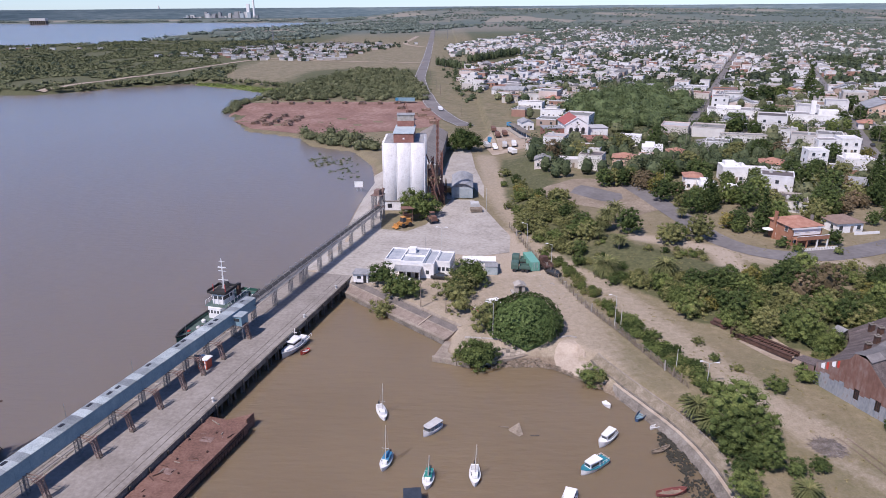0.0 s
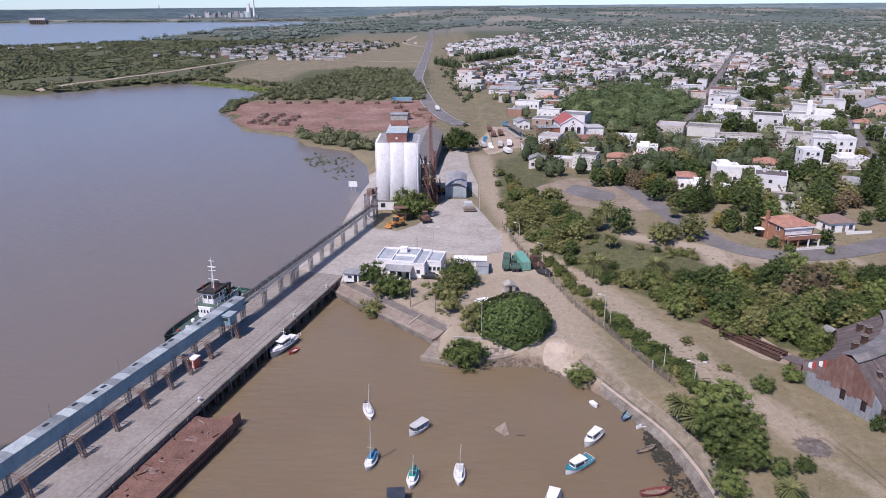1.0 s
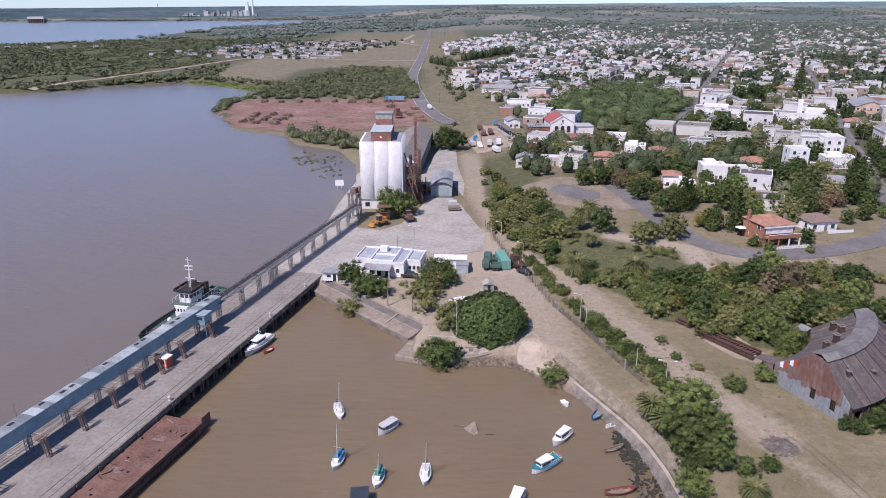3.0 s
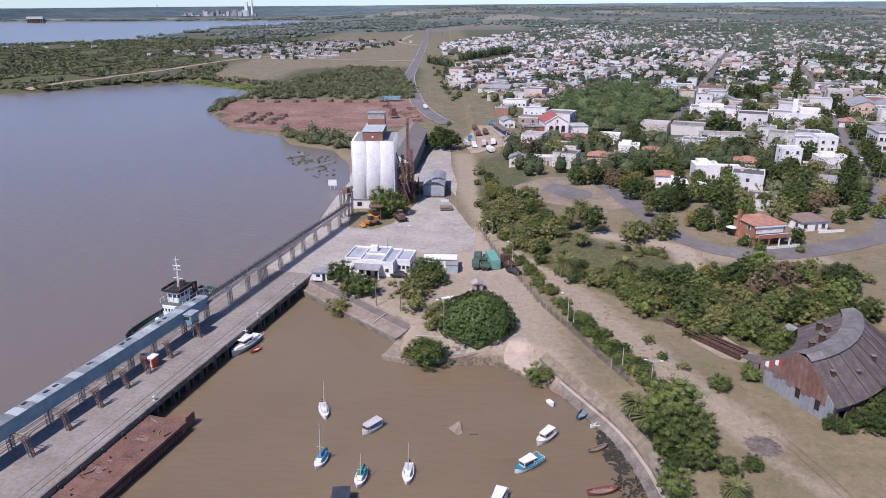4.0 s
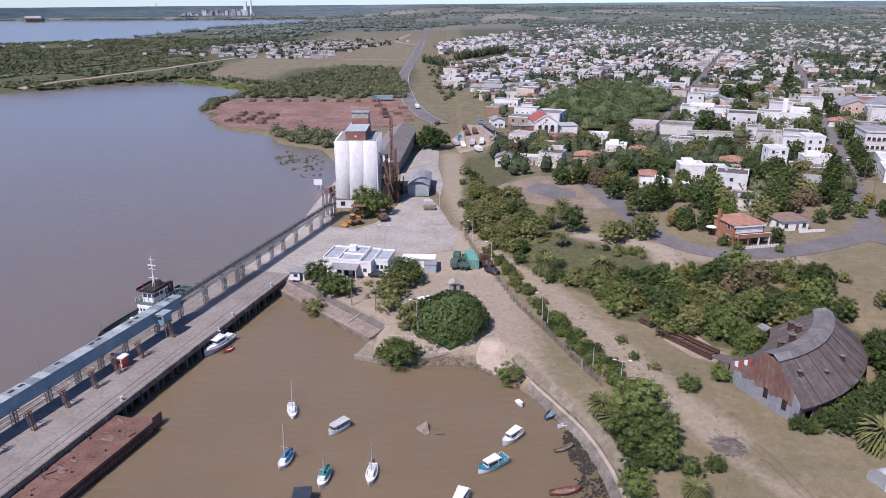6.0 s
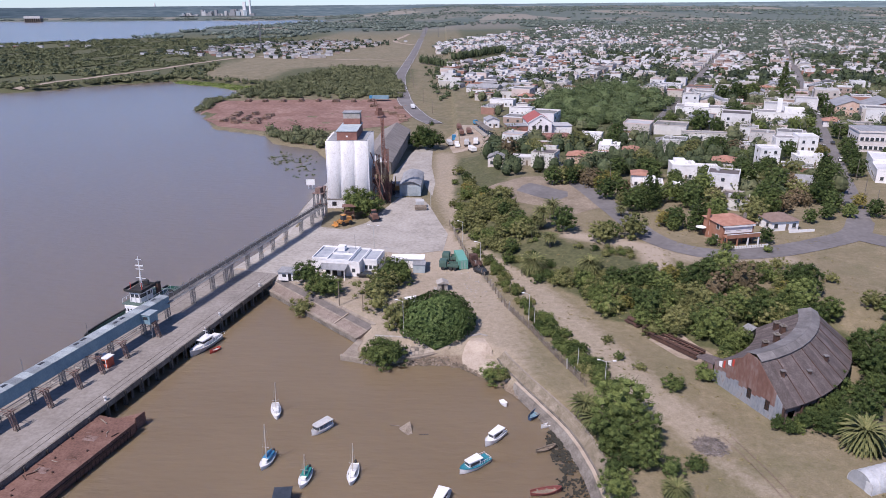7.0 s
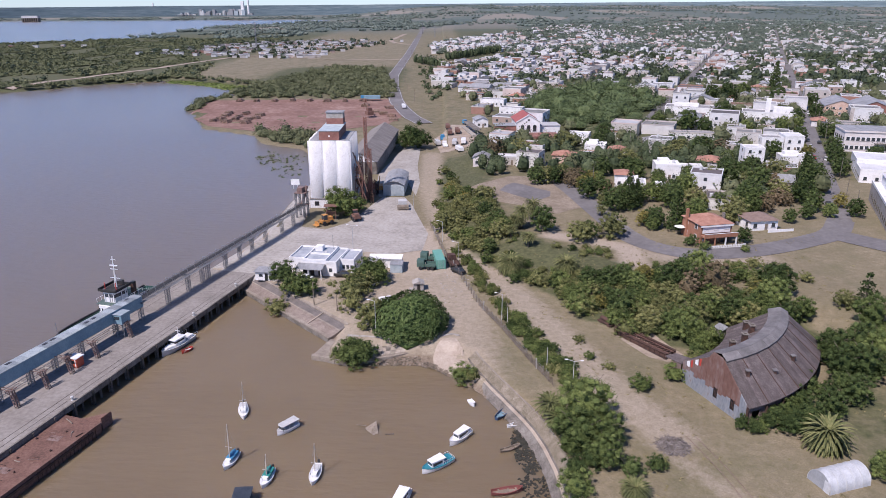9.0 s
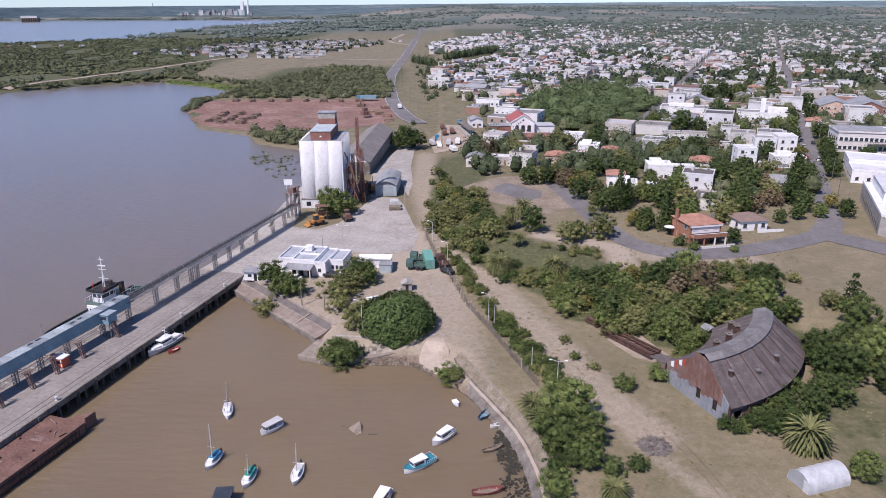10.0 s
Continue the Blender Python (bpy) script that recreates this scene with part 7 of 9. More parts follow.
part("hopper", B().add([(-0.8, 0.2, 9), (1.5, 0.2, 9), (1.5, 3, 9), (-0.8, 3, 9), (0.2, 1.2, 6.4), (0.6, 1.2, 6.4), (0.6, 1.7, 6.4), (0.2, 1.7, 6.4)], [(0, 1, 2, 3), (4, 5, 6, 7), (0, 1, 5, 4), (1, 2, 6, 5), (2, 3, 7, 6), (3, 0, 4, 7)]), RUST_DARK, em2)
part("cabin", B().box(-0.6, 1.4, 0.3, 2.9, 11.2, 13.4), RUST, em2)
for x0, z0, x1, z1 in ((-1.2, 19, 2.4, 9), (0.5, 16, 3.4, 5), (-0.5, 12, 3.0, 2)):
    part("pipe", B().bar((x0, -0.3, z0), (x1, -0.5, z1), 0.2, 8), RUST, em2)
for i, (x, y, h) in enumerate(((1.6, 248, 6.5), (2.6, 252, 5.0), (0.8, 244, 8.5), (1.8, 240, 4.5))):
    b = B()
    lattice(b, (0, 0, 0), (0, 0, h), 1.1, 0.12, 4)
    b.box(-0.5, 0.5, -0.5, 0.5, h * 0.45, h * 0.8)
    single("machine_frame", b, RUST_DARK if i % 2 else REDSTEEL, pose(x - 2, y, 2.9), "rusted machine frame beside the silo", "machine", "machine frames")

# playthings and a white awning beside the big tree
pl = thing("play_frame", pose(8.1, 146.3, ground_at(8.1, 146.3), 0, 0, 25), "low red and white play frame on bare soil", "playground")
part("slide", B().add([(-0.3, -1.2, 0.1), (0.3, -1.2, 0.1), (0.3, 0.5, 1.2), (-0.3, 0.5, 1.2), (-0.3, -1.2, 0.0), (0.3, -1.2, 0.0), (0.3, 0.5, 1.1), (-0.3, 0.5, 1.1)], [(0, 1, 2, 3), (7, 6, 5, 4), (0, 4, 5, 1), (1, 5, 6, 2), (2, 6, 7, 3), (3, 7, 4, 0)]), RED, pl, "red slide")
for x in (-0.9, 0.9):
    part("frame", B().bar((x, 0.4, 0), (x, 0.8, 1.6), 0.06, 6).bar((x, 1.2, 0), (x, 0.8, 1.6), 0.06, 6), RED, pl)
part("platform", B().box(-0.9, 0.9, 0.5, 1.3, 1.0, 1.1), HULLWHITE, pl)
part("rail", B().bar((-0.9, 0.8, 1.6), (0.9, 0.8, 1.6), 0.06, 6), HULLWHITE, pl)
aw = thing("awning", pose(11.6, 149.0, ground_at(11.6, 149), 0, 0, 20), "white cloth awning on thin posts", "awning")
part("cloth", B().add([(-1.5, -1, 2.0), (1.5, -1, 2.0), (1.5, 1, 2.6), (-1.5, 1, 2.6), (-1.5, -1, 1.95), (1.5, -1, 1.95), (1.5, 1, 2.55), (-1.5, 1, 2.55)], [(0, 1, 2, 3), (7, 6, 5, 4), (0, 4, 5, 1), (1, 5, 6, 2), (2, 6, 7, 3), (3, 7, 4, 0)]), HULLWHITE, aw)
for x in (-1.4, 1.4):
    part("post", B().bar((x, -0.9, 0), (x, -0.9, 1.95), 0.04, 6), STEEL, aw)
    part("post", B().bar((x, 0.9, 0), (x, 0.9, 2.5), 0.04, 6), STEEL, aw)

# ---- houses ----
WALLS = [(0.684, 0.673, 0.673), (0.719, 0.719, 0.719), (0.650, 0.638, 0.615), (0.708, 0.708, 0.719), (0.534, 0.499, 0.452), (0.673, 0.661, 0.650), (0.580, 0.557, 0.534), (0.394, 0.302, 0.255), (0.696, 0.684, 0.650), (0.510, 0.464, 0.429), (0.615, 0.510, 0.464), (0.336, 0.186, 0.139)]
ROOFS = [(0.334, 0.334, 0.343), (0.244, 0.244, 0.244), (0.189, 0.189, 0.189), (0.397, 0.397, 0.406), (0.144, 0.144, 0.153), (0.280, 0.280, 0.289), (0.135, 0.117, 0.117), (0.442, 0.442, 0.451), (0.189, 0.090, 0.063), (0.216, 0.216, 0.207), (0.108, 0.099, 0.099), (0.307, 0.307, 0.316)]
PAINT = palette("house_paint", WALLS)
FLATROOF = palette("flat_roof_coat", ROOFS)
PAINT_FAR = palette("far_house_paint", WALLS, island=True)
ROOF_FAR = palette("far_roof_coat", ROOFS + [(0.50, 0.50, 0.51), (0.60, 0.60, 0.61), (0.36, 0.35, 0.35), (0.52, 0.51, 0.50)], island=True)
PINKWALL = mat("pale_pink_plaster", [(0.52, 0.46, 0.43), (0.62, 0.565, 0.54), (0.68, 0.63, 0.60)], 0.3, 0.9, 0.1, 3)
ORANGEBRICK = mat("orange_brick_wall", [(0.24, 0.105, 0.062), (0.31, 0.145, 0.088), (0.37, 0.19, 0.125)], 0.6, 0.9, 0.3, 6)
window_mesh = B().box(-0.55, 0.55, -0.06, 0.0, 0, 1.2).mesh("window", GLASS)
frame_mesh = B().box(-0.7, 0.7, -0.03, -0.004, -0.12, 1.32).mesh("frame", HULLWHITE)
sill_mesh = B().box(-0.75, 0.75, -0.14, -0.062, -0.14, -0.02).mesh("sill", CONCRETE)


def window(parent, x, y, z, rz=0.0, s=1.0, fine=False):
    w = part("window", window_mesh, None, parent, m=pose(x, y, z, 0, 0, rz) @ Matrix.Diagonal((s, 1, s, 1)))
    if fine:
        part("frame", frame_mesh, None, w)
        part("sill", sill_mesh, None, w)
    return w


def house(m, W, D, H, roof="flat", wall=None, roofm=None, label="low white house with a flat roof", name="house", win=2, floors=1, fine=False, group="town houses"):
    """Front along the local x axis, facing -y; the place is the middle of the front's foot."""
    th = thing(name, m, label, "house", group)
    wall = wall or PAINT
    part("wall", B().box(-W / 2, W / 2, 0, D, -1.2, H), wall, th)
    if roof == "flat":
        part("roof", B().box(-W / 2 + 0.2, W / 2 - 0.2, 0.2, D - 0.2, H - 0.2, H + 0.06), roofm or FLATROOF, th)
        t = 0.22
        part("parapet", B().box(-W / 2 - 0.06, W / 2 + 0.06, -0.06, t, H + 0.003, H + 0.65).box(-W / 2 - 0.06, -W / 2 + t, t, D + 0.06, H + 0.003, H + 0.5)
             .box(W / 2 - t, W / 2 + 0.06, t, D + 0.06, H + 0.003, H + 0.5).box(-W / 2 + t, W / 2 - t, D - t, D + 0.06, H + 0.003, H + 0.4), wall, th)
    elif roof == "gable":
        part("gable", B().extrude_y([(-W / 2, H), (W / 2, H), (0, H + W * 0.2)], 0.01, D - 0.01), wall, th)
        o = 0.35
        part("roof", B().extrude_y([(-W / 2 - o, H - 0.1), (0, H + W * 0.2 + 0.05), (W / 2 + o, H - 0.1), (W / 2 + o, H + 0.06), (0, H + W * 0.2 + 0.22), (-W / 2 - o, H + 0.06)], -o, D + o), roofm or GREYROOF, th)
    else:
        o, r = 0.5, min(W, D) * 0.34
        b = B()
        p = [(-W / 2 - o, -o, H), (W / 2 + o, -o, H), (W / 2 + o, D + o, H), (-W / 2 - o, D + o, H)]
        if W >= D:
            q = [(-W / 2 + D / 2, D / 2, H + r * 0.62), (W / 2 - D / 2, D / 2, H + r * 0.62)]
            b.add(p + q, [(0, 1, 5, 4), (1, 2, 5), (2, 3, 4, 5), (3, 0, 4), (3, 2, 1, 0)])
        else:
            q = [(0, W / 2, H + r * 0.62), (0, D - W / 2, H + r * 0.62)]
            b.add(p + q, [(0, 1, 4), (1, 2, 5, 4), (2, 3, 5), (3, 0, 4, 5), (3, 2, 1, 0)])
        part("roof", b, roofm or TERRACOTTA, th)
    part("door", B().box(-0.45, 0.45, -0.05, -0.004, 0, 2.1), WOOD, th, m=pose(W * 0.08, 0, 0))
    for f in range(floors):
        z = 1.0 + 3.0 * f
        for i in range(win):
            x = -W / 2 + W * (i + 0.5) / win
            if f or abs(x - W * 0.08) > 1.1:
                window(th, x, 0, z, fine=fine)
        for i in range(max(1, win - 1)):
            y = D * (i + 0.5) / max(1, win - 1)
            window(th, -W / 2, y, z, -90, fine=fine)
    return th


VARIANTS = [
    (9, 12, 3.4, "flat", None, "low rendered house with a flat roof", 2, 1), (11, 10, 3.2, "flat", None, "single-storey town house with parapet roof", 3, 1),
    (8, 14, 3.6, "flat", None, "narrow deep town house with a flat roof", 2, 1), (12, 9, 3.3, "gable", None, "low house under a grey sheet roof", 3, 1),
    (9, 9, 3.1, "hip", None, "small house with a red tiled roof", 2, 1), (9, 10, 6.3, "flat", None, "two-storey house with a flat roof", 2, 2),
    (14, 11, 4.2, "flat", None, "wide flat-roofed building with pale walls", 4, 1), (10, 13, 3.4, "gable", GREYROOF, "house with a weathered grey pitched roof", 2, 1),
    (7, 7, 3.0, "flat", None, "small square house with a flat roof", 2, 1), (12, 12, 6.6, "flat", None, "large two-storey building with pale walls", 3, 2)]
MODELS = {}


def town_house(v, x, y, rz, s):
    """The first of each sort is built, the rest are copies."""
    W, D, H, roof, rm, label, win, floors = VARIANTS[v]
    z = ground_at(x, y)
    if v not in MODELS:
        MODELS[v] = house(pose(x, y, z, 0, 0, rz), W, D, H, roof, None, rm, label, win=win, floors=floors)
        if v in (0, 2, 5):
            part("water_tank", B().lathe([(0.6, H + 0.07), (0.6, H + 1.2), (0.3, H + 1.4)], 10, W * 0.2, D * 0.7), HULLGREY, MODELS[v])
        return
    copy_thing(MODELS[v], T(x, y, z, rz, s, s * 0.97))


PARK = [(78, 453), (100, 522), (152, 540), (174, 478), (131, 380), (108, 372), (86, 385)]
TAKEN = []          # x, y, radius of what stands there already


def free(x, y, r):
    return all((x - a) ** 2 + (y - b) ** 2 > (r + c) ** 2 for a, b, c in TAKEN)


def take(x, y, r):
    TAKEN.append((x, y, r))


GZ = -math.degrees(GRID)
# the orange house with its terrace
take(101, 185, 11)
oh = house(pose(100.0, 182.4, 6.9, 0, 0, 12), 9.4, 9.5, 5.6, "hip", ORANGEBRICK, TERRACOTTA, "two-storey orange brick house with a tiled roof", "villa", 3, 2, True, "")
part("white_band", B().box(-4.9, 4.9, -0.5, -0.06, 5.0, 5.45), HULLWHITE, oh)
part("upper_wall", B().box(-4.2, 4.2, -0.12, -0.07, 3.2, 5.0), HULLWHITE, oh)
part("balcony", B().box(-5.0, 5.0, -2.6, -0.52, 2.75, 2.95), ORANGEBRICK, oh, "brick balcony slab")
part("balcony_wall", B().box(-5.0, 5.0, -2.7, -2.603, 2.6, 3.7), ORANGEBRICK, oh)
part("balcony_rail", B().box(-5.05, 5.05, -2.74, -2.56, 3.703, 3.82), HULLWHITE, oh)
for x in (-4.8, -1.6, 1.6, 4.8):
    part("pillar", B().box(x - 0.16, x + 0.16, -2.6, -2.3, 0, 2.75), ORANGEBRICK if x < 0 else HULLWHITE, oh)
part("terrace_window", B().box(1.6, 4.4, -0.16, -0.13, 0.4, 2.6), GLASS, oh)
part("chimney", B().box(-5.3, -4.72, 6.5, 7.3, 0, 8.4), ORANGEBRICK, oh)
part("chimney", B().box(4.72, 5.3, 4.5, 5.3, 0, 7.2), CONC_DARK, oh)
for i in range(26):
    part("fence_slat", B().box(-6.5 + 0.5 * i, -6.2 + 0.5 * i, -4.6, -4.52, -0.3, 1.1), HULLWHITE, oh)
part("fence_rail", B().box(-6.6, 6.6, -4.51, -4.45, 0.3, 0.4).box(-6.6, 6.6, -4.51, -4.45, 0.8, 0.9), HULLWHITE, oh)
part("awning", B().lathe([(1.6, 2.9), (0.1, 3.4)], 10, -6.2, 8), HULLWHITE, oh, "white parasol")
take(119, 197, 7)
wh = house(pose(118.5, 193.8, 6.9, 0, 0, 8), 8.5, 8, 3.0, "hip", WHITE, mat("brown_tiles", [(0.16, 0.11, 0.09), (0.25, 0.18, 0.15)], 0.8, 0.9), "small white bungalow with a brown tiled roof", "bungalow", 3, 1, True, "")
part("garden_wall", B().box(0, 8, -2.3, -2.1, -0.3, 0.9), HULLWHITE, wh)
# corner building with a long pale flat roof
take(166, 205, 22)
cb = thing("corner_building", pose(150.5, 186.0, 6.9, 0, 0, GZ), "long white-grey corner building with flat roofs", "building")
part("wall", B().prism([(0, 3), (3, 0), (24, 0), (24, 46), (0, 46)], -1, 5.8), CONCRETE, cb, "grey street wall")
part("parapet", B().prism([(-0.1, 2.95), (2.95, -0.1), (24.1, -0.1), (24.1, 0.3), (3.1, 0.3), (0.3, 3.1), (0.3, 46.1), (-0.1, 46.1)], 5.803, 6.6), WHITE, cb)
part("roof", B().prism([(0.4, 3.2), (3.2, 0.4), (24, 0.4), (24, 46), (0.4, 46)], 5.75, 6.0), mat("white_roof_coat", [(0.5, 0.5, 0.51), (0.64, 0.645, 0.66), (0.72, 0.73, 0.74)], 0.15, 0.8, 0.1, 2), cb, "white coated roof")
part("upper_storey", B().box(2.5, 24, 20, 45, 6.003, 9.0), WHITE, cb)
part("upper_roof", B().box(2.3, 24.2, 19.8, 45.2, 9.003, 9.2), mat("pale_roof_sheet", [(0.45, 0.45, 0.47), (0.6, 0.6, 0.62)], 0.2, 0.7), cb)
for x, y in ((5, 6), (9, 12), (13, 7), (18, 13), (7, 17)):
    part("roof_box", B().box(x, x + 1.8, y, y + 1.4, 6.003, 7.0), WHITE, cb)
for i in range(12):
    window(cb, -0.001, 6 + 3.2 * i, 1.2, -90, 1.2)
for i in range(6):
    window(cb, 5 + 3.2 * i, -0.001, 1.2, 0, 1.2)
# pale two-storey theatre
take(214, 312, 15)
thr = thing("theatre", pose(203.5, 308.0, 6.9, 0, 0, -14), "pale pink two-storey civic building with tall windows", "building")
part("wall", B().box(0, 21, 0, 16, -1, 8.6), PINKWALL, thr)
part("cornice", B().box(-0.3, 21.3, -0.35, 16.3, 8.603, 9.3), PINKWALL, thr)
part("roof", B().box(0, 21, 0, 16, 9.303, 9.5), GREYROOF, thr)
for i in range(10):
    for z in (1.2, 5.0):
        window(thr, 1.4 + 2.02 * i, -0.001, z, 0, 1.25, True)
for i in range(5):
    window(thr, -0.001, 1.8 + 3 * i, 4.8, -90, 1.2)
part("porch", B().box(12, 20, -2.2, -0.4, 3.9, 4.2), CONC_DARK, thr)
# buildings that stand out in the town
PALEROOF = mat("pale_roof_coat", [(0.42, 0.42, 0.43), (0.55, 0.55, 0.56), (0.64, 0.64, 0.65)], 0.2, 0.8, 0.1, 2)
GREYTILE = mat("grey_tile_roof", [(0.16, 0.155, 0.155), (0.24, 0.235, 0.235), (0.31, 0.305, 0.30)], 0.6, 0.85, 0.2, 4)
PINKPAINT = mat("salmon_plaster", [(0.42, 0.27, 0.20), (0.54, 0.38, 0.30), (0.60, 0.45, 0.37)], 0.4, 0.9, 0.1, 3)
for x, y, W, D, H, rz, roof, wall, roofm, lab in (
        (147.8, 271, 7.5, 8, 8.7, -8, "flat", WHITE, PALEROOF, "three-storey white block of flats with dark windows"),
        (167.7, 276, 12, 8, 4.0, -8, "flat", WHITE, PALEROOF, "low white hall with a pale flat roof"),
        (187.4, 247.5, 19, 14, 4.4, -23.7, "flat", WHITE, PALEROOF, "long white workshop with a pale sheet roof"),
        (193.4, 261.0, 19, 17, 5.4, -23.7, "flat", WHITE, PALEROOF, "tall white workshop with a pale flat roof"),
        (171, 306.3, 9, 9, 5.8, -10, "flat", WHITE, GREYTILE, "white two-storey house with a grey roof terrace"),
        (180, 305.0, 8, 10, 6.6, -10, "flat", WHITE, PALEROOF, "tall white house with an arched porch"),
        (147, 334, 24, 8, 3.4, -12, "flat", None, GREYTILE, "long low pale house behind garden trees"),
        (121.5, 317.5, 8.5, 9, 3.2, -14, "hip", WHITE, GREYTILE, "white house under a grey tiled roof"),
        (109, 254.8, 9, 9, 5.4, -8, "flat", WHITE, WHITE, "white modern two-storey house among trees"),
        (119, 263, 11, 5, 3.3, -10, "flat", WHITE, PALEROOF, "long white garden wing with a flat roof"),
        (92, 235.5, 6.5, 8, 3.4, -14, "flat", WHITE, PALEROOF, "white modern house with stepped flat roofs"),
        (99.6, 229.3, 7.5, 7, 3.1, -14, "flat", WHITE, PALEROOF, "low white modern house with wide windows"),
        (90.0, 244.5, 6.2, 7.5, 4.6, -12, "hip", WHITE, TERRACOTTA, "white house with a brick-red tiled roof"),
        (206, 388.5, 28, 14, 4.6, -22, "flat", WHITE, GREYTILE, "wide white clinic block with grey flat roofs"),
        (172, 414, 31, 16, 4.4, -22, "flat", WHITE, GREYTILE, "long market hall with white parapet walls"),
        (256, 408, 17, 30, 5.6, -22, "gable", PINKPAINT, GREYROOF, "grey gabled storehouse with a plain front"),
        (272, 401, 18, 32, 5.6, -22, "gable", BRICK, GREYROOF, "brown brick storehouse with a dull gabled roof"),
        (75, 284.7, 9.5, 8, 3.3, -16, "hip", PINKPAINT, TERRACOTTA, "salmon-pink house with an orange tiled roof"),
        (84.5, 287, 6, 7, 3.6, -16, "flat", PINKPAINT, PALEROOF, "pink rendered house with a flat roof"),
        (91.8, 303.2, 9, 9, 4.0, -16, "flat", WHITE, WHITE, "white house with stepped white roofs"),
        (100, 295.5, 8, 8, 3.4, -16, "hip", WHITE, TERRACOTTA, "small white house with a red tiled roof"),
        (52.5, 281, 10.5, 7, 3.0, -10, "flat", None, PALEROOF, "low house with patched pale sheet roofs"),
        (40.5, 281, 6.3, 7, 3.6, -10, "gable", PINKWALL, GREYTILE, "small gabled house with pale pink walls"),
        (90.5, 336, 10, 9, 4.4, -18, "flat", WHITE, PALEROOF, "white corner house beside the park"),
        (66.5, 430, 14, 9, 4.2, -18, "flat", WHITE, GREYTILE, "white house with two flat roofs near the station"),
        (58, 470, 16, 10, 4.0, -18, "flat", WHITE, GREYTILE, "long white house along the railway lot")):
    take(x, y + D / 2, max(W, D) * 0.5 + 1)
    th = house(pose(x, y, ground_at(x, y), 0, 0, rz), W, D, H, roof, wall, roofm, lab, "house", max(2, int(W / 3.2)), max(1, int(H // 2.8)), True, "")
    if "clinic" in lab:
        part("tower", B().box(-2, 0.5, 6, 8.5, H + 0.1, H + 7.5), WHITE, th, "tall white water tower")
        part("upper_storey", B().box(2, 12, 4, 11, H + 0.1, H + 2.8), WHITE, th)
    if "modern" in lab or "stepped" in lab or "hall" in lab:
        part("roof_room", B().box(-W * 0.35, W * 0.1, D * 0.45, D * 0.9, H + 0.07, H + 1.6), WHITE, th)
        part("water_tank", B().lathe([(0.55, H + 0.07), (0.55, H + 1.1), (0.25, H + 1.3)], 10, W * 0.3, D * 0.6), HULLGREY, th)
# station with a red gabled roof
take(70, 375, 16)
st = thing("station", pose(70, 364.5, ground_at(70, 366), 0, 0, 3), "white station building with a red gabled roof", "station")
part("wall", B().box(-6, 6, 0, 20, -1, 6.2), WHITE, st)
part("gable", B().extrude_y([(-6, 6.2), (6, 6.2), (0, 9.6)], 0.02, 19.98), WHITE, st)
part("roof", B().extrude_y([(-6.6, 5.95), (0, 9.75), (6.6, 5.95), (6.6, 6.15), (0, 9.98), (-6.6, 6.15)], 0.3, 20.5), mat("red_sheet_roof", [(0.26, 0.07, 0.06), (0.36, 0.11, 0.095)], 0.5, 0.7), st, "faded red roof")
part("coping", B().extrude_y([(-6.7, 6.0), (0, 9.9), (6.7, 6.0), (6.7, 6.45), (0, 10.4), (-6.7, 6.45)], -0.3, 0.25), HULLWHITE, st)
for x in (-3.2, 0, 3.2):
    b = B().box(x - 0.95, x + 0.95, -0.05, -0.004, 1.4, 4.0)
    b.lathe([(0.95, 0), (0.95, 0.046)], 16)
    for i in range(32):
        vx, vy, vz = b.v[-32 + i]
        b.v[-32 + i] = (x + vx, -0.05 + vz, 4.0 + vy)
    part("arched_window", b, GLASS, st)
part("rose_window", B().bar((0, -0.05, 7.4), (0, -0.004, 7.4), 0.5, 14), GLASS, st)
part("wing", B().box(6.003, 17, 2, 13, -1, 4.0), WHITE, st)
part("wing_roof", B().box(5.9, 17.3, 1.7, 13.3, 4.003, 4.25), FLATROOF, st)
part("wing", B().box(-17, -6.003, 3, 12, -1, 4.0), BRICK, st)
part("wing_roof", B().box(-17.3, -5.9, 2.7, 12.3, 4.003, 4.25), GREYROOF, st)
part("brick_terrace", B().box(-12, 14, -14, -1.5, -1, 1.2), BRICK, st)
take(70, 357, 9)
# goods platform and sheds beside the station
gp = house(pose(47, 388, ground_at(47, 388), 0, 0, 8), 7, 10, 4.0, "gable", WHITE, GREYROOF, "small white goods house with grey roof", "goods_house", 2, 1, False, "")
take(47, 392, 7)
pf = thing("platform_canopy", pose(43.5, 362, ground_at(43, 365), 0, 0, 10), "long dark platform canopy on posts", "canopy")
part("roof", B().box(-2, 2, 0, 30, 3.4, 3.6), CONC_DARK, pf)
for i in range(7):
    part("post", B().box(-0.12, 0.12, 0.5 + 4.7 * i, 0.74 + 4.7 * i, -0.5, 3.4), WHITE, pf)
part("platform", B().box(-3, 2.2, 0, 30, -0.6, 0.8), CONCRETE, pf)
take(44, 376, 9)

NEAR = [(40, 292), (64, 270), (78, 262), (88, 240), (104, 222), (128, 222), (146, 240), (158, 228), (185, 205), (330, 380), (345, 560), (46, 560), (36, 500), (50, 440), (50, 400)]
rt = random.Random(2024)
built = 0
lots = []
def off_street(x, y):
    w = (x - 145) * GN[0] + (y - 201) * GN[1]
    return abs((w + 41) % 82 - 41)


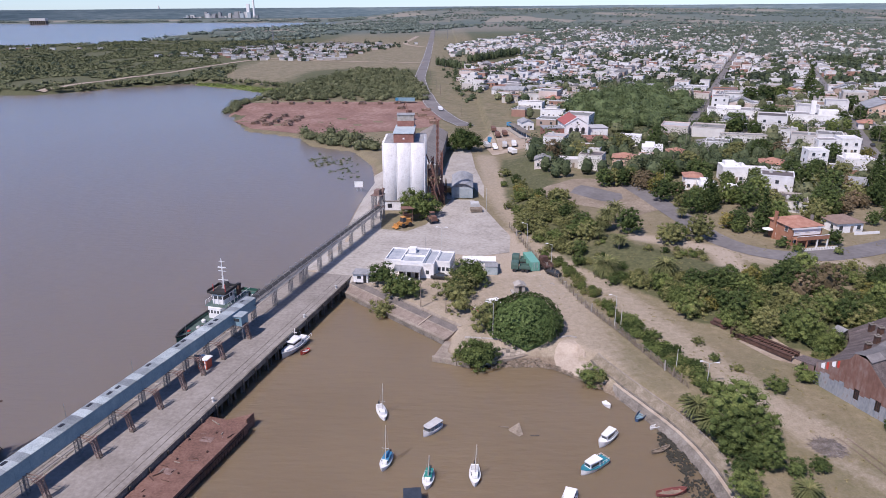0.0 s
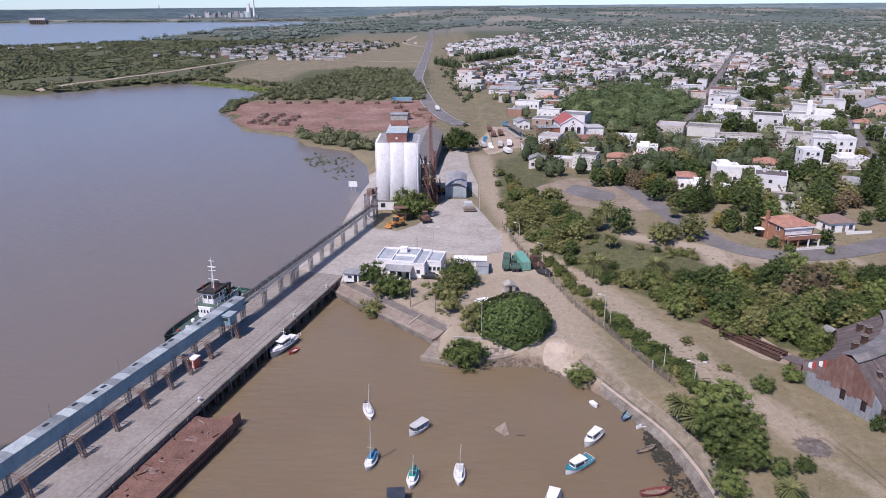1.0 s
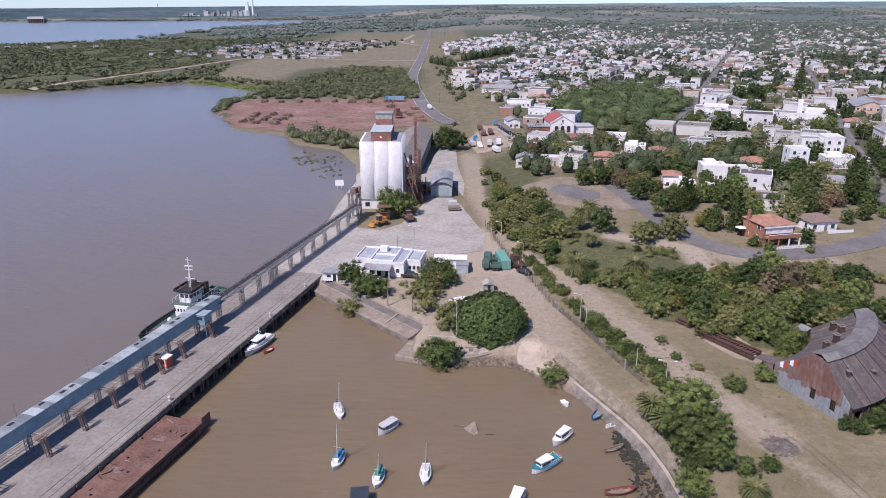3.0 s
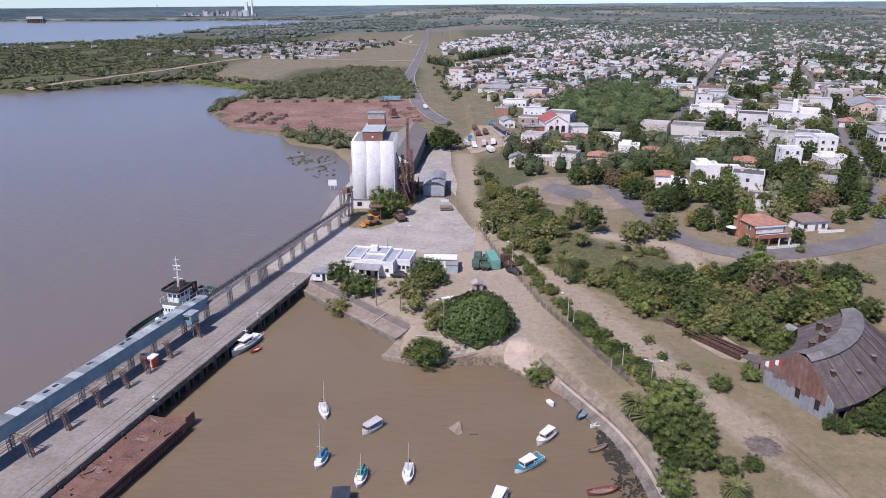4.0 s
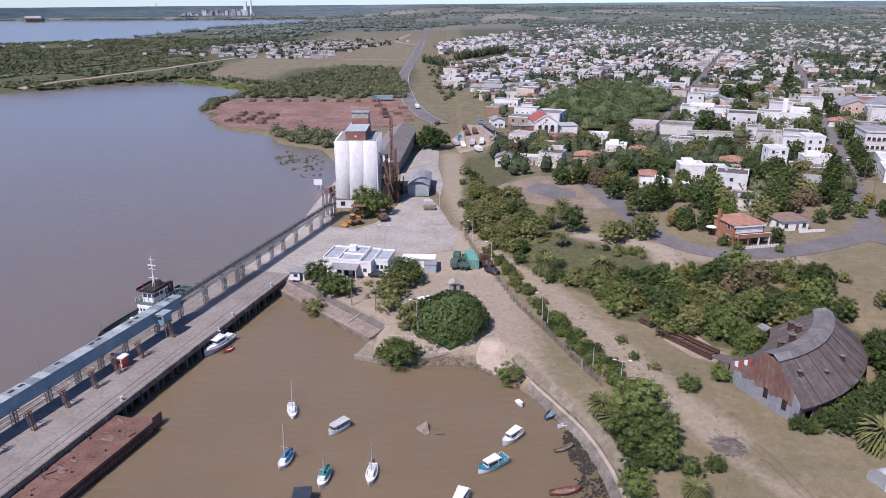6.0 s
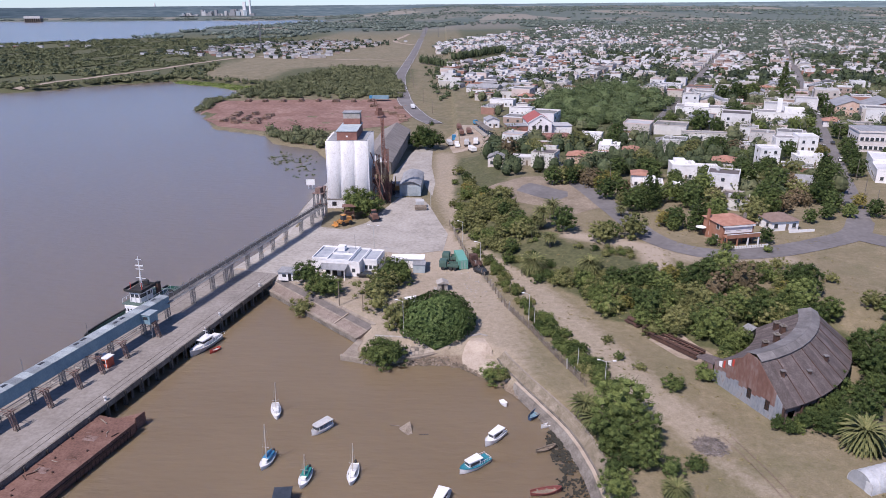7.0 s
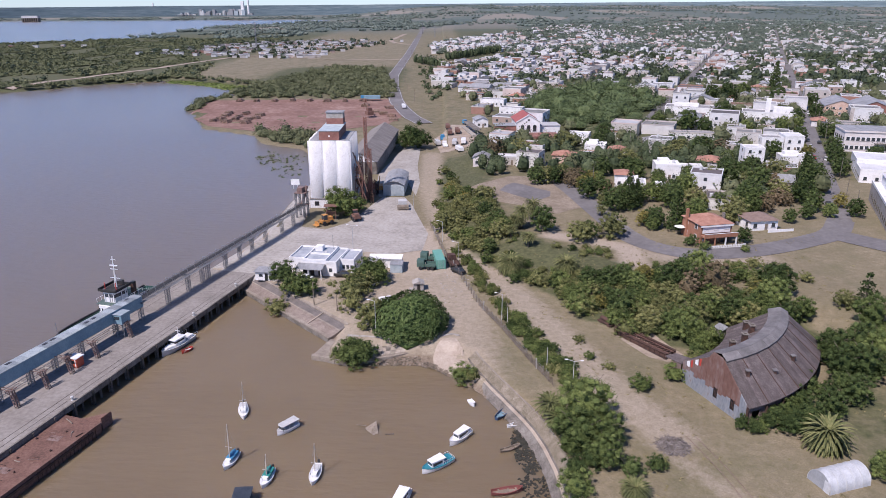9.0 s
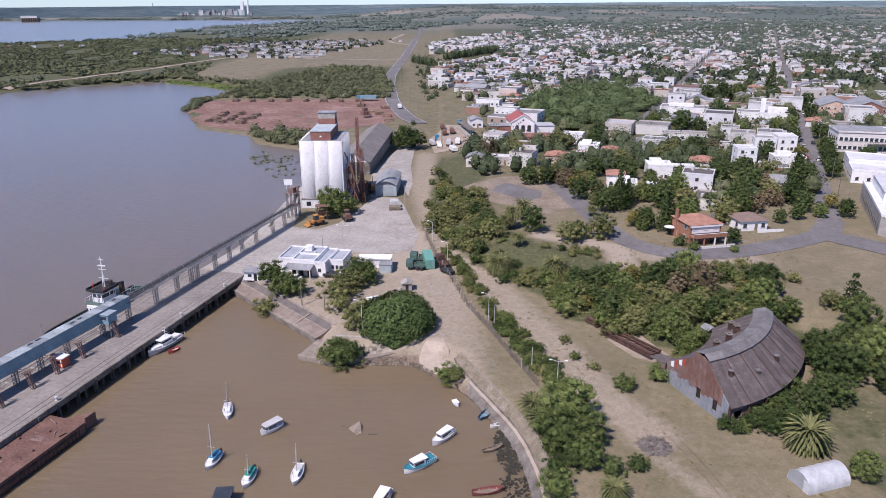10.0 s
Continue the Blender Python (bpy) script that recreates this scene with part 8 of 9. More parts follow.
# garden and street trees in the blocks by the hall and along its street
for k, x0, y0, s0 in (("b", 180, 386, 1.9), ("b", 151, 359, 1.8), ("b", 157, 352, 1.3), ("a", 197, 354, 1.5), ("b", 136, 296, 1.5), ("b", 164, 290, 1.3), 
                      ("a", 177, 349, 1.3), ("c", 127, 300, 1.4), ("y", 178, 282, 1.4), ("b", 183, 278, 1.2), ("b", 192, 303, 1.3), ("b", 199, 330, 1.2), ("b", 237, 401, 1.4), ("b", 246, 420, 1.3), ("b", 256, 444, 1.5), ("a", 253, 456, 1.5),
                      ("b", 243, 460, 1.9), ("b", 217, 476, 2.0), ("b", 207, 478, 1.8), ("a", 231, 488, 2.0), ("b", 214, 334, 1.3), ("b", 202, 282, 1.2), ("c", 118, 286, 1.3), ("c", 150, 258, 1.3), ("a", 140, 372, 1.4), ("d", 145, 299, 1.3),
                      ("b", 212, 340, 1.2), ("a", 215, 366, 1.3), ("b", 174, 264, 1.2), ("b", 187, 290, 1.1), ("b", 226, 384, 1.3), ):
    spot = next(((x0 + d * math.cos(a), y0 + d * math.sin(a)) for d in (0, 2, 4, 6) for a in (0.4, 1.7, 3.0, 4.3, 5.6) if free(x0 + d * math.cos(a), y0 + d * math.sin(a), 1.2) and off_street(x0 + d * math.cos(a), y0 + d * math.sin(a)) > 5), None)
    if spot:
        plant(k, *spot, 0.86 * s0, group="town trees")
        take(*spot, 0.8 * s0)
spots = []
for i in range(-14, 46):
    for k in range(-3, 5):
        spots += [(i * 13.0, 82.0 * k + off) for off in (-34.9, -22.7, -10.5, 10.5, 22.7, 34.9)]
rt.shuffle(spots)
for s, w in spots:
    dw = (w + 41) % 82 - 41
    s2, w2 = s + rt.uniform(-1, 1), w + rt.uniform(-1, 1)
    x, y = town(s2, w2)
    if abs(x - 20) > 0.66 * y + 15 or not inside(np.array([x]), np.array([y]), NEAR)[0]:
        continue
    if inside(np.array([x]), np.array([y]), PARK)[0] or not free(x, y, 6.5 if x < 140 else 5.6):
        continue
    if abs(dw) < 11 and rt.random() < 0.22 and y > 230:
        lots.append((*town(s2 + 6, w - dw + (4.9 if dw > 0 else -4.9)), rt.uniform(1.6, 2.6), rt.uniform(4, 6.5)))
    far = y > 335
    r = rt.random()
    row = abs(dw) < 24
    leafy = 0.18 if x > 150 else 0.0
    if r < ((0.84 if row else 0.5) - leafy if y > 440 else 0.62 if x > 140 and y > 290 else 0.52 if row and far else 0.30):
        v = rt.choice((0, 1, 2, 0, 1, 3, 4, 5, 6, 7, 8, 2, 9, 6))
        town_house(v, x, y, GZ + 90 * rt.randrange(4), rt.uniform(0.9, 1.08) * (1.12 if far else 1.0))
        take(x, y, 5.2)
        built += 1
        lots += [(x + rt.uniform(-8, 8), y + rt.uniform(-8, 8), rt.uniform(2.4, 4.8), rt.uniform(4, 8)) for _ in range(rt.randrange(0, 2) if row and y > 440 else rt.randrange(2, 5))]
    elif r < 0.97:
        plant(rt.choice("abccbdyac"), x, y, rt.uniform(0.8, 1.5), group="garden trees") if not far and rt.random() < 0.5 else lots.append((x, y, rt.uniform(3.0, 5.2), rt.uniform(5, 8.5)))

# ---- park canopy and named trees ----
rq = random.Random(6)
for k, x, y, s in (("n", 84.2, 215, 0.8), ("n", 87.5, 218, 0.72), ("n", 92.8, 194, 1.0), ("y", 84.7, 199, 0.9), ("a", 108.3, 233, 1.2), ("b", 54.0, 193.4, 1.05), ("p", 48.3, 197.8, 1.0), ("p", 46.0, 195.5, 0.7),
                   ("q", 42.5, 170.5, 0.85), ("q", 56.0, 164.5, 0.95), ("c", 63, 185, 1.0), ("a", 66, 188, 0.8), ("c", 73, 189, 1.15), ("b", 59, 250, 0.95), ("b", 108, 182.5, 0.62), ("s", 95, 176.5, 1.0), ("k", 92.5, 180, 1.2),
                   ("s", 105.5, 175.3, 0.8), ("c", 112, 139, 0.62), ("o", 111, 154, 1.2), ("a", 144, 206, 0.7), ("b", 152.5, 207, 0.8), ("c", 113, 201.5, 0.9), ("b", 129, 247, 1.3), ("c", 133, 238, 1.2), ("c", 121, 246, 1.2),
                   ("n", 146, 226, 1.15), ("n", 150, 236, 1.1), ("y", 153, 217, 0.9), ("b", 160, 247, 1.1), ("d", 137, 232, 1.1), ("d", 127, 212, 0.9), ("b", 136, 204, 0.7), ("n", 268, 520, 1.75),
                   ("b", 103, 114.5, 1.0), ("a", 109, 119, 1.2), ("b", 108, 110, 0.9), ("b", 100, 121, 0.9), ("k", 82.5, 98.3, 1.5), ("k", 79, 100, 1.2), ("s", 76.8, 98.6, 0.9), ("k", 86, 101, 1.7), ("b", 91, 103, 0.7), ("b", 97, 107, 0.8),
                   ("a", 113, 130, 1.1), ("b", 118, 116, 1.0), ("c", 124, 118, 1.0), ("a", 116, 106, 0.8), ("a", 90, 86.5, 0.7), ("c", 103, 152, 0.9), ("b", 99, 147, 1.0), ("b", 83, 147, 0.9), ("q", 85.2, 94.0, 1.0),
                   ("b", 99.5, 115.5, 0.95), ("a", 103.5, 117, 1.0), ("b", 101, 121.5, 1.0), ("b", 107, 123, 1.0), ("k", 97.5, 112.4, 1.5), ("k", 93.5, 108.6, 1.4), ("s", 79.0, 128.6, 1.2), ("s", 76.6, 126.4, 1.3), ("k", 80.6, 129.6, 1.3), ("o", 73.8, 122.0, 1.3), ("k", 75.4, 124.4, 1.1),
                   ("s", 70.0, 118.2, 1.2), ("s", 71.4, 120.4, 1.0), ("b", 85.5, 136.0, 0.8), ("a", 79.5, 136.5, 0.8)):
    plant(k, x, y, s)
rx = random.Random(55)
n = 0
while n < 165:
    x, y = rx.uniform(36, 165), rx.uniform(186, 335)
    z0 = inside(np.array([x]), np.array([y]), [(36, 300), (34, 262), (52, 264), (72, 240), (78, 205), (90, 190), (92, 202), (112, 198), (130, 196), (142, 212), (150, 235), (160, 300), (110, 335), (60, 330)])[0]
    if not z0 or not free(x, y, 2.0):
        continue
    if y > 262:
        lots.append((x, y, rx.uniform(2.4, 4.6), rx.uniform(4.5, 8.5)))
    else:
        plant(rx.choice("abcbabdbcaby"), x, y, rx.uniform(0.6, 1.2), group="trees above the bank")
    n += 1
rb2 = random.Random(88)
for i in range(46):
    f, o = rb2.random(), rb2.uniform(-3.5, 5.5)
    x, y = np.interp(f, [0, 0.35, 0.7, 1], [97, 106, 112, 128]) + o, np.interp(f, [0, 0.35, 0.7, 1], [136, 130, 119, 107]) + o * 0.8
    if y > 123 and x > 98:
        continue
    plant(rb2.choice("bkabkkc"), x, y, rb2.uniform(0.6, 1.15), group="trees behind the engine shed")
um = pine_kind("araucaria", "open-branched dark pine on dry grass", 8.0, 3.0, 44, LEAF_DARK, 5)
um.matrix_basis = pose(115.8, 138.1, ground_at(115.8, 138) - 0.1)
# yard and waterside plants
for k, x, y, s, sz in (("k", -15.5, 165.6, 1.75, 1.75), ("s", -10.6, 158.2, 1.8, 1.6), ("s", -8.4, 157.6, 1.6, 1.5), ("o", -12.4, 158.8, 1.3, 1.3), ("k", 74.2, 99.6, 0.7, 1.0), ("k", 75.8, 98.4, 0.75, 1.05), ("k", 6.8, 167.4, 1.6, 1.7), ("k", 4.0, 160.4, 1.5, 1.5), ("s", 6.6, 164.4, 1.7, 1.7), ("k", 3.0, 156.6, 1.3, 1.3), ("k", 7.0, 128.2, 1.9, 1.7), ("s", 4.9, 128.6, 1.6, 1.5), ("k", 81.2, 101.6, 1.3, 1.1), ("s", 84.3, 104.2, 1.4, 1.2), ("k", 87.3, 106.8, 1.5, 1.3), ("k", 90.8, 111.5, 1.6, 1.4), ("k", 57.2, 89.2, 0.9, 0.9), ("o", 2.8, 155.5, 2.1, 1.9), ("s", 5.9, 166.5, 2.0, 1.9), ("o", 4.6, 161.0, 1.8, 1.9), ("s", 8.2, 163.8, 1.5, 1.7), ("o", 3.8, 147.8, 1.6, 1.9),
                       ("o", -14.6, 152.6, 1.9, 1.7), ("s", 6.3, 127.4, 2.4, 1.9), ("k", 8.6, 127.6, 1.9, 1.6), ("o", 3.6, 128.6, 1.3, 1.2), ("s", 28.6, 120.4, 1.75, 1.25), ("o", 30.0, 119.6, 1.2, 1.0), ("s", -8.6, 225.5, 3.5, 3.2), ("s", -5.8, 226.5, 2.9, 2.6), ("s", -10.6, 227.0, 2.6, 3.3), ("k", 12, 346, 4.6, 4.4), ("k", 8, 350, 4.2, 3.6),
                       ("a", 48.2, 100.5, 1.5, 1.2), ("a", 46.3, 94.5, 1.15, 0.95), ("a", 50.5, 95.5, 1.0, 0.9), ("a", 49.5, 90.5, 0.85, 0.7), ("k", 45.2, 98.5, 1.5, 1.3), ("k", 47.3, 90.0, 1.3, 1.1), ("s", 44.3, 84.5, 1.7, 1.4), ("k", 53.3, 88.3, 1.2, 0.9), ("p", 43.0, 103.0, 0.95, 0.55), ("p", 44.0, 99.0, 0.9, 0.5), ("k", 44.6, 88.5, 1.2, 1.1), ("s", 44.9, 93.0, 1.0, 1.1), ("k", 44.2, 80.5, 1.3, 1.0), ("o", 43.4, 108.8, 0.8, 0.7),
                       ("q", 52.5, 83.5, 0.6, 0.4), ("s", 61.1, 112.3, 1.35, 1.0), ("o", 53.2, 131.5, 0.8, 0.7), ("k", 43, 164.5, 0.8, 0.9), ("s", 54, 124, 0.7, 0.6), ("o", 57, 120, 0.8, 0.6), ("s", 68.5, 116.2, 1.5, 1.1), ("o", 58.5, 90.5, 0.7, 0.5)):
    plant(k, x, y, s * (1.36 if y > 154 and y < 175 else 1.0), sz * (1.2 if y > 154 and y < 175 else 1.1))
ag = palm_kind("agave", "spiky agave by the workshop", 0.6, 2.4, 71, 26, 0.2)
ag.matrix_basis = pose(2.0, 180.5, 2.9)
hedge = random.Random(12)
for i in range(165):
    f = hedge.random() ** 0.75
    x0 = np.interp(f, [0, 0.3, 0.55, 1], [25.5, 31.0, 37.4, 46.6]) + 2.2
    y0 = np.interp(f, [0, 0.3, 0.55, 1], [192, 168, 143, 112])
    dense = f > 0.5
    plant(hedge.choice("kskso" if dense else "oos"), x0 + hedge.uniform(-1.2, 2.6), y0 + hedge.uniform(-2, 2), hedge.uniform(0.5, 1.15) * (1 if dense else 0.6), hedge.uniform(0.45, 0.85), group="hedge along the fence")


# ---- far woods, scrub and far town ----
def woods(name, label, material, spots, leafy=14, category="trees", plate=None):
    """Many far trees in one mesh: a lumpy core and loose leaf plates for each."""
    rng = random.Random(len(spots))
    b = B()
    xs, ys = np.array([s[0] for s in spots]), np.array([s[1] for s in spots])
    zs = np.maximum(height(xs, ys), -0.3)
    for (x, y, r, h), z in zip(spots, zs):
        c, rr = (x, y, z + h * 0.42), (r, r, h * 0.6)
        core_blob(b, c, rr, x * 0.37 + y * 0.11, 5, 7, 0.7)
        leaf_cloud(b, rng, c, rr, leafy, 1, r * (plate or (0.36 if leafy < 30 else 0.22)), 0.3, -0.3, x)
    me = leaf_mesh(b, name, material)
    return tagged(new(name, me), label, category, "", "stuff")


rw = random.Random(99)
TRACK = [(-345, 606), (-341, 650), (-324, 700), (-309, 740), (-292, 790), (-286, 841), (-275, 893), (-255, 960)]


def scatter(poly, count, rmin, rmax, tall, clumpy=0.0):
    xs, ys = [p[0] for p in poly], [p[1] for p in poly]
    out, tries = [], 0
    while len(out) < count and tries < count * 40:
        tries += 1
        x, y = rw.uniform(min(xs), max(xs)), rw.uniform(min(ys), max(ys))
        if abs(x - 14) > 0.68 * y + 40 or not inside(np.array([x]), np.array([y]), poly)[0]:
            continue
        if clumpy < 0:
            if noise.noise((x * 0.02, y * 0.011, 4)) < -0.10 or reach(np.array([x - 8.0]), np.array([y + 17.0]), TRACK)[0] < 17 or reach(np.array([x]), np.array([y]), TRACK)[0] < 9:
                continue
        elif clumpy and noise.noise((x * 0.011, y * 0.007, clumpy)) < -0.05 + 0.25 * rw.random():
            continue
        r = rw.uniform(rmin, rmax)
        out.append((x, y, r, r * tall * rw.uniform(0.8, 1.3)))
    return out


LEAF_FAR1 = mat("far_leaves", [(0.026, 0.040, 0.022), (0.062, 0.082, 0.042), (0.115, 0.135, 0.07)], 0.12, 0.7, island=0.2, spec=0.08)
LEAF_FAR2 = mat("far_dark_leaves", [(0.020, 0.032, 0.022), (0.046, 0.062, 0.040), (0.085, 0.102, 0.064)], 0.12, 0.7, island=0.2, spec=0.08)
LEAF_FAR3 = mat("far_olive_scrub", [(0.054, 0.066, 0.036), (0.110, 0.122, 0.064), (0.178, 0.180, 0.100)], 0.08, 0.7, island=0.18, spec=0.08)
woods("riverside_wood", "dense green wood between the bay and the road", LEAF_FAR3,
      scatter([(-150, 538), (-12, 535), (-14, 600), (-28, 700), (-40, 780), (-95, 800), (-120, 690), (-128, 625), (-145, 600)], 900, 2.0, 4.4, 1.0) +
      scatter([(-143, 546), (-150, 530), (-157, 522), (-152, 485), (-142, 478), (-146, 535)], 30, 2, 3.5, 1.1) + scatter([(-84, 398), (-64, 366), (-38, 348), (-33, 352), (-55, 402)], 45, 2.2, 4.2, 1.2), 70, plate=0.19)
woods("reeds", "dark reeds standing in shallow water", LEAF_FAR3, scatter([(-62, 345), (-42, 335), (-36, 296), (-44, 290), (-66, 330)], 110, 0.35, 1.0, 1.0), 10, "reeds")
woods("peninsula_scrub", "olive-green scrub covering the low peninsula", LEAF_FAR3,
      scatter([(-330, 606), (-600, 640), (-860, 820), (-880, 1150), (-800, 1320), (-660, 1480), (-300, 1500), (-330, 1000), (-250, 860), (-215, 700), (-290, 665)], 7000, 2.0, 5.4, 0.42, -1), 9, "scrub")
woods("peninsula_trees", "darker trees dotted over the peninsula", LEAF_FAR2,
      scatter([(-330, 606), (-600, 640), (-860, 820), (-880, 1150), (-800, 1320), (-660, 1480), (-300, 1500), (-330, 1000), (-250, 860), (-215, 700), (-290, 665)], 360, 2.2, 4.6, 1.0, -1), 12)
edge = []
line = [(-131, 623), (-185, 669), (-240, 699), (-300, 655), (-330, 609), (-420, 593), (-620, 643), (-860, 825)]
for (x0, y0), (x1, y1) in zip(line, line[1:]):
    k = int(math.hypot(x1 - x0, y1 - y0) / 1.6)
    for i in range(k):
        f = rw.random()
        edge.append((x0 + (x1 - x0) * f + rw.uniform(-2, 2), y0 + (y1 - y0) * f + rw.uniform(1, 9), rw.uniform(1.4, 3.0), rw.uniform(1.4, 3.4)))
woods("shore_scrub", "dense green scrub along the river shore", LEAF_FAR3, edge, 16, "scrub")
woods("marsh_reeds", "bright green reed marsh at the head of the bay", mat("marsh_green", [(0.10, 0.135, 0.04), (0.14, 0.18, 0.055), (0.19, 0.22, 0.08)], 0.05, 0.8, island=0.2, spec=0.1), scatter([(-238, 690), (-190, 668), (-140, 626), (-146, 585), (-150, 600), (-185, 640), (-232, 670)], 500, 1.5, 2.8, 0.35), 6, "reeds")
# pale bluish leaves: distance haze is put into the base colour
LEAF_FAR4 = mat("hazy_distant_leaves", [(0.095, 0.125, 0.110), (0.13, 0.16, 0.135), (0.18, 0.20, 0.165)], 0.02, 0.8, island=0.3, spec=0.1)
TREELINES = []
rl = random.Random(64)
for i in range(64):
    y0 = 2150 + 2500 * rl.random() ** 0.8
    x0, ln, tilt = rl.uniform(-0.1, 0.66) * y0, rl.uniform(150, 650), rl.uniform(-0.25, 0.25)
    for k in range(int(ln / 16)):
        TREELINES.append((x0 + 16 * k + rl.uniform(-6, 6), y0 + 16 * k * tilt + rl.uniform(-9, 9), rl.uniform(4, 8), rl.uniform(5, 9)))
BELT = scatter([(-340, 2240), (-155, 2130), (40, 2220), (70, 2420), (-150, 2420), (-360, 2450)], 620, 5, 9, 1.1)
woods("far_woods", "distant woods towards the horizon, tinted bluish for haze", LEAF_FAR4,
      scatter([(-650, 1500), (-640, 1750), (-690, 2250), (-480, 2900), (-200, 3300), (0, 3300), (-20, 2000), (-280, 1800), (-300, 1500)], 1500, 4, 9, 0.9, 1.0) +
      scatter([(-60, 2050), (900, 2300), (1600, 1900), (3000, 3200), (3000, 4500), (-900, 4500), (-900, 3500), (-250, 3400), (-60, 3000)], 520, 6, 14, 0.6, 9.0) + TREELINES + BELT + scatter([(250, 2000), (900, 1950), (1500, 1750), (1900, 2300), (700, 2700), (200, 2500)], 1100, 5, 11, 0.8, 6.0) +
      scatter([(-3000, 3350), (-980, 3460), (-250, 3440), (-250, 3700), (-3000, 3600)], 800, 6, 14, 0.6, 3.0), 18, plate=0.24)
LEAF_PARK = mat("park_leaves", [(0.046, 0.072, 0.030), (0.085, 0.118, 0.048), (0.145, 0.178, 0.078)], 0.18, 0.65, island=0.3, spec=0.2)
woods("park_trees", "broad green canopy of the town park", LEAF_PARK, [(x, y, r, h * rw.uniform(0.75, 1.3)) for x, y, r, h in scatter(PARK, 105, 5.0, 8.0, 1.1)], 480, plate=0.085)
half = len(lots) // 2
woods("garden_trees", "olive-green garden trees between the houses", LEAF_FAR3, lots[:half], 120, plate=0.13)
woods("garden_trees", "dark green garden trees between the houses", LEAF_FAR1, lots[half:], 120, plate=0.13)
woods("village_trees", "trees among the village houses", LEAF_FAR2, scatter([(-420, 1020), (-180, 940), (-90, 1180), (-40, 1400), (-380, 1420)], 210, 3, 5.5, 1.0), 12)
woods("roadside_trees", "belt of grey-green poplars beside the road", LEAF_FAR1, [(x + rw.uniform(-2.5, 2.5), y + rw.uniform(-4, 4), rw.uniform(2.0, 3.4), rw.uniform(8, 12)) for x, y in [(-8 + 30 * k / 26, 862 - 56 * k / 26) for k in range(27)] + [(29 + 70 * k / 40, 859 + 130 * k / 40) for k in range(41)] + [(34 + 70 * k / 40, 850 + 130 * k / 40) for k in range(41)]] +
      scatter([(16, 520), (34, 520), (30, 700), (10, 800), (-4, 800), (4, 690)], 46, 1.6, 3.6, 1.1), 26)
FAR = [(24, 560), (16, 680), (26, 800), (110, 880), (110, 990), (14, 1000), (4, 1300), (20, 2000), (500, 2250), (1100, 2200), (1500, 1700), (900, 900), (360, 555)]
walls, roofs, dark, gardens1, gardens2 = B(), B(), B(), [], []
ra = random.Random(321)
for i in range(26, 195):
    for j in range(-52, 112):
        s, w = i * 11.4 + ra.uniform(-1.5, 1.5), 82 * (j // 8) + (8.6, 18.6, 28.6, 37.5, 44.5, 53.4, 63.4, 73.4)[j % 8] + ra.uniform(-0.8, 0.8)
        x, y = town(s, w)
        if abs(x - 20) > 0.66 * y + 20 or y < 558 or not inside(np.array([x]), np.array([y]), FAR)[0]:
            continue
        dw = (w + 41) % 82 - 41
        ds = (s + 45) % 90 - 45
        if abs(ds) < 4.5:
            if ra.random() < 0.12:
                gardens2.append((x, y, ra.uniform(2, 3.4), ra.uniform(4, 6)))
            continue
        row = abs(dw) < 19
        grove = noise.noise((x * 0.007, y * 0.0045, 7)) + 0.0013 * max(0.0, x - 100)
        dens = (0.86 if row else 0.42) * (1.0 if y < 1300 else 0.8 if y < 1700 else 0.5)
        if grove > 0.12:
            dens *= 0.62
        if grove > 0.3:
            dens *= 0.4
        if ra.random() < dens:
            W, D, H = ra.uniform(6.5, 11), ra.uniform(7, 12), ra.choice((3.0, 3.4, 3.8, 3.2, 4.0, 5.8))
            m = pose(x, y, ground_at(x, y), 0, 0, GZ)
            walls.box(-W / 2, W / 2, -D / 2, D / 2, -1, H, m)
            if ra.random() < 0.22:
                roofs.extrude_y([(-W / 2 - 0.3, H), (W / 2 + 0.3, H), (0, H + W * 0.17)], -D / 2 - 0.2, D / 2 + 0.2)
                for q in range(len(roofs.v) - 6, len(roofs.v)):
                    roofs.v[q] = tuple(m @ Vector(roofs.v[q]))
            else:
                roofs.box(-W / 2 + 0.2, W / 2 - 0.2, -D / 2 + 0.2, D / 2 - 0.2, H + 0.01, H + 0.12, m)
                walls.box(-W / 2, W / 2, -D / 2 - 0.05, -D / 2 + 0.18, H + 0.01, H + 0.55, m)
            if ra.random() < 0.3:
                q = ra.uniform(0.15, 0.35)
                walls.box(-W * q, W * 0.1, -D * 0.2, D * q, H + 0.13, H + ra.uniform(1.2, 2.6), m)
            if y < 900 and ra.random() < 0.7:
                for k in range(2):
                    dark.box(-W / 2 + W * (k + 0.3) / 2, -W / 2 + W * (k + 0.3) / 2 + 1.1, -D / 2 - 0.12, -D / 2 - 0.06, 0.9, 2.2, m)
            if not row and ra.random() < 0.6:
                gardens1.append((x + ra.uniform(-6, 6), y + ra.uniform(-6, 6), ra.uniform(1.8, 3.6), ra.uniform(3, 6)))
        else:
            for _ in range(1 if row or ra.random() < 0.5 else 2):
                (gardens1 if ra.random() < 0.5 else gardens2).append((x + ra.uniform(-4, 4), y + ra.uniform(-4, 4), ra.uniform(2.2, 4.8), ra.uniform(3.5, 7.5)))
for b, m, name, lab in ((walls, PAINT_FAR, "far_town_walls", "pale walls of the distant town's houses"), (roofs, ROOF_FAR, "far_town_roofs", "white and grey flat roofs of the distant town"), (dark, GLASS, "far_town_windows", "small dark windows of the distant town")):
    single(name, b, m, pose(0, 0, 0), lab, "houses", "", "stuff")
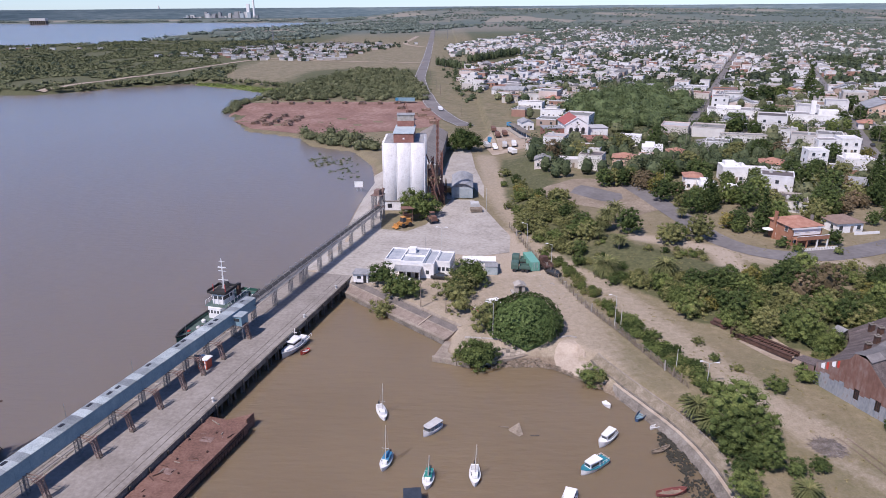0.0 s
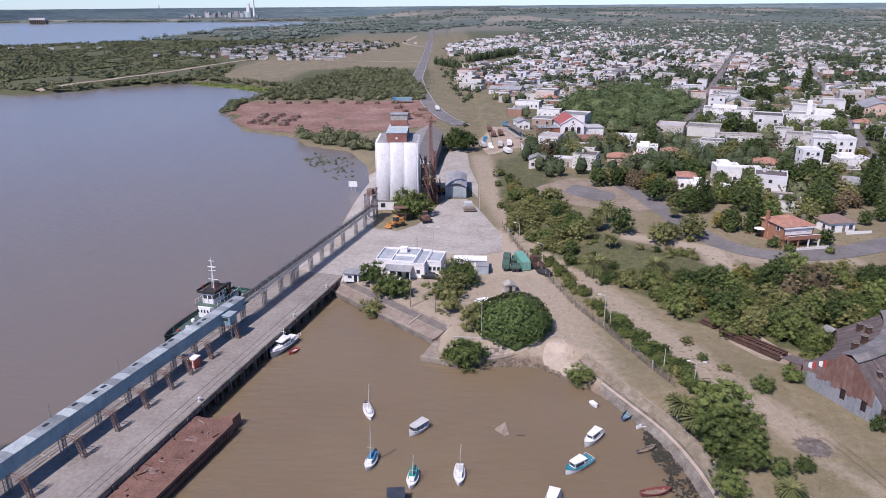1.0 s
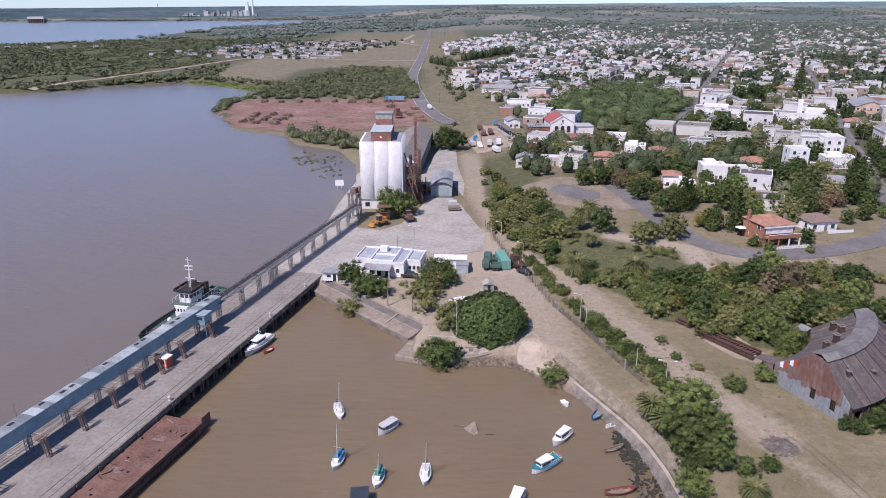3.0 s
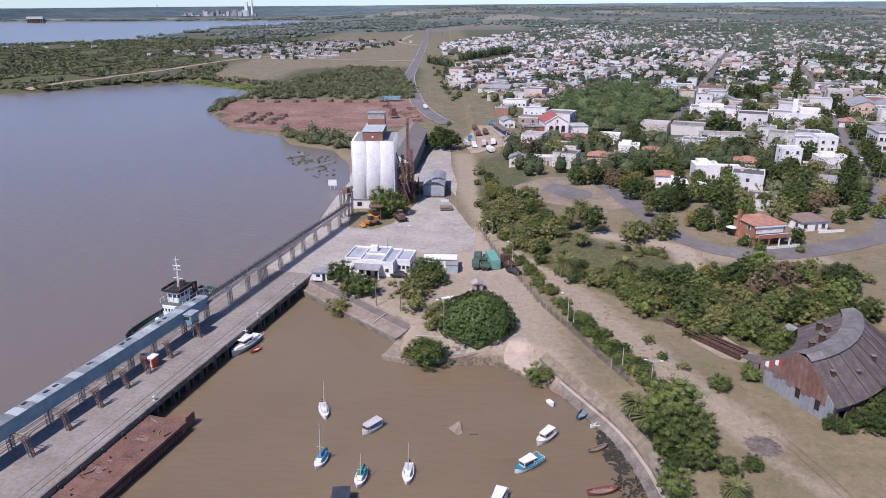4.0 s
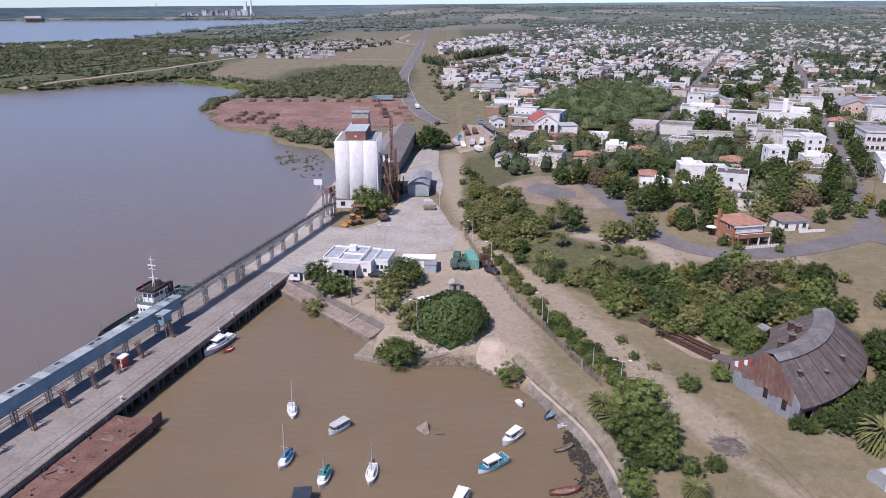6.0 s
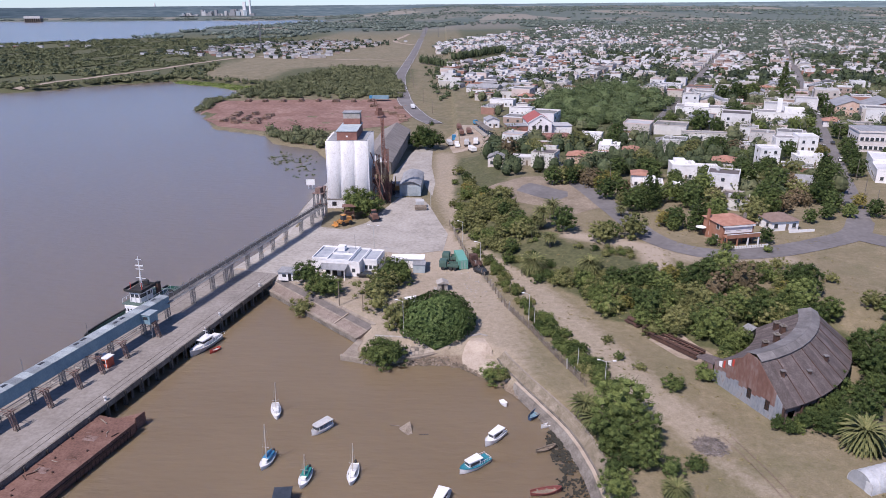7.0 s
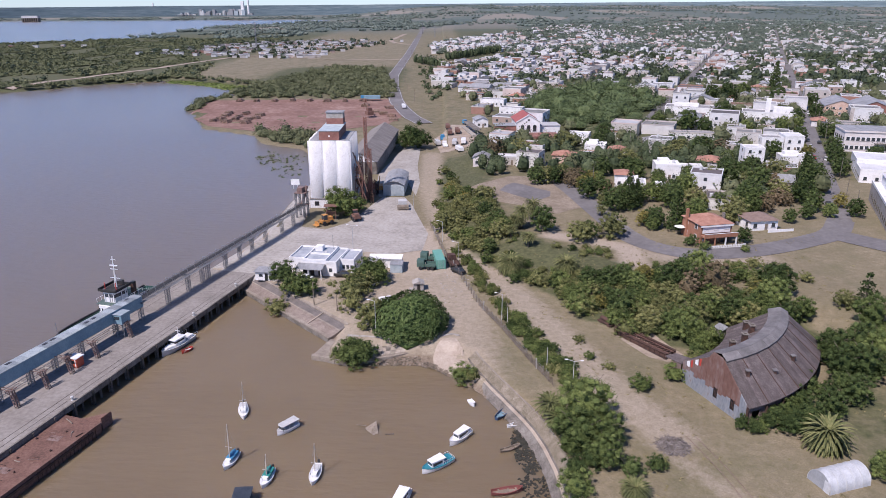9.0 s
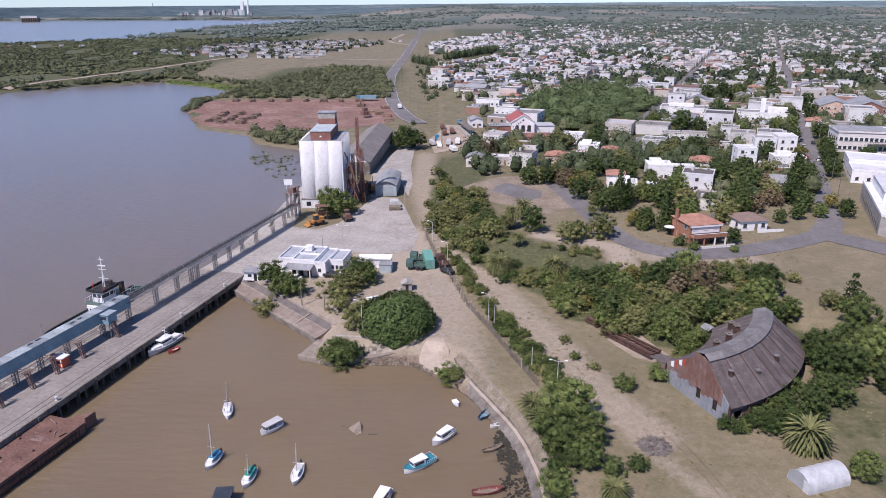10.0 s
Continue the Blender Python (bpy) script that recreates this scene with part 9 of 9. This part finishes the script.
# paler, bluer leaf colour stands for the haze over far trees
LEAF_FAR5 = mat("hazy_leaves", [(0.055, 0.075, 0.060), (0.095, 0.120, 0.092), (0.15, 0.17, 0.125)], 0.06, 0.8, island=0.35, spec=0.1)
woods("town_trees", "green garden trees across the distant town", LEAF_FAR1, [g for g in gardens1 if g[1] < 950], 14)
woods("town_trees", "dark garden trees across the distant town", LEAF_FAR2, [g for g in gardens2 if g[1] < 950], 14)
woods("outskirt_trees", "grey-green trees at the town's far edge, paled for haze", LEAF_FAR5, [g for g in gardens1 + gardens2 if g[1] >= 950], 9)
vw, vr = B(), B()
for x, y in [(p[0], p[1]) for p in scatter([(-410, 1030), (-200, 935), (-130, 960), (-110, 1180), (-60, 1330), (-200, 1400), (-330, 1300)], 300, 1, 2, 1)] + [(-735, 1235), (-700, 1220), (-655, 1212), (-625, 1243), (-580, 1224), (-50, 1350)]:
    W, D, H = rw.uniform(5, 10), rw.uniform(5, 9), rw.uniform(2.6, 3.8)
    m = pose(x, y, ground_at(x, y), 0, 0, rw.choice((12, 102)))
    vw.box(-W / 2, W / 2, -D / 2, D / 2, -1, H, m)
    vr.box(-W / 2 - 0.2, W / 2 + 0.2, -D / 2 - 0.2, D / 2 + 0.2, H + 0.01, H + 0.4, m)
single("village_walls", vw, PAINT_FAR, pose(0, 0, 0), "pale walls of the riverside village", "houses", "", "stuff")
single("village_roofs", vr, ROOF_FAR, pose(0, 0, 0), "pale flat roofs of the riverside village", "houses", "", "stuff")
ribbon("track", TRACK, 8, DIRT, "pale dirt road across the peninsula", "track", 0.3, 12)
ribbon("track", [(-24, 905), (-134, 930), (-235, 985)], 7, DIRT, "pale dirt road across the pasture", "track", 0.3, 12)
ribbon("track", [(-28, 1250), (-60, 1300), (-75, 1400), (-60, 1700)], 9, DIRT, "pale dirt road beside the village", "track", 0.3, 20)
# log stacks and machines of the timber yard
logs = random.Random(17)
log_mesh = B().bar((-2.6, 0, 0), (2.6, 0, 0), 0.34, 6).mesh("log", mat("log_bark", [(0.12, 0.075, 0.055), (0.21, 0.14, 0.105), (0.32, 0.235, 0.185)], 0.6, 0.95, 0.3, 6, rand=0.3))
places = [(-118 + 11 * i + logs.uniform(-2, 2), 436 + 11 * j - 4 * i + logs.uniform(-2, 2), 74) for i in range(3) for j in range(4)]
places += [(-125 + 13 * i, 521 + logs.uniform(-2, 2), 88) for i in range(8)] + [(-14, 465, 5), (-8, 456, 5), (-12, 490, 20), (-30, 500, 80), (-20, 474, 8), (-6, 440, 15)]
for x, y, rz in places:
    th = thing("log_stack", pose(x, y, ground_at(x, y) + 0.1, 0, 0, rz + logs.uniform(-12, 12)), "stack of cut logs lying on red earth", "logs", "log stacks in the timber yard")
    n = logs.randrange(5, 9)
    for lay in range(3):
        for i in range(n - lay):
            part("log", log_mesh, None, th, m=pose(logs.uniform(-0.4, 0.4), (i - n / 2 + lay * 0.5) * 0.72, 0.36 + 0.6 * lay))
ld = thing("log_crane", pose(-22, 452, 2.4, 0, 0, 30), "rusty log-handling crane in the timber yard", "crane")
part("base", B().box(-2, 2, -2.5, 2.5, 0, 2.4), RUST, ld)
part("cab", B().box(-1.4, 1.4, -1.6, 1.6, 2.4, 4.6), RUST, ld)
part("boom", B().bar((0, 1, 4), (1, 7, 9), 0.35).bar((1, 7, 9), (2, 12, 5), 0.3), RUST, ld)
bt = thing("blue_truck", pose(-28, 525, 2.6, 0, 0, 85), "dark blue lorry at the edge of the timber yard", "truck")
part("body", B().box(-1.6, 1.6, -7, 5, 0.8, 3.2), BLUESHEET, bt)
part("cab", B().box(-1.3, 1.3, 5.2, 7.4, 0.6, 3.2), BLUE, bt)
# pulp mill across the river
mill = thing("pulp_mill", pose(-1400, 4480, 8), "distant pulp mill with a tall white tower and stacks", "factory")
rm = random.Random(41)
part("tower", B().lathe([(7, 0), (5.5, 118)], 14, 248, 0), WHITE, mill, "tall white tower")
part("tower", B().box(205, 222, -10, 10, 0, 80), WHITE, mill)
part("stack", B().lathe([(6, 0), (4.5, 72)], 10, -330, 0), WHITE, mill)
for i in range(60):
    x, h = rm.uniform(-420, 260), rm.uniform(10, 42)
    w = rm.uniform(6, 24)
    part("block", B().box(x, x + w, -rm.uniform(5, 20), 15, 0, h * (0.9 if -80 < x < 230 else 0.4)), rm.choice((GREYROOF, GREYROOF, HULLGREY, BLUEROOF)), mill)
dk = thing("river_terminal", pose(-1790, 3240, 0), "low white loading terminal across the river", "terminal")
part("roof", B().box(-36, 36, -12, 12, 16, 26), HULLGREY, dk)
for i in range(8):
    part("pillar", B().box(-35 + 9.6 * i, -32 + 9.6 * i, -11, 11, -2, 16), CONC_DARK, dk)
for i, (x, y, h) in enumerate(((-20, 1690, 26), (-262, 1120, 42), (10, 1560, 24))):
    b = B()
    lattice(b, (0, 0, 0), (0, 0, h), 1.6, 0.2, 12)
    single("radio_mast", b, STEEL, pose(x, y, ground_at(x, y)), "slender steel lattice mast beyond the fields", "mast")

# street poles and parked cars
rc2 = random.Random(515)
cars = [HULLWHITE, HULLGREY, RED, BLUE, BLACK, HULLWHITE, STEEL]
for i in range(26):
    w = rc2.choice((0, 0, 0, -82, 82))
    s = rc2.uniform(8, 330) if w == 0 else rc2.uniform(160, 340)
    sd = rc2.choice((-1, 1))
    x, y = town(s, w + sd * 2.3)
    if abs(x - 20) < 0.64 * y + 10:
        car(x, y, GZ + (0 if sd > 0 else 180), cars[i % 7], "%s car parked along a town street" % ("white", "grey", "red", "blue", "black", "white", "silver-grey")[i % 7])
for i in range(22):
    x, y = town(10 + 26 * (i % 14), (4.6 if i < 14 else -77.4) )
    if abs(x - 20) < 0.64 * y + 10 and y > 190:
        pole(x, y, 8.5, "grey concrete street pole beside the road", 0, 0.1, CONC_DARK)
for i in range(12):
    y = 470 + 45 * i
    pole(np.interp(y, [470, 558, 668, 756, 1000], [12, -2, -11, -15, -16]), y, 9.5, "wooden power pole along the road", 0, 0.13, WOOD)

# ---- weeds on the old railway ----
def weeds():
    rng = random.Random(404)
    b, pts = B(), []
    while len(pts) < 900:
        x, y = rng.uniform(24, 130), rng.uniform(76, 205)
        west = x < np.interp(y, [76, 88, 113, 138, 167, 205], [55, 50, 45, 38, 30, 22])
        if west and rng.random() < 0.8 or y > 235 - x * 0.55 and x < 62:
            continue
        if noise.noise((x * 0.10, y * 0.10, 1)) < rng.uniform(-0.2, 0.4):
            continue
        pts.append((x, y))
    zs = height(np.array([p[0] for p in pts]), np.array([p[1] for p in pts]))
    for (x, y), z in zip(pts, zs):
        if z < 1.2:
            continue
        s = rng.uniform(0.14, 0.62) * rng.uniform(0.5, 1)
        leaf_cloud(b, rng, (x, y, z), (s, s, s * 0.3), int(14 + 24 * s), 1, 0.13, 0.2, -0.05, x)
    me = leaf_mesh(b, "weeds", mat("weed_leaves", [(0.165, 0.148, 0.07), (0.235, 0.205, 0.105), (0.31, 0.265, 0.145)], 0.15, 0.8, island=0.2, spec=0.05))
    tagged(new("weeds", me), "low olive weeds dotted over dry grass", "weeds", "", "stuff")


weeds()
